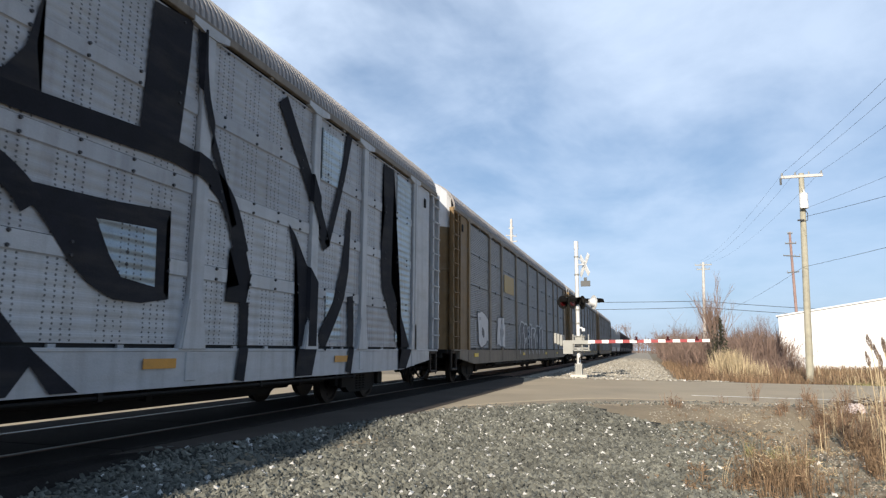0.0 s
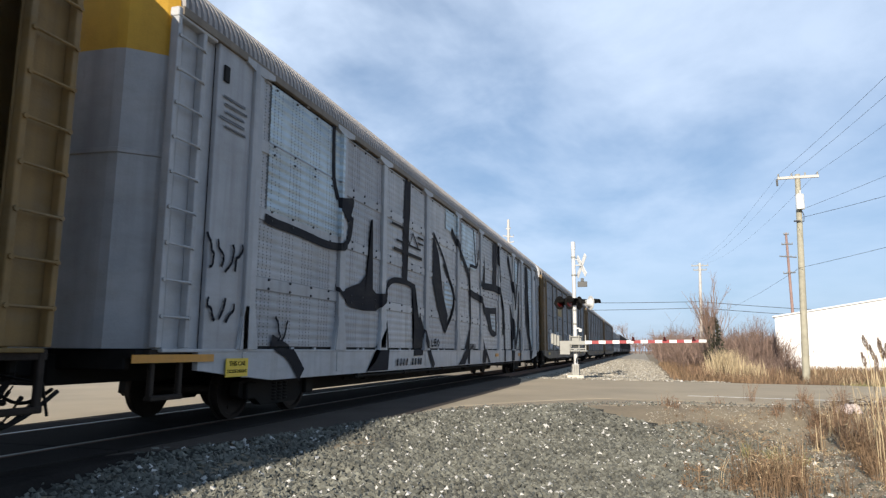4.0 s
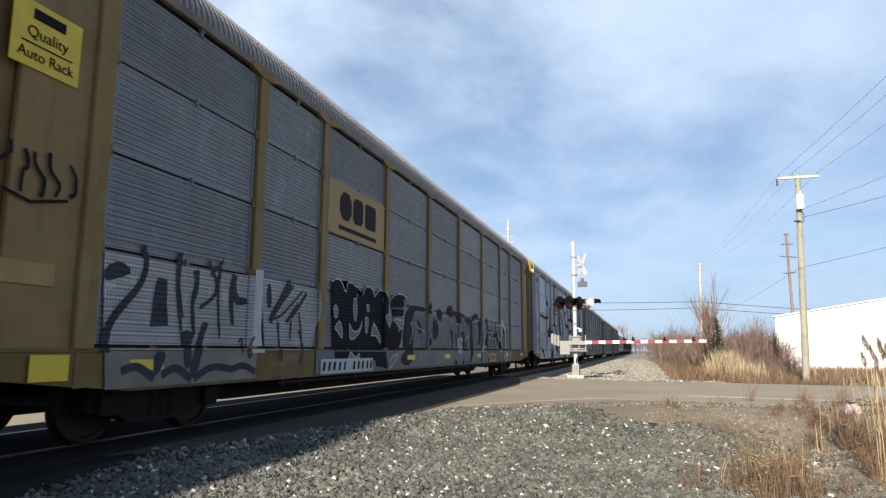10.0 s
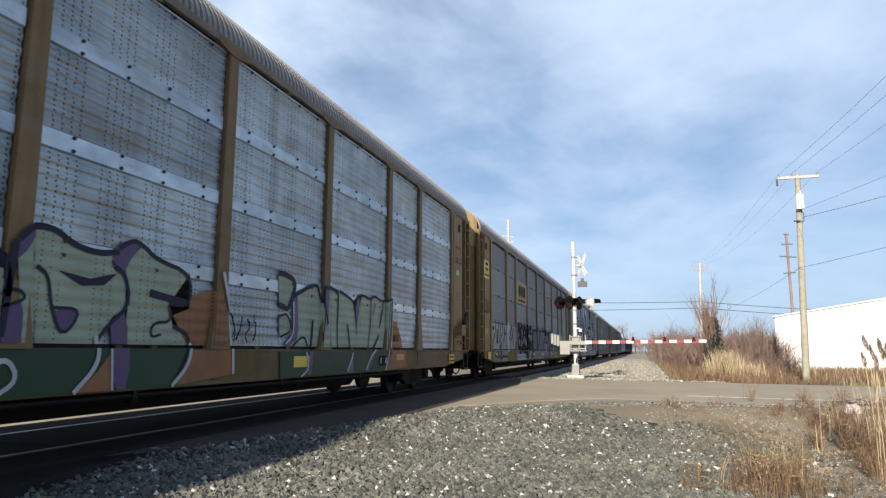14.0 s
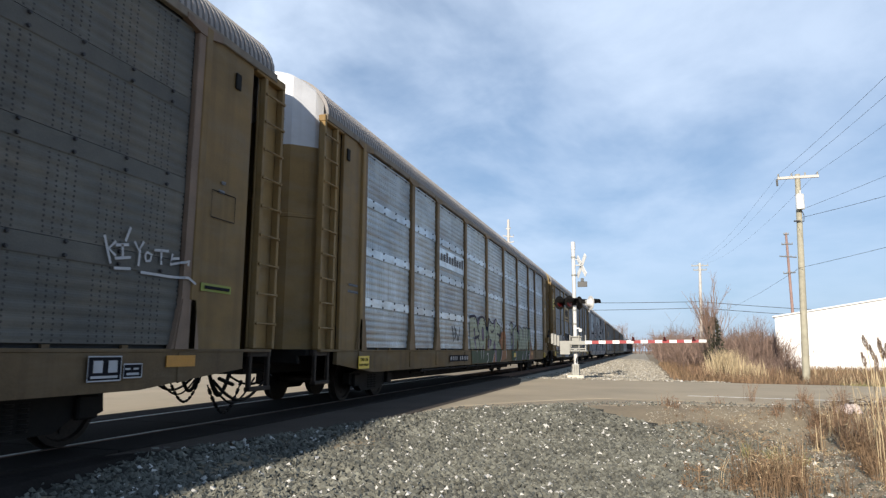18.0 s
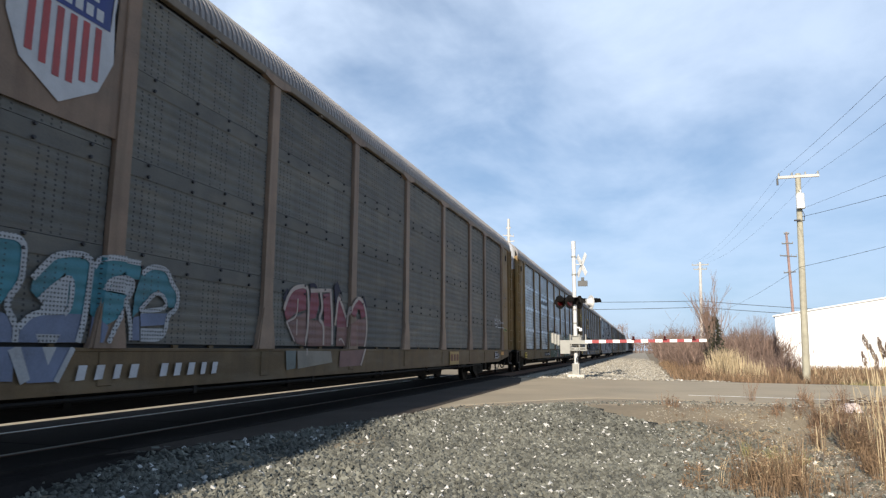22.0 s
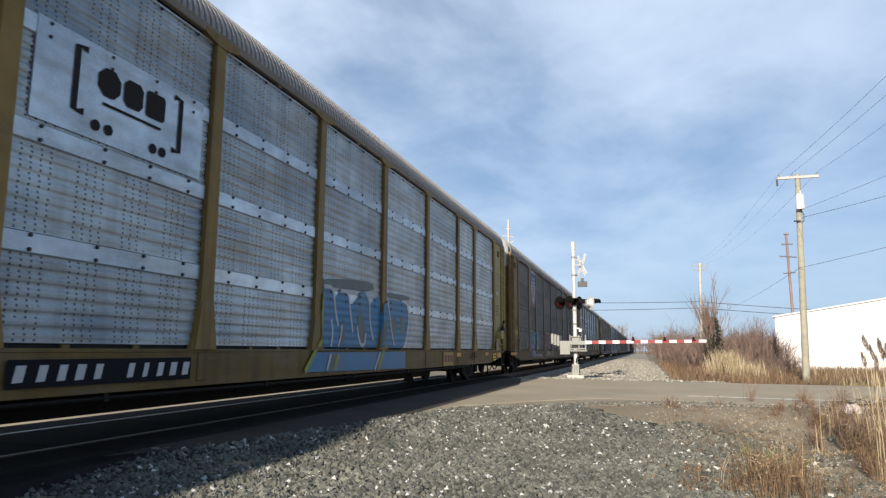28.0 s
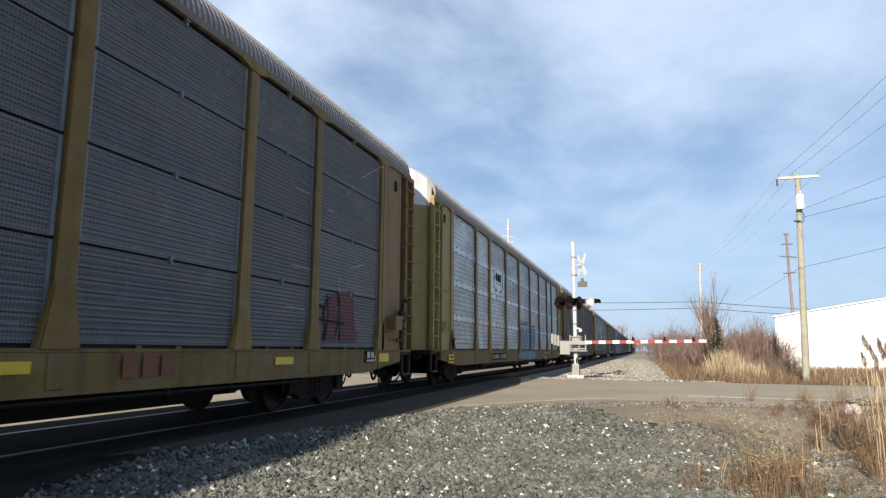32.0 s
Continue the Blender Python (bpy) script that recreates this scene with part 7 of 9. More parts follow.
paint(green_car, band(rounder([(7.86, 2.06), (7.85, 1.79), (7.87, 1.40), (7.82, 1.06)], False, 2), 0.06, 0.03), "paint_navy2", 0.01, "dark outlines")
paint(green_car, band(rounder([(7.82, 2.08), (7.50, 2.02), (7.20, 1.93)], False, 2), 0.06, 0.05), "paint_navy2", 0.01, "dark outlines")
paint(green_car, band(rounder([(7.17, 1.92), (7.07, 1.58), (7.00, 1.29)], False, 2), 0.035, 0.02), "paint_navy2", 0.01, "dark outlines")
paint(green_car, band(rounder([(7.04, 2.00), (6.85, 2.10), (6.36, 2.02), (6.22, 2.13), (5.72, 2.02), (5.31, 2.12)], False, 2), 0.06, 0.05), "paint_navy2", 0.01, "dark outlines")
paint(green_car, band(rounder([(6.36, 2.04), (6.35, 1.70), (6.43, 1.25), (6.48, 1.07)], False, 2), 0.04, 0.03), "paint_navy2", 0.01)
paint(green_car, band(rounder([(6.14, 1.98), (6.25, 1.71)], False, 2), 0.035, 0.02), "paint_navy2", 0.01)
paint(green_car, band(rounder([(5.72, 2.03), (5.77, 1.71), (5.91, 1.48)], False, 2), 0.04, 0.03), "paint_navy2", 0.01)
paint(green_car, band(rounder([(5.43, 2.02), (5.50, 1.52), (5.52, 1.08)], False, 2), 0.03, 0.03), "paint_navy2", 0.01)
paint(green_car, band(rounder([(7.45, 1.50), (7.36, 1.29), (7.32, 1.06)], False, 2), 0.05, 0.04), "paint_navy2", 0.01)
paint(green_car, band(rounder([(9.41, 1.09), (9.06, 1.28), (8.92, 1.06)], False, 2), 0.035, 0.03), "paint_navy2", 0.01)
paint(green_car, band(rounder([(8.79, 1.52), (8.80, 1.24), (8.85, 1.02)], False, 2), 0.05, 0.07), "paint_navy2", 0.01)
paint(green_car, band(rounder([(5.90, 1.34), (6.10, 1.16), (6.27, 1.01)], False, 2), 0.05, 0.08), "paint_navy2", 0.01)
paint(green_car, band(rounder([(5.27, 2.09), (5.29, 1.53), (5.35, 1.03), (5.59, 0.62)], False, 2), 0.06, 0.05), "paint_white", 0.012, "white outer lines")
paint(green_car, band(rounder([(7.22, 0.99), (7.31, 0.83), (7.46, 0.65)], False, 2), 0.04, 0.04), "paint_white", 0.012, "white outer lines")
paint(green_car, band(rounder([(9.02, 1.00), (8.94, 0.86), (8.96, 0.70), (9.17, 0.62)], False, 2), 0.04, 0.03), "paint_white", 0.012, "white outer lines")
paint(green_car, band(rounder([(6.09, 1.06), (6.40, 0.88), (6.61, 0.65)], False, 2), 0.04, 0.04), "paint_white", 0.012, "white outer lines")
paint(green_car, band(rounder([(9.44, 1.78), (9.40, 1.43), (9.42, 1.25), (9.63, 1.12)], False, 2), 0.04, 0.03), "paint_white", 0.012, "white outer lines")
paint(green_car, scribble(17.85, 18.75, 1.3, 1.7, 47, 0.07, 4) + scribble(10.45, 11.1, 1.15, 1.5, 48, 0.035, 4), "paint_black", 0.012)
words(green_car, "2017", 4.98, 1.28, 0.2, "paint_black", HALF + 0.022, "black handwritten year")
plate(green_car, 18.7, 3.55, 2.62, 0.5, "galv_band", HALF + 0.0, 0.01, "smooth pale emblem panel", "emblem_panel")
paint(green_car, [rect_cz(17.5 + i * 0.27, 17.68 + i * 0.27, 3.46, 3.66 if i % 3 else 3.74) for i in range(9)], "paint_grey", 0.012, "dark emblem bars", "emblem")
number_bars(green_car, 17.0, 19.0, 0.72, 0.9, "paint_black", "paint_white", 10, 3, 0.01)
number_bars(green_car, 5.55, 5.95, 0.72, 0.92, "paint_black", "paint_white", 3, 4, 0.012)
small_print(green_car, 25.2, 25.8, 2.05, 2.3, 2, "paint_grey", 0.012)
warning_plate(green_car, 24.95)
number_bars(green_car, -0.55, 0.05, 3.5, 3.85, None, "paint_grey", 5, 5)

# dull green-grey car: shield, red and blue letters
paint(up_car, [[(16.69, 1.71), (16.54, 1.90), (16.33, 1.98), (16.04, 2.01), (16.00, 1.66), (16.32, 1.60), (16.59, 1.46), (16.66, 1.53)], [(15.87, 1.95), (15.62, 1.97), (15.56, 1.78), (15.67, 1.55), (15.90, 1.50), (15.89, 1.77)], [(15.43, 1.96), (15.16, 2.01), (15.09, 1.56), (15.10, 1.41), (15.35, 1.43)], [(14.88, 1.89), (14.78, 2.00), (14.54, 1.68), (14.45, 1.44), (14.86, 1.42)], [(14.44, 1.69), (14.24, 1.92), (13.98, 2.01), (13.73, 1.98), (13.58, 1.67), (13.80, 1.61), (13.89, 1.78), (14.07, 1.81), (14.21, 1.62)]], "paint_maroon", 0.002, "maroon sprayed forms")
paint(up_car, [[(16.59, 1.45), (16.00, 1.63), (15.96, 1.08), (16.27, 1.12)], [(15.90, 1.50), (15.09, 1.52), (15.07, 1.09), (15.92, 1.08)], [(14.86, 1.42), (14.45, 1.44), (14.42, 1.09), (14.88, 1.09)], [(14.42, 1.48), (14.08, 1.59), (13.58, 1.62), (13.57, 1.10), (14.39, 1.09)]], "paint_dusty", 0.001, "faded pink lower parts")
paint(up_car, [[(14.76, 1.00), (13.67, 1.03), (13.86, 0.73), (14.79, 0.72)]], "paint_dusty", 0)
paint(up_car, [[(16.64, 1.01), (16.33, 1.01), (16.33, 0.74), (16.60, 0.72)]], "paint_haze", 0)
paint(up_car, [[(16.29, 1.01), (15.13, 1.00), (15.06, 0.81), (15.96, 0.75), (16.26, 0.73)]], "paint_fog2", 0)
for pts in ([(16.71, 1.62), (16.57, 1.88), (16.37, 2.00), (16.00, 2.05), (15.94, 1.84), (15.93, 1.40), (16.00, 1.13)], [(15.89, 1.98), (15.58, 2.01), (15.14, 2.05)], [(15.53, 1.98), (15.43, 1.72), (15.58, 1.52), (15.38, 1.46), (15.37, 1.10)], [(15.16, 2.03), (15.06, 1.52), (15.04, 1.11)], [(14.94, 1.45), (14.87, 1.85), (14.83, 1.99), (14.50, 1.60)], [(14.45, 1.44), (14.42, 1.77), (14.12, 2.00), (13.76, 1.99), (13.55, 1.67), (13.54, 1.21), (13.86, 0.73)],):
    paint(up_car, band(rounder(pts, False, 2), 0.07, 0.06), "paint_pink", 0.008, "pale pink outlines")
for pts in ([(16.29, 1.82), (16.30, 1.53), (16.59, 1.45)], [(16.62, 1.45), (16.35, 1.15)], [(16.30, 1.50), (16.29, 1.25)], [(14.08, 1.63), (13.99, 1.42), (14.04, 1.20)], [(14.78, 1.19), (14.67, 1.23), (14.54, 1.11)], [(16.00, 1.13), (15.99, 0.93)],):
    paint(up_car, band(rounder(pts, False, 2), 0.035, 0.03), "paint_pink", 0.008)
paint(up_car, [[(14.95, 1.76), (15.02, 2.15), (14.89, 2.23), (14.65, 1.96), (14.81, 2.06)]], "paint_navy2", 0.005)
for pts in ([(15.92, 2.06), (15.73, 2.09), (15.68, 2.03)], [(13.73, 2.04), (13.59, 1.85)], [(16.72, 1.77), (16.61, 1.94)],):
    paint(up_car, band(rounder(pts, False, 2), 0.07, 0.06), "paint_navy2", 0.005)
paint(up_car, [[(21.51, 1.99), (21.16, 1.99), (21.15, 1.60), (21.22, 1.54), (21.34, 1.39), (21.47, 1.48), (21.63, 1.35), (21.81, 1.54), (21.68, 1.82)], [(21.04, 1.64), (20.83, 1.90), (20.41, 1.94), (20.41, 1.67), (20.43, 1.36), (20.64, 1.35), (20.61, 1.73), (20.70, 1.74), (20.96, 1.46), (21.05, 1.54)], [(20.39, 1.81), (20.32, 1.94), (19.83, 1.95), (19.72, 1.92), (19.74, 1.77), (20.12, 1.75), (20.23, 1.72), (20.27, 1.60), (19.84, 1.57), (20.04, 1.35), (20.21, 1.26), (20.37, 1.37)], [(19.71, 1.84), (19.57, 1.93), (19.33, 1.92), (19.26, 1.79), (19.13, 1.68), (19.13, 1.50), (19.25, 1.50), (19.43, 1.69), (19.69, 1.45), (19.80, 1.36), (19.79, 1.61)]], "paint_teal", 0.002, "teal sprayed letters")
paint(up_car, [[(21.80, 1.45), (21.46, 1.36), (21.20, 1.31), (21.16, 1.08), (21.76, 1.09)], [(21.11, 1.28), (21.00, 1.35), (20.44, 1.36), (20.48, 1.09), (21.13, 1.08)], [(19.69, 1.41), (19.26, 1.43), (19.29, 1.30), (19.67, 1.27)], [(19.79, 1.36), (19.70, 1.38), (19.67, 1.12), (19.79, 1.12)], [(20.34, 1.35), (20.18, 1.25), (20.23, 1.09), (20.36, 1.09)]], "paint_dusk", 0.003, "greyish blue lower parts")
paint(up_car, [[(21.59, 1.05), (21.18, 1.05), (21.17, 0.75), (21.56, 0.77)], [(21.13, 1.05), (20.57, 1.04), (20.73, 0.73), (21.03, 0.73)]], "paint_dusk", 0.003)
paint(up_car, [[(20.15, 1.72), (19.81, 1.75), (19.85, 1.59), (20.23, 1.61)], [(20.80, 1.61), (20.65, 1.69), (20.65, 1.44), (20.69, 1.37), (20.94, 1.37), (20.93, 1.42)], [(19.67, 1.25), (19.32, 1.26), (19.36, 1.14), (19.66, 1.14)], [(20.96, 1.16), (20.70, 1.16), (20.83, 0.88)]], "paint_pale", 0.006, "pale sprayed gaps")
paint(up_car, band(rounder([(21.70, 1.97), (21.41, 1.99), (21.16, 1.99), (21.15, 1.75), (21.16, 1.60), (21.30, 1.41), (21.16, 1.23), (21.16, 1.08)], False, 2), 0.06, 0.06), "paint_pale", 0.009, "pale outlines")
paint(up_car, band(rounder([(21.05, 1.65), (20.94, 1.78), (20.81, 1.91), (20.39, 1.95), (20.41, 1.68), (20.43, 1.34), (20.49, 1.09)], False, 2), 0.06, 0.07), "paint_pale", 0.009, "pale outlines")
paint(up_car, band(rounder([(20.96, 1.46), (20.80, 1.62), (20.61, 1.73), (20.61, 1.41), (20.68, 1.35)], False, 2), 0.06, 0.05), "paint_pale", 0.009, "pale outlines")
paint(up_car, band(rounder([(21.14, 1.21), (21.01, 1.35), (20.69, 1.37)], False, 2), 0.06, 0.05), "paint_pale", 0.009, "pale outlines")
paint(up_car, band(rounder([(20.37, 1.83), (20.28, 1.96), (19.74, 1.95)], False, 2), 0.06, 0.06), "paint_pale", 0.009, "pale outlines")
paint(up_car, band(rounder([(20.26, 1.61), (20.20, 1.74), (19.74, 1.78), (20.04, 1.35), (20.17, 1.09)], False, 2), 0.06, 0.06), "paint_pale", 0.009, "pale outlines")
paint(up_car, band(rounder([(19.91, 1.53), (19.83, 1.31), (19.81, 1.12)], False, 2), 0.06, 0.05), "paint_pale", 0.009, "pale outlines")
paint(up_car, band(rounder([(19.71, 1.84), (19.57, 1.94), (19.31, 1.93), (19.24, 1.79), (19.09, 1.67), (19.12, 1.48), (19.26, 1.42), (19.28, 1.21), (19.40, 1.13), (19.66, 1.14)], False, 2), 0.06, 0.06), "paint_pale", 0.009)
paint(up_car, band(rounder([(19.71, 1.44), (19.44, 1.70), (19.23, 1.49), (19.69, 1.43)], False, 2), 0.05, 0.05), "paint_pale", 0.009)
paint(up_car, band(rounder([(21.19, 1.04), (21.05, 0.74)], False, 2), 0.12, 0.1), "paint_pale", 0.009)
paint(up_car, band(rounder([(20.57, 1.04), (20.73, 0.73)], False, 2), 0.06, 0.06), "paint_pale", 0.009)
paint(up_car, scribble(22.4, 22.95, 1.2, 1.7, 64, 0.03, 4) , "paint_white", 0.01)
paint(up_car, band([(1.83, 2.18), (1.78, 2.05), (1.72, 1.90)], 0.03) + band([(1.67, 2.14), (1.76, 2.05), (1.66, 1.99)], 0.03) + band([(1.67, 2.10), (1.49, 2.13)], 0.03) + band([(1.58, 2.12), (1.56, 1.99)], 0.03) + band([(1.67, 1.96), (1.45, 2.00)], 0.03) + band([(1.48, 2.32), (1.54, 2.16)], 0.03) + band([(1.41, 2.18), (1.34, 2.09), (1.27, 2.20)], 0.03) + band([(1.32, 2.10), (1.33, 1.92)], 0.03), "paint_white", 0.012)
paint(up_car, band([(1.24, 2.05), (1.21, 2.09), (1.14, 2.07), (1.16, 2.00), (1.22, 1.99), (1.24, 2.05)], 0.03) + band([(1.10, 2.13), (0.87, 2.15)], 0.03) + band([(0.99, 2.14), (0.98, 1.98)], 0.03) + band([(0.80, 2.13), (0.83, 2.00), (0.59, 2.06)], 0.03) + band([(0.81, 2.07), (0.68, 2.09)], 0.03) + band([(1.67, 1.86), (1.44, 1.88)], 0.03) + band([(1.29, 1.86), (1.02, 1.86), (0.84, 1.86), (0.57, 1.87), (0.43, 1.81)], 0.03) + band([(0.58, 2.08), (0.59, 2.01)], 0.03), "paint_white", 0.012)
paint(up_car, scribble(25.2, 26.0, 2.05, 2.4, 66, 0.04, 4) + scribble(25.1, 26.0, 1.25, 1.45, 67, 0.04, 4), "paint_black", 0.018)
plate(up_car, 20.98, 4.12, 1.86, 1.86, "pink_tan", HALF + 0.0, 0.02, "tan emblem panel", "emblem_panel")


def shield_outline(s):
    pts = [(0, 0.78), (0.32, 0.66), (0.6, 0.72), (0.55, 0.3), (0.58, -0.2), (0.42, -0.55), (0, -0.8)]
    full = pts + [(-x, z) for x, z in pts[-2:0:-1]]
    return [(20.98 + x * s, 4.17 + z * s) for x, z in full]


paint(up_car, [shield_outline(1.06)], "paint_white", 0.026, "white edged shield emblem", "shield")
paint(up_car, [[(20.98 + x, 4.17 + z) for x, z in ((0, 0.75), (0.31, 0.63), (0.57, 0.69), (0.53, 0.3), (0.535, 0.1), (-0.535, 0.1), (-0.53, 0.3), (-0.57, 0.69), (-0.31, 0.63))]],
      "paint_navy", 0.03, "blue head of the shield", "shield_head")
paint(up_car, [rect_cz(20.55 + i * 0.152, 20.63 + i * 0.152, 3.52 + 0.16 * abs(i - 2.5) / 2.5, 4.24) for i in range(6)], "paint_red", 0.03, "red stripes", "shield_stripe")
paint(up_car, [rect_cz(20.62 + i * 0.15, 20.72 + i * 0.15, 4.5, 4.62) for i in range(5)] + [rect_cz(20.55 + i * 0.13, 20.64 + i * 0.13, 4.32, 4.44) for i in range(7)], "paint_white", 0.034, name="emblem")
number_bars(up_car, 18.28, 20.59, 0.68, 0.92, None, "paint_white", 10, 6, 0.008)
plate(up_car, 25.57, 1.81, 0.62, 0.2, "plate_ochre", HALF + 0.016, 0.01, "small dull ochre plate", "yellow_plate")
plate(green_car, 9.1, 0.85, 0.6, 0.17, "plate_yellow", HALF + 0.036, label="yellow reflector strip", name="reflector")
plate(green_car, 4.7, 0.88, 0.46, 0.13, "plate_orange", HALF + 0.036, label="orange reflector strip", name="reflector")
plate(up_car, 26.3, 0.9, 1.3, 0.12, "plate_orange", HALF + 0.036, name="reflector")
plate(up_car, 7.3, 0.8, 0.95, 0.36, "plate_ochre", HALF + 0.04, 0.008, "ochre panel with red marks", "mark_panel")
paint(up_car, [rect_cz(6.9, 7.12, 0.72, 0.9), rect_cz(7.2, 7.4, 0.72, 0.9), rect_cz(7.48, 7.7, 0.72, 0.9)], "paint_rust", 0.014, name="emblem")
for c0, c1, z0, z1 in ((1.5, 1.93, 0.72, 0.96), (1.2, 1.46, 0.74, 0.88)):
    paint(up_car, [rect_cz(c0, c1, z0, z1)], "paint_black", 0.008, "black data plate", "data_plate")
    paint(up_car, band(rect_cz(c0, c1, z0, z1) + [(c0, z0)], 0.015), "paint_white", 0.012, name="plate_edge")
    paint(up_car, [rect_cz(c0 + 0.05 + (c1 - c0) * 0.45 * i, c0 + 0.05 + (c1 - c0) * (0.45 * i + 0.28), z0 + 0.08, z1 - 0.04) for i in range(2)] + [rect_cz(c0 + 0.04, c1 - 0.04, z0 + 0.025, z0 + 0.05)], "paint_white", 0.012, name="stencil_mark")
plate(up_car, 0.56, 0.9, 0.5, 0.13, "plate_orange", HALF + 0.036, label="orange reflector strip", name="reflector")
plate(up_car, -0.05, 1.8, 0.62, 0.1, "paint_lime", HALF + 0.016, 0.008, "pale yellow-green label strip", "label_plate")
paint(up_car, [rect_cz(-0.32, 0.2, 1.78, 1.82)], "paint_black", 0.02, name="stencil_mark")
paint(up_car, band([(-0.35, 3.05), (0.15, 3.05), (0.15, 2.7), (-0.35, 2.7), (-0.35, 3.05)], 0.014), "paint_black", 0.012, name="stencil_mark")
small_print(up_car, -0.2, 0.15, 3.0, 3.25, 2, "paint_grey", 0.012)

# bright galvanised car: bracketed emblem, blue letters
plate(silver_car, 18.66, 3.6, 2.4, 0.98, "galv_band", HALF + 0.001, 0.008, "smooth weathered emblem panel", "emblem_panel")
paint(silver_car, [*band([(19.28, 3.98), (19.4, 3.98), (19.4, 3.34), (19.28, 3.34)], 0.07), *band([(18.0, 3.98), (17.88, 3.98), (17.88, 3.34), (18.0, 3.34)], 0.07),
                   soft_block(18.98, 3.75, 0.3, 0.3), soft_block(18.64, 3.75, 0.28, 0.3, 0.2), soft_block(18.3, 3.75, 0.3, 0.3, 0.1), rect_cz(18.2, 19.05, 3.5, 3.53)], "paint_emblem", 0.012, "dark bracketed emblem", "emblem")
paint(silver_car, [[(c + 0.06 * math.cos(i * 0.785), 3.26 + 0.06 * math.sin(i * 0.785)) for i in range(8)] for c in (19.12, 18.95, 18.3, 18.15)], "paint_emblem", 0.012, name="emblem")
paint(silver_car, [rounder([(14.11, 2.23), (12.98, 2.34), (11.89, 2.39), (11.76, 2.21), (12.96, 2.15), (14.02, 2.11)]), rounder([(11.33, 2.24), (9.64, 2.29), (9.71, 2.15), (10.94, 2.15)])], "paint_haze", -0.002, "dark green spray haze")
paint(silver_car, [[(14.02, 2.11), (13.67, 2.13), (13.61, 1.92), (13.53, 1.66), (13.40, 1.46), (13.39, 2.08), (13.01, 2.10), (12.94, 1.76), (12.79, 1.40), (12.70, 1.66), (12.59, 1.99), (12.42, 2.15), (12.22, 2.16), (12.02, 2.03), (11.99, 1.59), (11.83, 1.28), (11.84, 2.06), (11.55, 2.13), (11.43, 1.73), (11.40, 1.06), (14.17, 1.03), (14.11, 1.59)], [(11.41, 1.96), (11.07, 2.10), (10.92, 1.85), (10.75, 1.74), (10.90, 2.10), (10.67, 2.13), (10.58, 1.87), (10.17, 2.13), (9.86, 2.13), (9.66, 1.79), (9.83, 1.29), (10.08, 1.06), (11.37, 1.06)]], "paint_blue", 0.002, "bright blue sprayed letters")
paint(silver_car, [[(14.30, 0.99), (9.97, 1.00), (9.95, 0.63), (14.58, 0.68)]], "paint_blue", 0.0)
paint(silver_car, [[(12.60, 1.69), (12.42, 1.75), (12.24, 1.52), (12.17, 1.25), (12.30, 1.11), (12.46, 1.16), (12.58, 1.35)], [(11.40, 1.66), (11.14, 1.60), (11.22, 1.27), (11.40, 1.12)], [(10.85, 1.69), (10.58, 1.74), (10.43, 1.59), (10.63, 1.30), (10.80, 1.39)], [(10.29, 1.75), (10.00, 1.80), (9.95, 1.42), (10.21, 1.38)]], "paint_haze", 0.006)
paint(silver_car, [[(13.74, 0.95), (13.41, 0.97), (13.53, 0.68), (13.85, 0.69)], [(11.46, 0.99), (11.15, 1.13), (11.50, 0.63), (11.77, 0.64)], [(13.30, 1.38), (13.20, 1.64), (13.10, 1.23), (13.24, 1.11)]], "paint_haze", 0.006)
paint(silver_car, band(rounder([(14.02, 2.11), (13.67, 2.13), (13.59, 1.87), (13.53, 1.66), (13.42, 1.46)], False, 2), 0.07, 0.06), "paint_white", 0.009, "thin white outlines")
paint(silver_car, band(rounder([(13.37, 2.09), (13.01, 2.10), (12.94, 1.76), (12.79, 1.36)], False, 2), 0.07, 0.06), "paint_white", 0.009, "thin white outlines")
paint(silver_car, band(rounder([(13.70, 1.56), (13.62, 1.32), (13.69, 1.09)], False, 2), 0.06, 0.06), "paint_white", 0.009, "thin white outlines")
paint(silver_car, band(rounder([(13.26, 1.48), (13.29, 1.28), (13.40, 1.09)], False, 2), 0.06, 0.05), "paint_white", 0.009, "thin white outlines")
paint(silver_car, band(rounder([(12.22, 2.15), (12.02, 2.01), (11.99, 1.56), (11.80, 1.23)], False, 2), 0.06, 0.06), "paint_white", 0.009, "thin white outlines")
paint(silver_car, band(rounder([(12.61, 1.48), (12.46, 1.14), (12.24, 1.11), (12.18, 1.36)], False, 2), 0.07, 0.06), "paint_white", 0.009, "thin white outlines")
paint(silver_car, band(rounder([(11.07, 2.10), (10.92, 1.80), (10.77, 1.39), (10.62, 1.13)], False, 2), 0.06, 0.05), "paint_white", 0.009, "thin white outlines")
paint(silver_car, band(rounder([(10.17, 2.13), (9.86, 2.13), (9.66, 1.79), (9.83, 1.32), (10.04, 1.06)], False, 2), 0.07, 0.06), "paint_white", 0.009, "thin white outlines")
paint(silver_car, band(rounder([(13.74, 0.97), (13.87, 0.69)], False, 2), 0.07, 0.07), "paint_white", 0.009, "thin white outlines")
paint(silver_car, band(rounder([(11.49, 0.99), (11.77, 0.64)], False, 2), 0.07, 0.07), "paint_white", 0.009, "thin white outlines")
paint(silver_car, band(rounder([(14.10, 1.22), (14.36, 0.96), (14.64, 0.69)], False, 2), 0.09, 0.09), "paint_lime", 0.007)
paint(silver_car, band(rounder([(13.43, 0.97), (13.57, 0.68)], False, 2), 0.09, 0.08), "paint_lime", 0.007)
paint(silver_car, band(rounder([(11.21, 1.13), (11.39, 0.89), (11.56, 0.64)], False, 2), 0.09, 0.08), "paint_lime", 0.007)
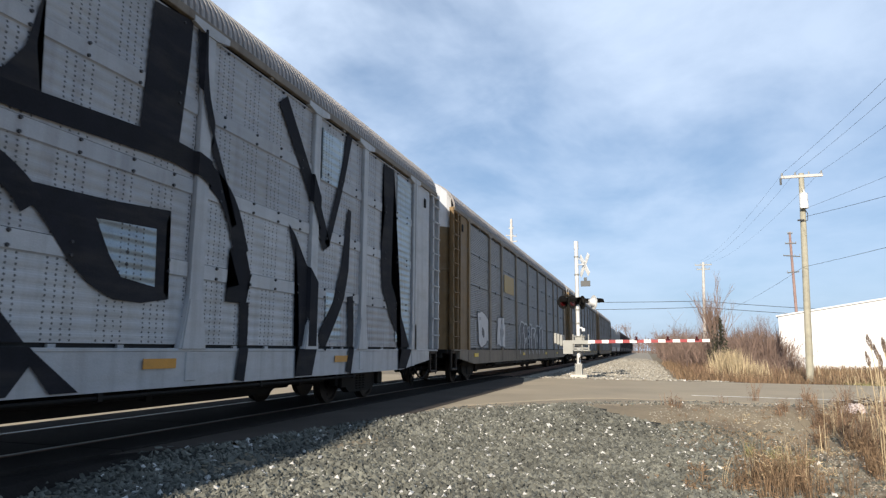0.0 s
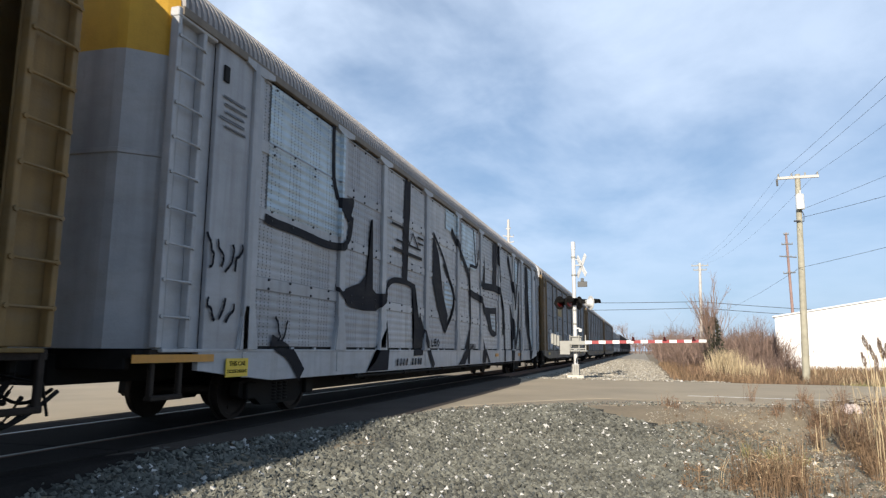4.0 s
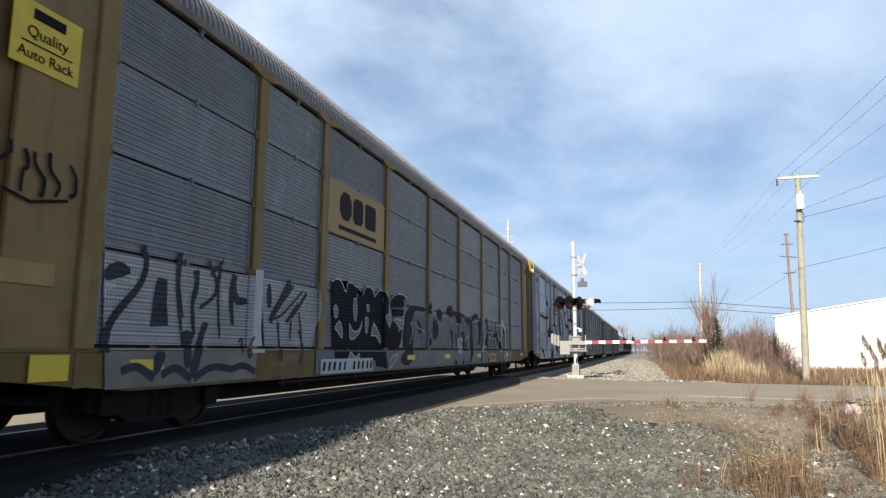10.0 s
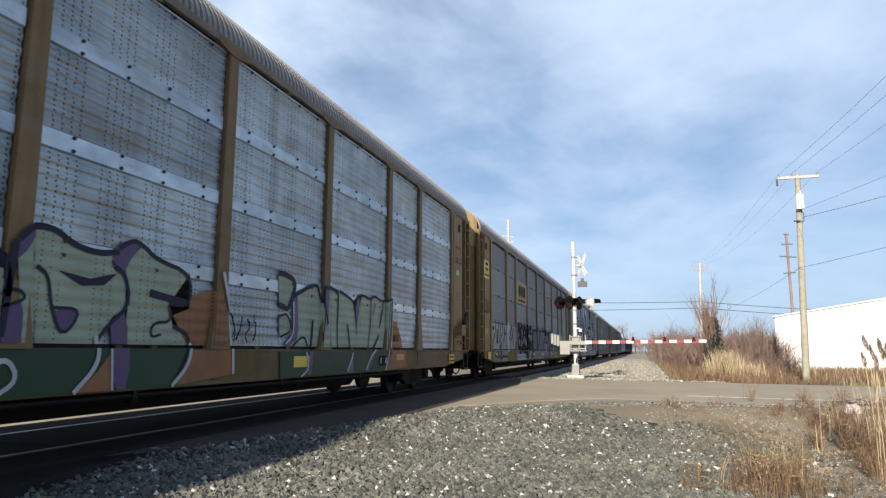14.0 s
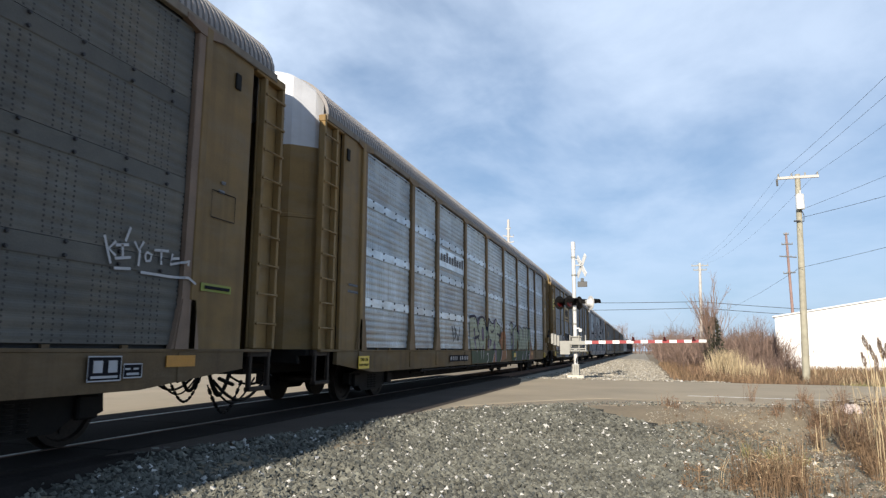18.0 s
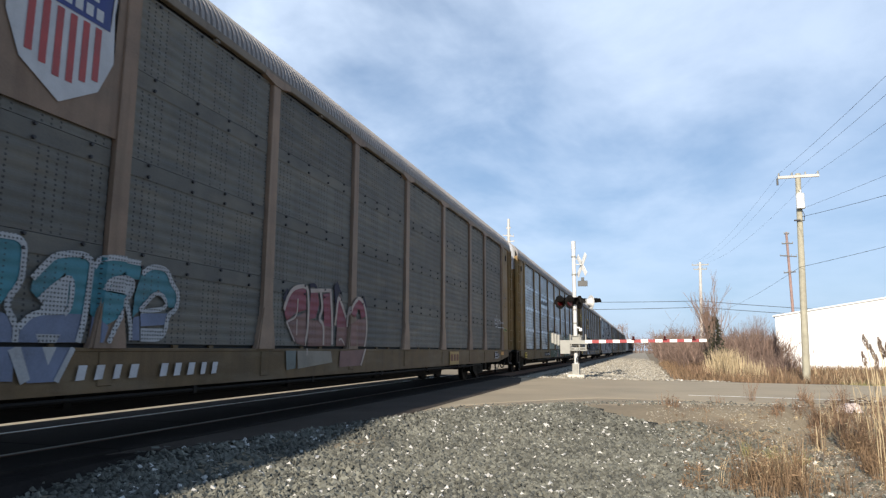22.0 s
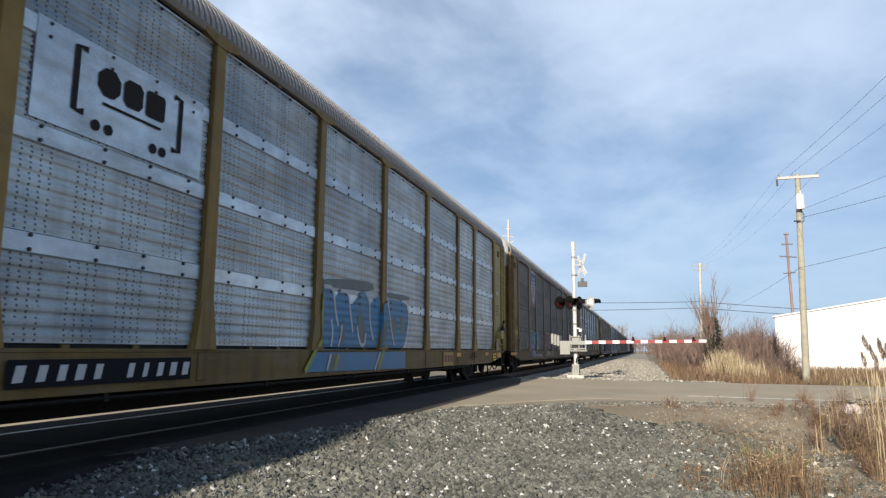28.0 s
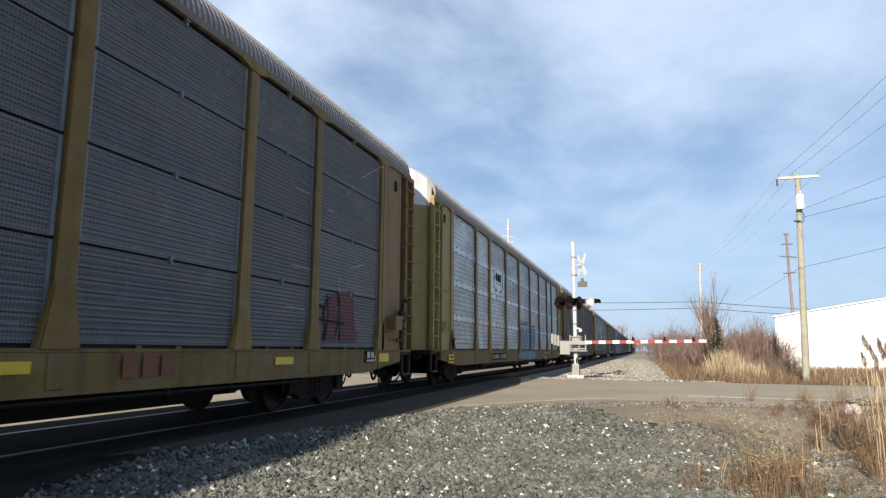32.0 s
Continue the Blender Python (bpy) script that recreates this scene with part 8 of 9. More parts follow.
paint(silver_car, band(rounder([(14.13, 1.97), (14.15, 1.59), (14.12, 1.22)], False, 2), 0.06, 0.05), "paint_lime", 0.007)
number_bars(silver_car, 17.45, 19.85, 0.69, 0.94, "paint_black", "paint_white", 11, 8, 0.008)
paint(silver_car, scribble(25.4, 26.25, 1.5, 1.85, 83, 0.035, 5), "paint_black", 0.018)
paint(silver_car, band([(4.17, 0.85), (4.07, 0.86)], 0.03) + band([(4.17, 0.80), (4.06, 0.81)], 0.03) + band([(4.01, 0.77), (4.00, 0.97), (3.93, 0.86), (3.87, 0.97), (3.86, 0.77)], 0.03) + band([(3.71, 0.95), (3.82, 0.95), (3.83, 0.75), (3.72, 0.76)], 0.03) + band([(3.82, 0.86), (3.72, 0.86)], 0.03) + band([(3.64, 0.77), (3.63, 0.95), (3.51, 0.95), (3.50, 0.75)], 0.03) + band([(3.47, 0.75), (3.45, 0.96), (3.34, 0.93), (3.32, 0.85), (3.45, 0.83)], 0.03), "paint_black", 0.008)
plate(silver_car, 5.4, 0.91, 0.46, 0.11, "plate_orange", HALF + 0.036, label="orange reflector strip", name="reflector")
plate(silver_car, 1.77, 0.92, 0.46, 0.1, "plate_orange", HALF + 0.036, label="orange reflector strip", name="reflector")
plate(silver_car, -0.25, 0.87, 0.7, 0.16, "plate_orange", HALF + 0.036, label="orange reflector strip", name="reflector")
small_print(silver_car, 4.35, 5.0, 0.82, 0.97, 2, "umber_sill", 0.006)
number_bars(silver_car, 25.44, 26.0, 2.56, 2.72, None, "paint_grey", 6, 9, 0.012)
number_bars(silver_car, -0.35, 0.12, 3.52, 3.82, None, "paint_grey", 5, 10, 0.012)
small_print(silver_car, -0.28, 0.18, 2.3, 2.72, 4, "boxcar_dark", 0.012)
paint(silver_car, band([(-0.45, 3.88), (0.2, 3.88), (0.2, 3.44), (-0.45, 3.44), (-0.45, 3.88)], 0.015), "paint_black", 0.012, name="stencil_mark")
plate(silver_car, -0.1, 3.16, 0.26, 0.12, "paint_white", HALF + 0.016, 0.008, name="label_plate")
warning_plate(silver_car, 0.56)
warning_plate(silver_car, 25.2)
no_entry_disc(silver_car, 0.42, 1.2)
no_entry_disc(silver_car, 24.95, 1.22)
brake_gear(silver_car, 1, "cream_end")
brake_gear(green_car, 1, "tan_end")
small_print(green_car, -0.35, 0.1, 2.35, 2.75, 4, "paint_grey", 0.012)
paint(green_car, band([(-0.45, 4.05), (0.2, 4.05), (0.2, 3.6), (-0.45, 3.6), (-0.45, 4.05)], 0.015), "paint_black", 0.012, name="stencil_mark")
plate(green_car, -0.1, 3.3, 0.28, 0.14, "paint_white", HALF + 0.016, 0.008, name="label_plate")
warning_plate(green_car, 0.6)
plate(silver_car, 6.5, 0.8, 0.95, 0.36, "plate_ochre", HALF + 0.04, 0.008, "ochre panel with red marks", "mark_panel")
paint(silver_car, [rect_cz(6.1, 6.32, 0.72, 0.9), rect_cz(6.4, 6.6, 0.72, 0.9), rect_cz(6.68, 6.9, 0.72, 0.9)], "paint_rust", 0.014, name="emblem")

# last car: red scrawl and marks, and sun glints painted as white dots
paint(last_car, [[(2.95, 1.81), (2.72, 1.96), (2.49, 2.04), (2.50, 1.84), (2.69, 1.67), (2.51, 1.59), (2.52, 1.18), (2.94, 1.17), (2.98, 1.30), (2.75, 1.38), (2.78, 1.47), (2.97, 1.46), (3.01, 1.64)], [(2.41, 2.04), (1.87, 2.14), (1.79, 1.97), (1.83, 1.67), (2.03, 1.58), (1.73, 1.48), (1.59, 1.31), (1.71, 1.17), (2.35, 1.18), (2.33, 1.40), (2.38, 1.70)]], "paint_wine", 0.002, "faded wine red sprayed letters")
paint(last_car, band([(2.9, 1.98), (2.86, 1.6), (2.95, 1.2)], 0.05) + band([(2.5, 2.05), (2.45, 1.7), (2.55, 1.25)], 0.05) + band([(3.3, 1.55), (2.2, 1.5)], 0.04) + band([(3.2, 1.78), (2.95, 1.74)], 0.04), "paint_soot", 0.006)
paint(last_car, [rect_cz(6.75, 6.98, 0.74, 0.98), rect_cz(7.05, 7.27, 0.74, 0.98), rect_cz(7.34, 7.56, 0.74, 0.98)], "paint_rust", 0.01, "rust red emblem blocks", "emblem")
# white dots stand in for sunlight coming through the screen's holes
for c0, z0, c1, z1 in ((4.10, 3.58, 3.68, 3.58), (4.15, 2.34, 3.51, 2.34), (4.24, 1.69, 3.72, 1.68), (2.22, 3.91, 1.97, 4.13), (1.61, 4.38, 0.60, 4.88), (0.79, 4.77, 0.75, 4.26), (2.45, 2.29, 2.44, 1.99), (2.46, 1.78, 2.45, 1.59), (2.97, 3.45, 2.81, 3.47), (1.95, 2.56, 1.36, 2.69)):
    n = max(3, int(math.hypot(c1 - c0, z1 - z0) / 0.045))
    spots_ = [(c0 + (c1 - c0) * i / n, z0 + (z1 - z0) * i / n) for i in range(n + 1)]
    paint(last_car, [rect_cz(c - 0.011, c + 0.011, z - 0.011, z + 0.011) for c, z in spots_], "paint_white", 0.008, name="pale_speck")
paint(last_car, [rect_cz(0.8, 1.27, 0.79, 1.03)], "paint_black", 0.008, "black data plate", "data_plate")
paint(last_car, [rect_cz(0.86, 1.0, 0.88, 1.0), rect_cz(1.06, 1.2, 0.88, 1.0), rect_cz(0.84, 1.22, 0.81, 0.85)], "paint_white", 0.012, name="stencil_mark")
plate(last_car, 0.3, 0.88, 0.52, 0.17, "plate_yellow", HALF + 0.036, name="reflector")
brake_gear(last_car, 1, "tan_end")

# weathered leading car: pale patches of paint
bubble_letters(lead_car, 22.4, 23.9, 1.1, 2.3, 1, 101, "paint_white", "paint_grey", "paint_grey", 0.05, 0.0, "pale sprayed patch")
bubble_letters(lead_car, 19.5, 21.0, 1.1, 2.25, 1, 102, "paint_white", "paint_grey", "paint_grey", 0.05, 0.0, "pale sprayed patch")
mural(lead_car, 10.0, 16.5, 1.07, 2.25, 6, 103, "paint_grey", "paint_white", "paint_white", None, 0.06, 0.0, "grey and white sprayed forms")
plate(lead_car, 18.7, 3.6, 1.9, 0.7, "plate_ochre", HALF + 0.006, 0.012, "faded ochre emblem panel", "emblem_panel")
for ob in (green_car, up_car, silver_car, csx_car):
    for s in (-1, 1):
        cu = bpy.data.curves.new("lettering", "FONT")
        cu.body, cu.size, cu.align_x, cu.extrude = "EXCESS HEIGHT CAR", 0.2, "CENTER", 0.004
        tmp = bpy.data.objects.new("lettering", cu)
        scene.collection.objects.link(tmp)
        me = bpy.data.meshes.new_from_object(tmp.evaluated_get(bpy.context.evaluated_depsgraph_get()))
        bpy.data.objects.remove(tmp)
        me.materials.append(M["paint_black"])
        # bend the line of letters round the curved end
        for v in me.vertices:
            x, up_, out_ = v.co.x, v.co.y, v.co.z
            bulge = float(np.interp(abs(x), (0.0, 0.5, 0.95, 1.06, 1.36), (0.62, 0.615, 0.59, 0.56, 0.27)))
            v.co = (x * s, s * (13.72 + bulge + 0.006 + out_), 5.0 + up_)
            v.co.x = -v.co.x
        put("lettering", me, ob, (0, 0, 0.16 if ob is silver_car else 0.0))

# ---------------------------------------------------------------- crossing signal


def build_signal():
    s = thing("crossing_signal", (-2.85, 29.6, -0.2), "silver level crossing signal with red lamps and a lowered striped gate", "crossing signal")
    bm = bmesh.new()
    box(bm, -0.36, 0.36, -0.36, 0.36, -0.3, 0.2, 0.03)
    part("foundation", bm, "concrete", s, "pale concrete foundation block")
    bm = bmesh.new()
    extrude_yz(bm, [(-0.2, 0.16), (0.2, 0.16), (0.12, 0.66), (-0.12, 0.66)], -0.15, 0.15)
    for i in range(4):
        box(bm, -0.15 + i * 0.09, -0.125 + i * 0.09, -0.24, -0.1, 0.16, 0.64)
    part("pedestal", bm, "grey_box", s)
    bm = bmesh.new()
    tube(bm, (0, 0, 0.5), (0, 0, 6.0), 0.085, n=16)
    tube(bm, (0, 0, 5.7), (0, 0, 6.05), 0.1, n=16)
    part("mast", bm, "mast_silver", s, smooth=False)
    # crossbuck, seen from its back and edge
    for a in (48, -48):
        bm = bmesh.new()
        box(bm, -0.61, 0.61, -0.012, 0.012, -0.115, 0.115, 0.004)
        bmesh.ops.rotate(bm, verts=bm.verts, cent=(0, 0, 0), matrix=Matrix.Rotation(radians(a), 3, "Y"))
        bmesh.ops.rotate(bm, verts=bm.verts, cent=(0, 0, 0), matrix=Matrix.Rotation(radians(-58), 3, "Z"))
        part("crossbuck_board", bm, "sign_white", s, at=(0.34, 0.1, 4.98))
    bm = bmesh.new()
    tube(bm, (0, 0, 5.0), (0.34, 0.1, 5.0), 0.03)
    tube(bm, (0, 0, 5.25), (0.2, 0.05, 5.25), 0.02)
    part("bracket", bm, "mast_silver", s)
    bm = bmesh.new()
    box(bm, 0.16, 0.58, -0.03, 0.0, 4.02, 4.27, 0.01)
    box(bm, 0.3, 0.44, -0.02, 0.0, 4.27, 4.42, 0.01)
    part("track_count_sign", bm, "dark_grey", s, "dark grey back of a small sign plate")
    # lamp crossarm and four lamps
    bm = bmesh.new()
    tube(bm, (-0.75, -0.1, 3.35), (0.72, 0.12, 3.35), 0.045, n=10)
    box(bm, -0.14, 0.14, -0.14, 0.14, 3.22, 3.5, 0.02)
    part("crossarm", bm, "black_steel", s)

    def lamp(x, y, turn, back):
        bm = bmesh.new()
        n = 20
        tube(bm, (0, 0, 0), (0, 0.02, 0), 0.31 if back else 0.3, n=n)
        tube(bm, (0, 0.02, 0), (0, 0.24, 0), 0.2, 0.12, n=n)
        m = Matrix.Rotation(radians(turn), 3, "Z")
        bmesh.ops.rotate(bm, verts=bm.verts, cent=(0, 0, 0), matrix=m)
        l = part("lamp", bm, "mast_silver" if back else "black_steel", s, "silver backed disc" if back else "black lamp housing", at=(x, y, 3.33))
        bm = bmesh.new()
        for i in range(-7, 8):
            a = radians(90 + i * 13)
            b = radians(90 + (i + 1) * 13)
            if i < 7:
                bm.faces.new([bm.verts.new(v) for v in ((0.2 * math.cos(a), 0, 0.2 * math.sin(a)), (0.2 * math.cos(b), 0, 0.2 * math.sin(b)),
                                                        (0.19 * math.cos(b), -0.4, 0.18 * math.sin(b)), (0.19 * math.cos(a), -0.4, 0.18 * math.sin(a)))])
        bmesh.ops.solidify(bm, geom=bm.faces[:], thickness=0.008)
        bmesh.ops.rotate(bm, verts=bm.verts, cent=(0, 0, 0), matrix=m)
        part("hood", bm, "black_steel", l)
        bm = bmesh.new()
        tube(bm, (0, -0.05, 0), (0, -0.02, 0), 0.16, 0.19, n=n)
        bmesh.ops.rotate(bm, verts=bm.verts, cent=(0, 0, 0), matrix=m)
        part("lens", bm, "lens_red", l)
    lamp(-0.62, -0.12, 52, False)
    lamp(-0.18, -0.2, 52, False)
    lamp(0.2, 0.2, 122, False)
    lamp(0.7, 0.16, 122, True)
    # junction box, gate mechanism, counterweight
    bm = bmesh.new()
    box(bm, 0.16, 0.3, -0.1, 0.02, 2.05, 2.2, 0.02)
    box(bm, 0.06, 0.2, -0.05, 0.0, 2.18, 2.24, 0.01)
    part("junction_box", bm, "mast_silver", s, "small pale steel box")
    for z in (5.35, 4.55, 3.0, 2.4):
        bm = bmesh.new()
        tube(bm, (0, 0, z - 0.035), (0, 0, z + 0.035), 0.105, n=16)
        part("clamp", bm, "grey_box", s)
    bm = bmesh.new()
    box(bm, -0.14, 0.28, -0.28, 0.2, 1.42, 1.82, 0.03)
    box(bm, -0.2, 0.32, -0.32, 0.24, 1.82, 1.86, 0.01)
    part("gate_mechanism", bm, "grey_box", s, "grey gate motor housing")
    bm = bmesh.new()
    box(bm, -0.24, 0.52, -0.34, 0.28, 1.2, 1.27, 0.02)
    box(bm, -0.24, 0.48, -0.34, -0.28, 1.3, 1.36, 0.01)
    for x in (-0.22, 0.16, 0.44):
        box(bm, x, x + 0.05, -0.35, -0.29, 1.22, 1.92, 0.008)
    part("mechanism_frame", bm, "grey_box", s, "pale steel frame")
    for yy in (-0.4, 0.33):
        bm = bmesh.new()
        extrude_yz(bm, [(yy - 0.02, 1.5), (yy + 0.02, 1.5), (yy + 0.02, 1.66), (yy - 0.02, 1.66)], -0.9, 0.5)
        extrude_yz(bm, [(yy - 0.025, 1.08), (yy + 0.025, 1.08), (yy + 0.025, 1.64), (yy - 0.025, 1.64)], -0.62, -0.2)
        part("gate_lever", bm, "grey_box", s)
    for i in range(3):
        bm = bmesh.new()
        box(bm, -1.0 + i * 0.125, -0.885 + i * 0.125, -0.47, 0.4, 1.52 - i * 0.05, 1.98 - i * 0.04, 0.02)
        part("counterweight", bm, "grey_box", s)
    bm = bmesh.new()
    sweep(bm, [(0.2, -0.34, 1.22), (0.16, -0.36, 1.0), (0.05, -0.2, 0.9), (0.03, -0.1, 0.72)], 0.025)
    part("cable", bm, "wire", s)
    # striped gate arm
    n, x0, x1 = 17, 0.45, 5.32
    w = (x1 - x0) / n
    for i in range(n):
        bm = bmesh.new()
        h = 0.07 - 0.012 * i / n
        box(bm, x0 + i * w, x0 + (i + 1) * w, -0.43, -0.39, 1.6 - h + 0.004 * i, 1.6 + h + 0.004 * i)
        part("gate_stripe", bm, "gate_red" if i % 2 else "sign_white", s)
    for x in (2.44, 3.7, 4.83):
        bm = bmesh.new()
        tube(bm, (x, -0.41, 1.7), (x, -0.41, 1.83), 0.045, n=10)
        box(bm, x - 0.08, x + 0.08, -0.45, -0.37, 1.66, 1.72)
        part("gate_lamp", bm, "lens_red", s, "small red gate lamp")


build_signal()

# ---------------------------------------------------------------- poles, wires, building


def utility_pole(base, top, r0, r1, material, arms, label, extras=True, arm_wood="pole_grey"):
    base, top = Vector(base), Vector(top)
    p = thing("utility_pole", base, label, "utility pole", "utility poles")
    d = top - base
    bm = bmesh.new()
    tube(bm, (0, 0, 0), d, r0, r1, 14)
    part("pole", bm, material, p)
    for z, w, tilt in arms:
        at = d * (z / d.z)
        bm = bmesh.new()
        box(bm, -w, w, -0.13, -0.03, -0.06, 0.06, 0.008)
        bmesh.ops.rotate(bm, verts=bm.verts, cent=(0, 0, 0), matrix=Matrix.Rotation(radians(tilt), 3, "Y"))
        arm = part("crossarm", bm, arm_wood, p, at=at)
        for q in (-0.94, -0.3, 0.35, 0.94):
            bm = bmesh.new()
            tube(bm, (q * w, -0.08, 0.06), (q * w, -0.08, 0.2), 0.045, 0.03, 8)
            part("insulator", bm, "grey_box", arm)
    if extras:
        bm = bmesh.new()
        tube(bm, (0.24, -0.24, 7.8), (0.24, -0.24, 8.45), 0.175, n=16)
        tube(bm, (0.24, -0.24, 8.45), (0.24, -0.24, 8.5), 0.185, 0.12, n=16)
        tube(bm, (0.27, -0.24, 8.5), (0.27, -0.24, 8.65), 0.03, n=8)
        part("transformer", bm, "sign_white", p, "pale grey transformer can")
        bm = bmesh.new()
        pts = [(0.24, -0.2, 7.85), (0.36, -0.22, 7.55), (0.34, -0.22, 7.25), (0.12, -0.16, 7.3)]
        sweep(bm, pts, 0.015)
        box(bm, -0.05, 0.2, -0.22, -0.12, 7.26, 7.32, 0.01)
        part("drop_cable", bm, "wire", p)
        bm = bmesh.new()
        tube(bm, (-0.6, -0.1, 9.26), (-0.6, -0.1, 8.95), 0.045, n=8)
        part("arrester", bm, "dark_grey", p, "dark hanging lightning arrester")
    return p


utility_pole((6.66, 32.25, -0.5), (6.93, 32.25, 8.95), 0.155, 0.11, "pole_wood", [(9.3, 0.84, 0)], "weathered wooden utility pole with a transformer can beside the road")
utility_pole((6.2, 80, -0.6), (6.5, 80, 11.0), 0.2, 0.14, "pole_grey", [(11.3, 0.9, 0), (10.8, 0.7, 0)], "grey wooden utility pole beyond the brush", False, "grey_box")
utility_pole((15.75, 80, -0.6), (15.6, 80, 14.1), 0.17, 0.12, "pole_dark", [(14.5, 0.25, 0), (13.4, 0.55, 0), (12.0, 0.85, 6), (10.2, 0.6, -4)], "weathered reddish utility pole behind the white building", False, "dark_grey")
utility_pole((-16.0, 82, -0.6), (-16.0, 82, 17.6), 0.24, 0.15, "pole_grey", [(17.0, 0.3, 0), (16.0, 0.7, 8), (15.2, 0.75, -6), (14.4, 0.9, 5)], "pale utility pole behind the train", False)


def cable(a, b, sag, r, name="power_line"):
    a, b = Vector(a), Vector(b)
    bm = bmesh.new()
    n = 18
    pts = [a.lerp(b, i / n) - Vector((0, 0, 4 * sag * (i / n) * (1 - i / n))) for i in range(n + 1)]
    sweep(bm, pts, r, 5)
    tagged(part(name, bm, "wire", None), "thin black overhead line between poles", "power line", "overhead lines", "structure")


for dx in (-0.78, -0.25, 0.79):
    cable((6.92 + dx, 32.17, 8.98), (6.5 + dx, 79.92, 11.0), 0.7, 0.004)
    cable((6.92 + dx, 32.17, 8.98), (8.2 + dx * 1.2, -8, 8.4), 0.5, 0.005)
cable((6.95, 32.1, 6.95), (14.5, 16, 7.3), 0.25, 0.009)
cable((6.95, 32.1, 7.3), (15.5, 14, 9.2), 0.2, 0.006)
cable((6.7, 32.1, 4.7), (15.5, 16, 6.3), 0.2, 0.008)
cable((6.7, 32.1, 4.7), (6.25, 79.9, 5.0), 0.5, 0.007)
cable((-40, 80, 8.2), (6.3, 79.9, 6.6), 0.5, 0.03)
cable((-40, 80, 7.2), (6.3, 79.9, 5.9), 0.6, 0.03)
cable((6.3, 79.9, 6.6), (40, 80, 4.6), 0.4, 0.03)
cable((6.3, 79.9, 5.9), (40, 80, 4.0), 0.4, 0.03)


def build_shed():
    b = thing("warehouse", (9.54, 55.0, -0.6), "low white metal warehouse with a shallow gable roof", "warehouse")
    b.matrix_basis = pose(9.54, 55.0, -0.6, 0, 0, -13)
    W, D, H, R, t = 26.0, 40.0, 4.22, 6.3, 0.2   # width, depth, eave, ridge
    for y0, nm in ((0.0, "wall"), (D - t, "wall")):
        bm = bmesh.new()
        pts = ((0, 0), (W, 0), (W, H), (W / 2, R), (0, H))
        a = [bm.verts.new((x, y0, z)) for x, z in pts]
        c = [bm.verts.new((x, y0 + t, z)) for x, z in pts]
        bm.faces.new(a)
        bm.faces.new(c[::-1])
        for i in range(5):
            bm.faces.new((a[i], a[(i + 1) % 5], c[(i + 1) % 5], c[i]))
        part(nm, bm, "wall_white", b)
    for x0 in (0.0, W - t):
        bm = bmesh.new()
        box(bm, x0, x0 + t, t, D - t, 0, H)
        part("wall", bm, "wall_white", b)
    for s in (0, 1):
        bm = bmesh.new()
        e, r = (-0.15, W / 2) if s == 0 else (W / 2, W + 0.15)
        ze, zr = (H - 0.02, R) if s == 0 else (R, H - 0.02)
        vs = [bm.verts.new(v) for v in ((e, -0.15, ze), (r, -0.15, zr), (r, D + 0.15, zr), (e, D + 0.15, ze),
                                        (e, -0.15, ze + 0.1), (r, -0.15, zr + 0.1), (r, D + 0.15, zr + 0.1), (e, D + 0.15, ze + 0.1))]
        for q in ((3, 2, 1, 0), (4, 5, 6, 7), (0, 1, 5, 4), (1, 2, 6, 5), (2, 3, 7, 6), (3, 0, 4, 7)):
            bm.faces.new([vs[i] for i in q])
        part("roof", bm, "sign_white", b)


build_shed()

# ---------------------------------------------------------------- plants and stones
rng = np.random.default_rng(7)


def blades(name, label, material, n, place, height, width, lean=0.35, cat="dry grass"):
    """Many thin bent blades, one mesh."""
    verts, faces = [], []
    for i in range(n):
        x, y = place()
        z = ground_z(x, y) - 0.03
        h = height() if callable(height) else height * rng.uniform(0.5, 1.15)
        a = rng.uniform(0, 6.283)
        ln = rng.uniform(0.05, lean) * h
        dx, dy = math.cos(a) * ln, math.sin(a) * ln
        b = rng.uniform(0, 6.283)
        wx, wy = math.cos(b) * width, math.sin(b) * width
        k = len(verts)
        drop = rng.uniform(0.0, 0.35) * h * min(1.0, lean)
        for f, wd in ((0.0, 1.0), (0.4, 0.85), (0.75, 0.6)):
            px, py, pz = x + dx * f * f, y + dy * f * f, z + h * f - drop * f * f * f
            verts += [(px - wx * wd, py - wy * wd, pz), (px + wx * wd, py + wy * wd, pz)]
        verts.append((x + dx, y + dy, z + h - drop))
        faces += [(k, k + 1, k + 3, k + 2), (k + 2, k + 3, k + 5, k + 4), (k + 4, k + 5, k + 6)]
    tagged(put(name, raw(name, verts, faces, material)), label, cat, kind="stuff")


def rect(x0, x1, y0, y1):
    return lambda: (rng.uniform(x0, x1), rng.uniform(y0, y1))


def clump(cx, cy, sx, sy):
    return lambda: (cx + rng.normal(0, sx), cy + rng.normal(0, sy))


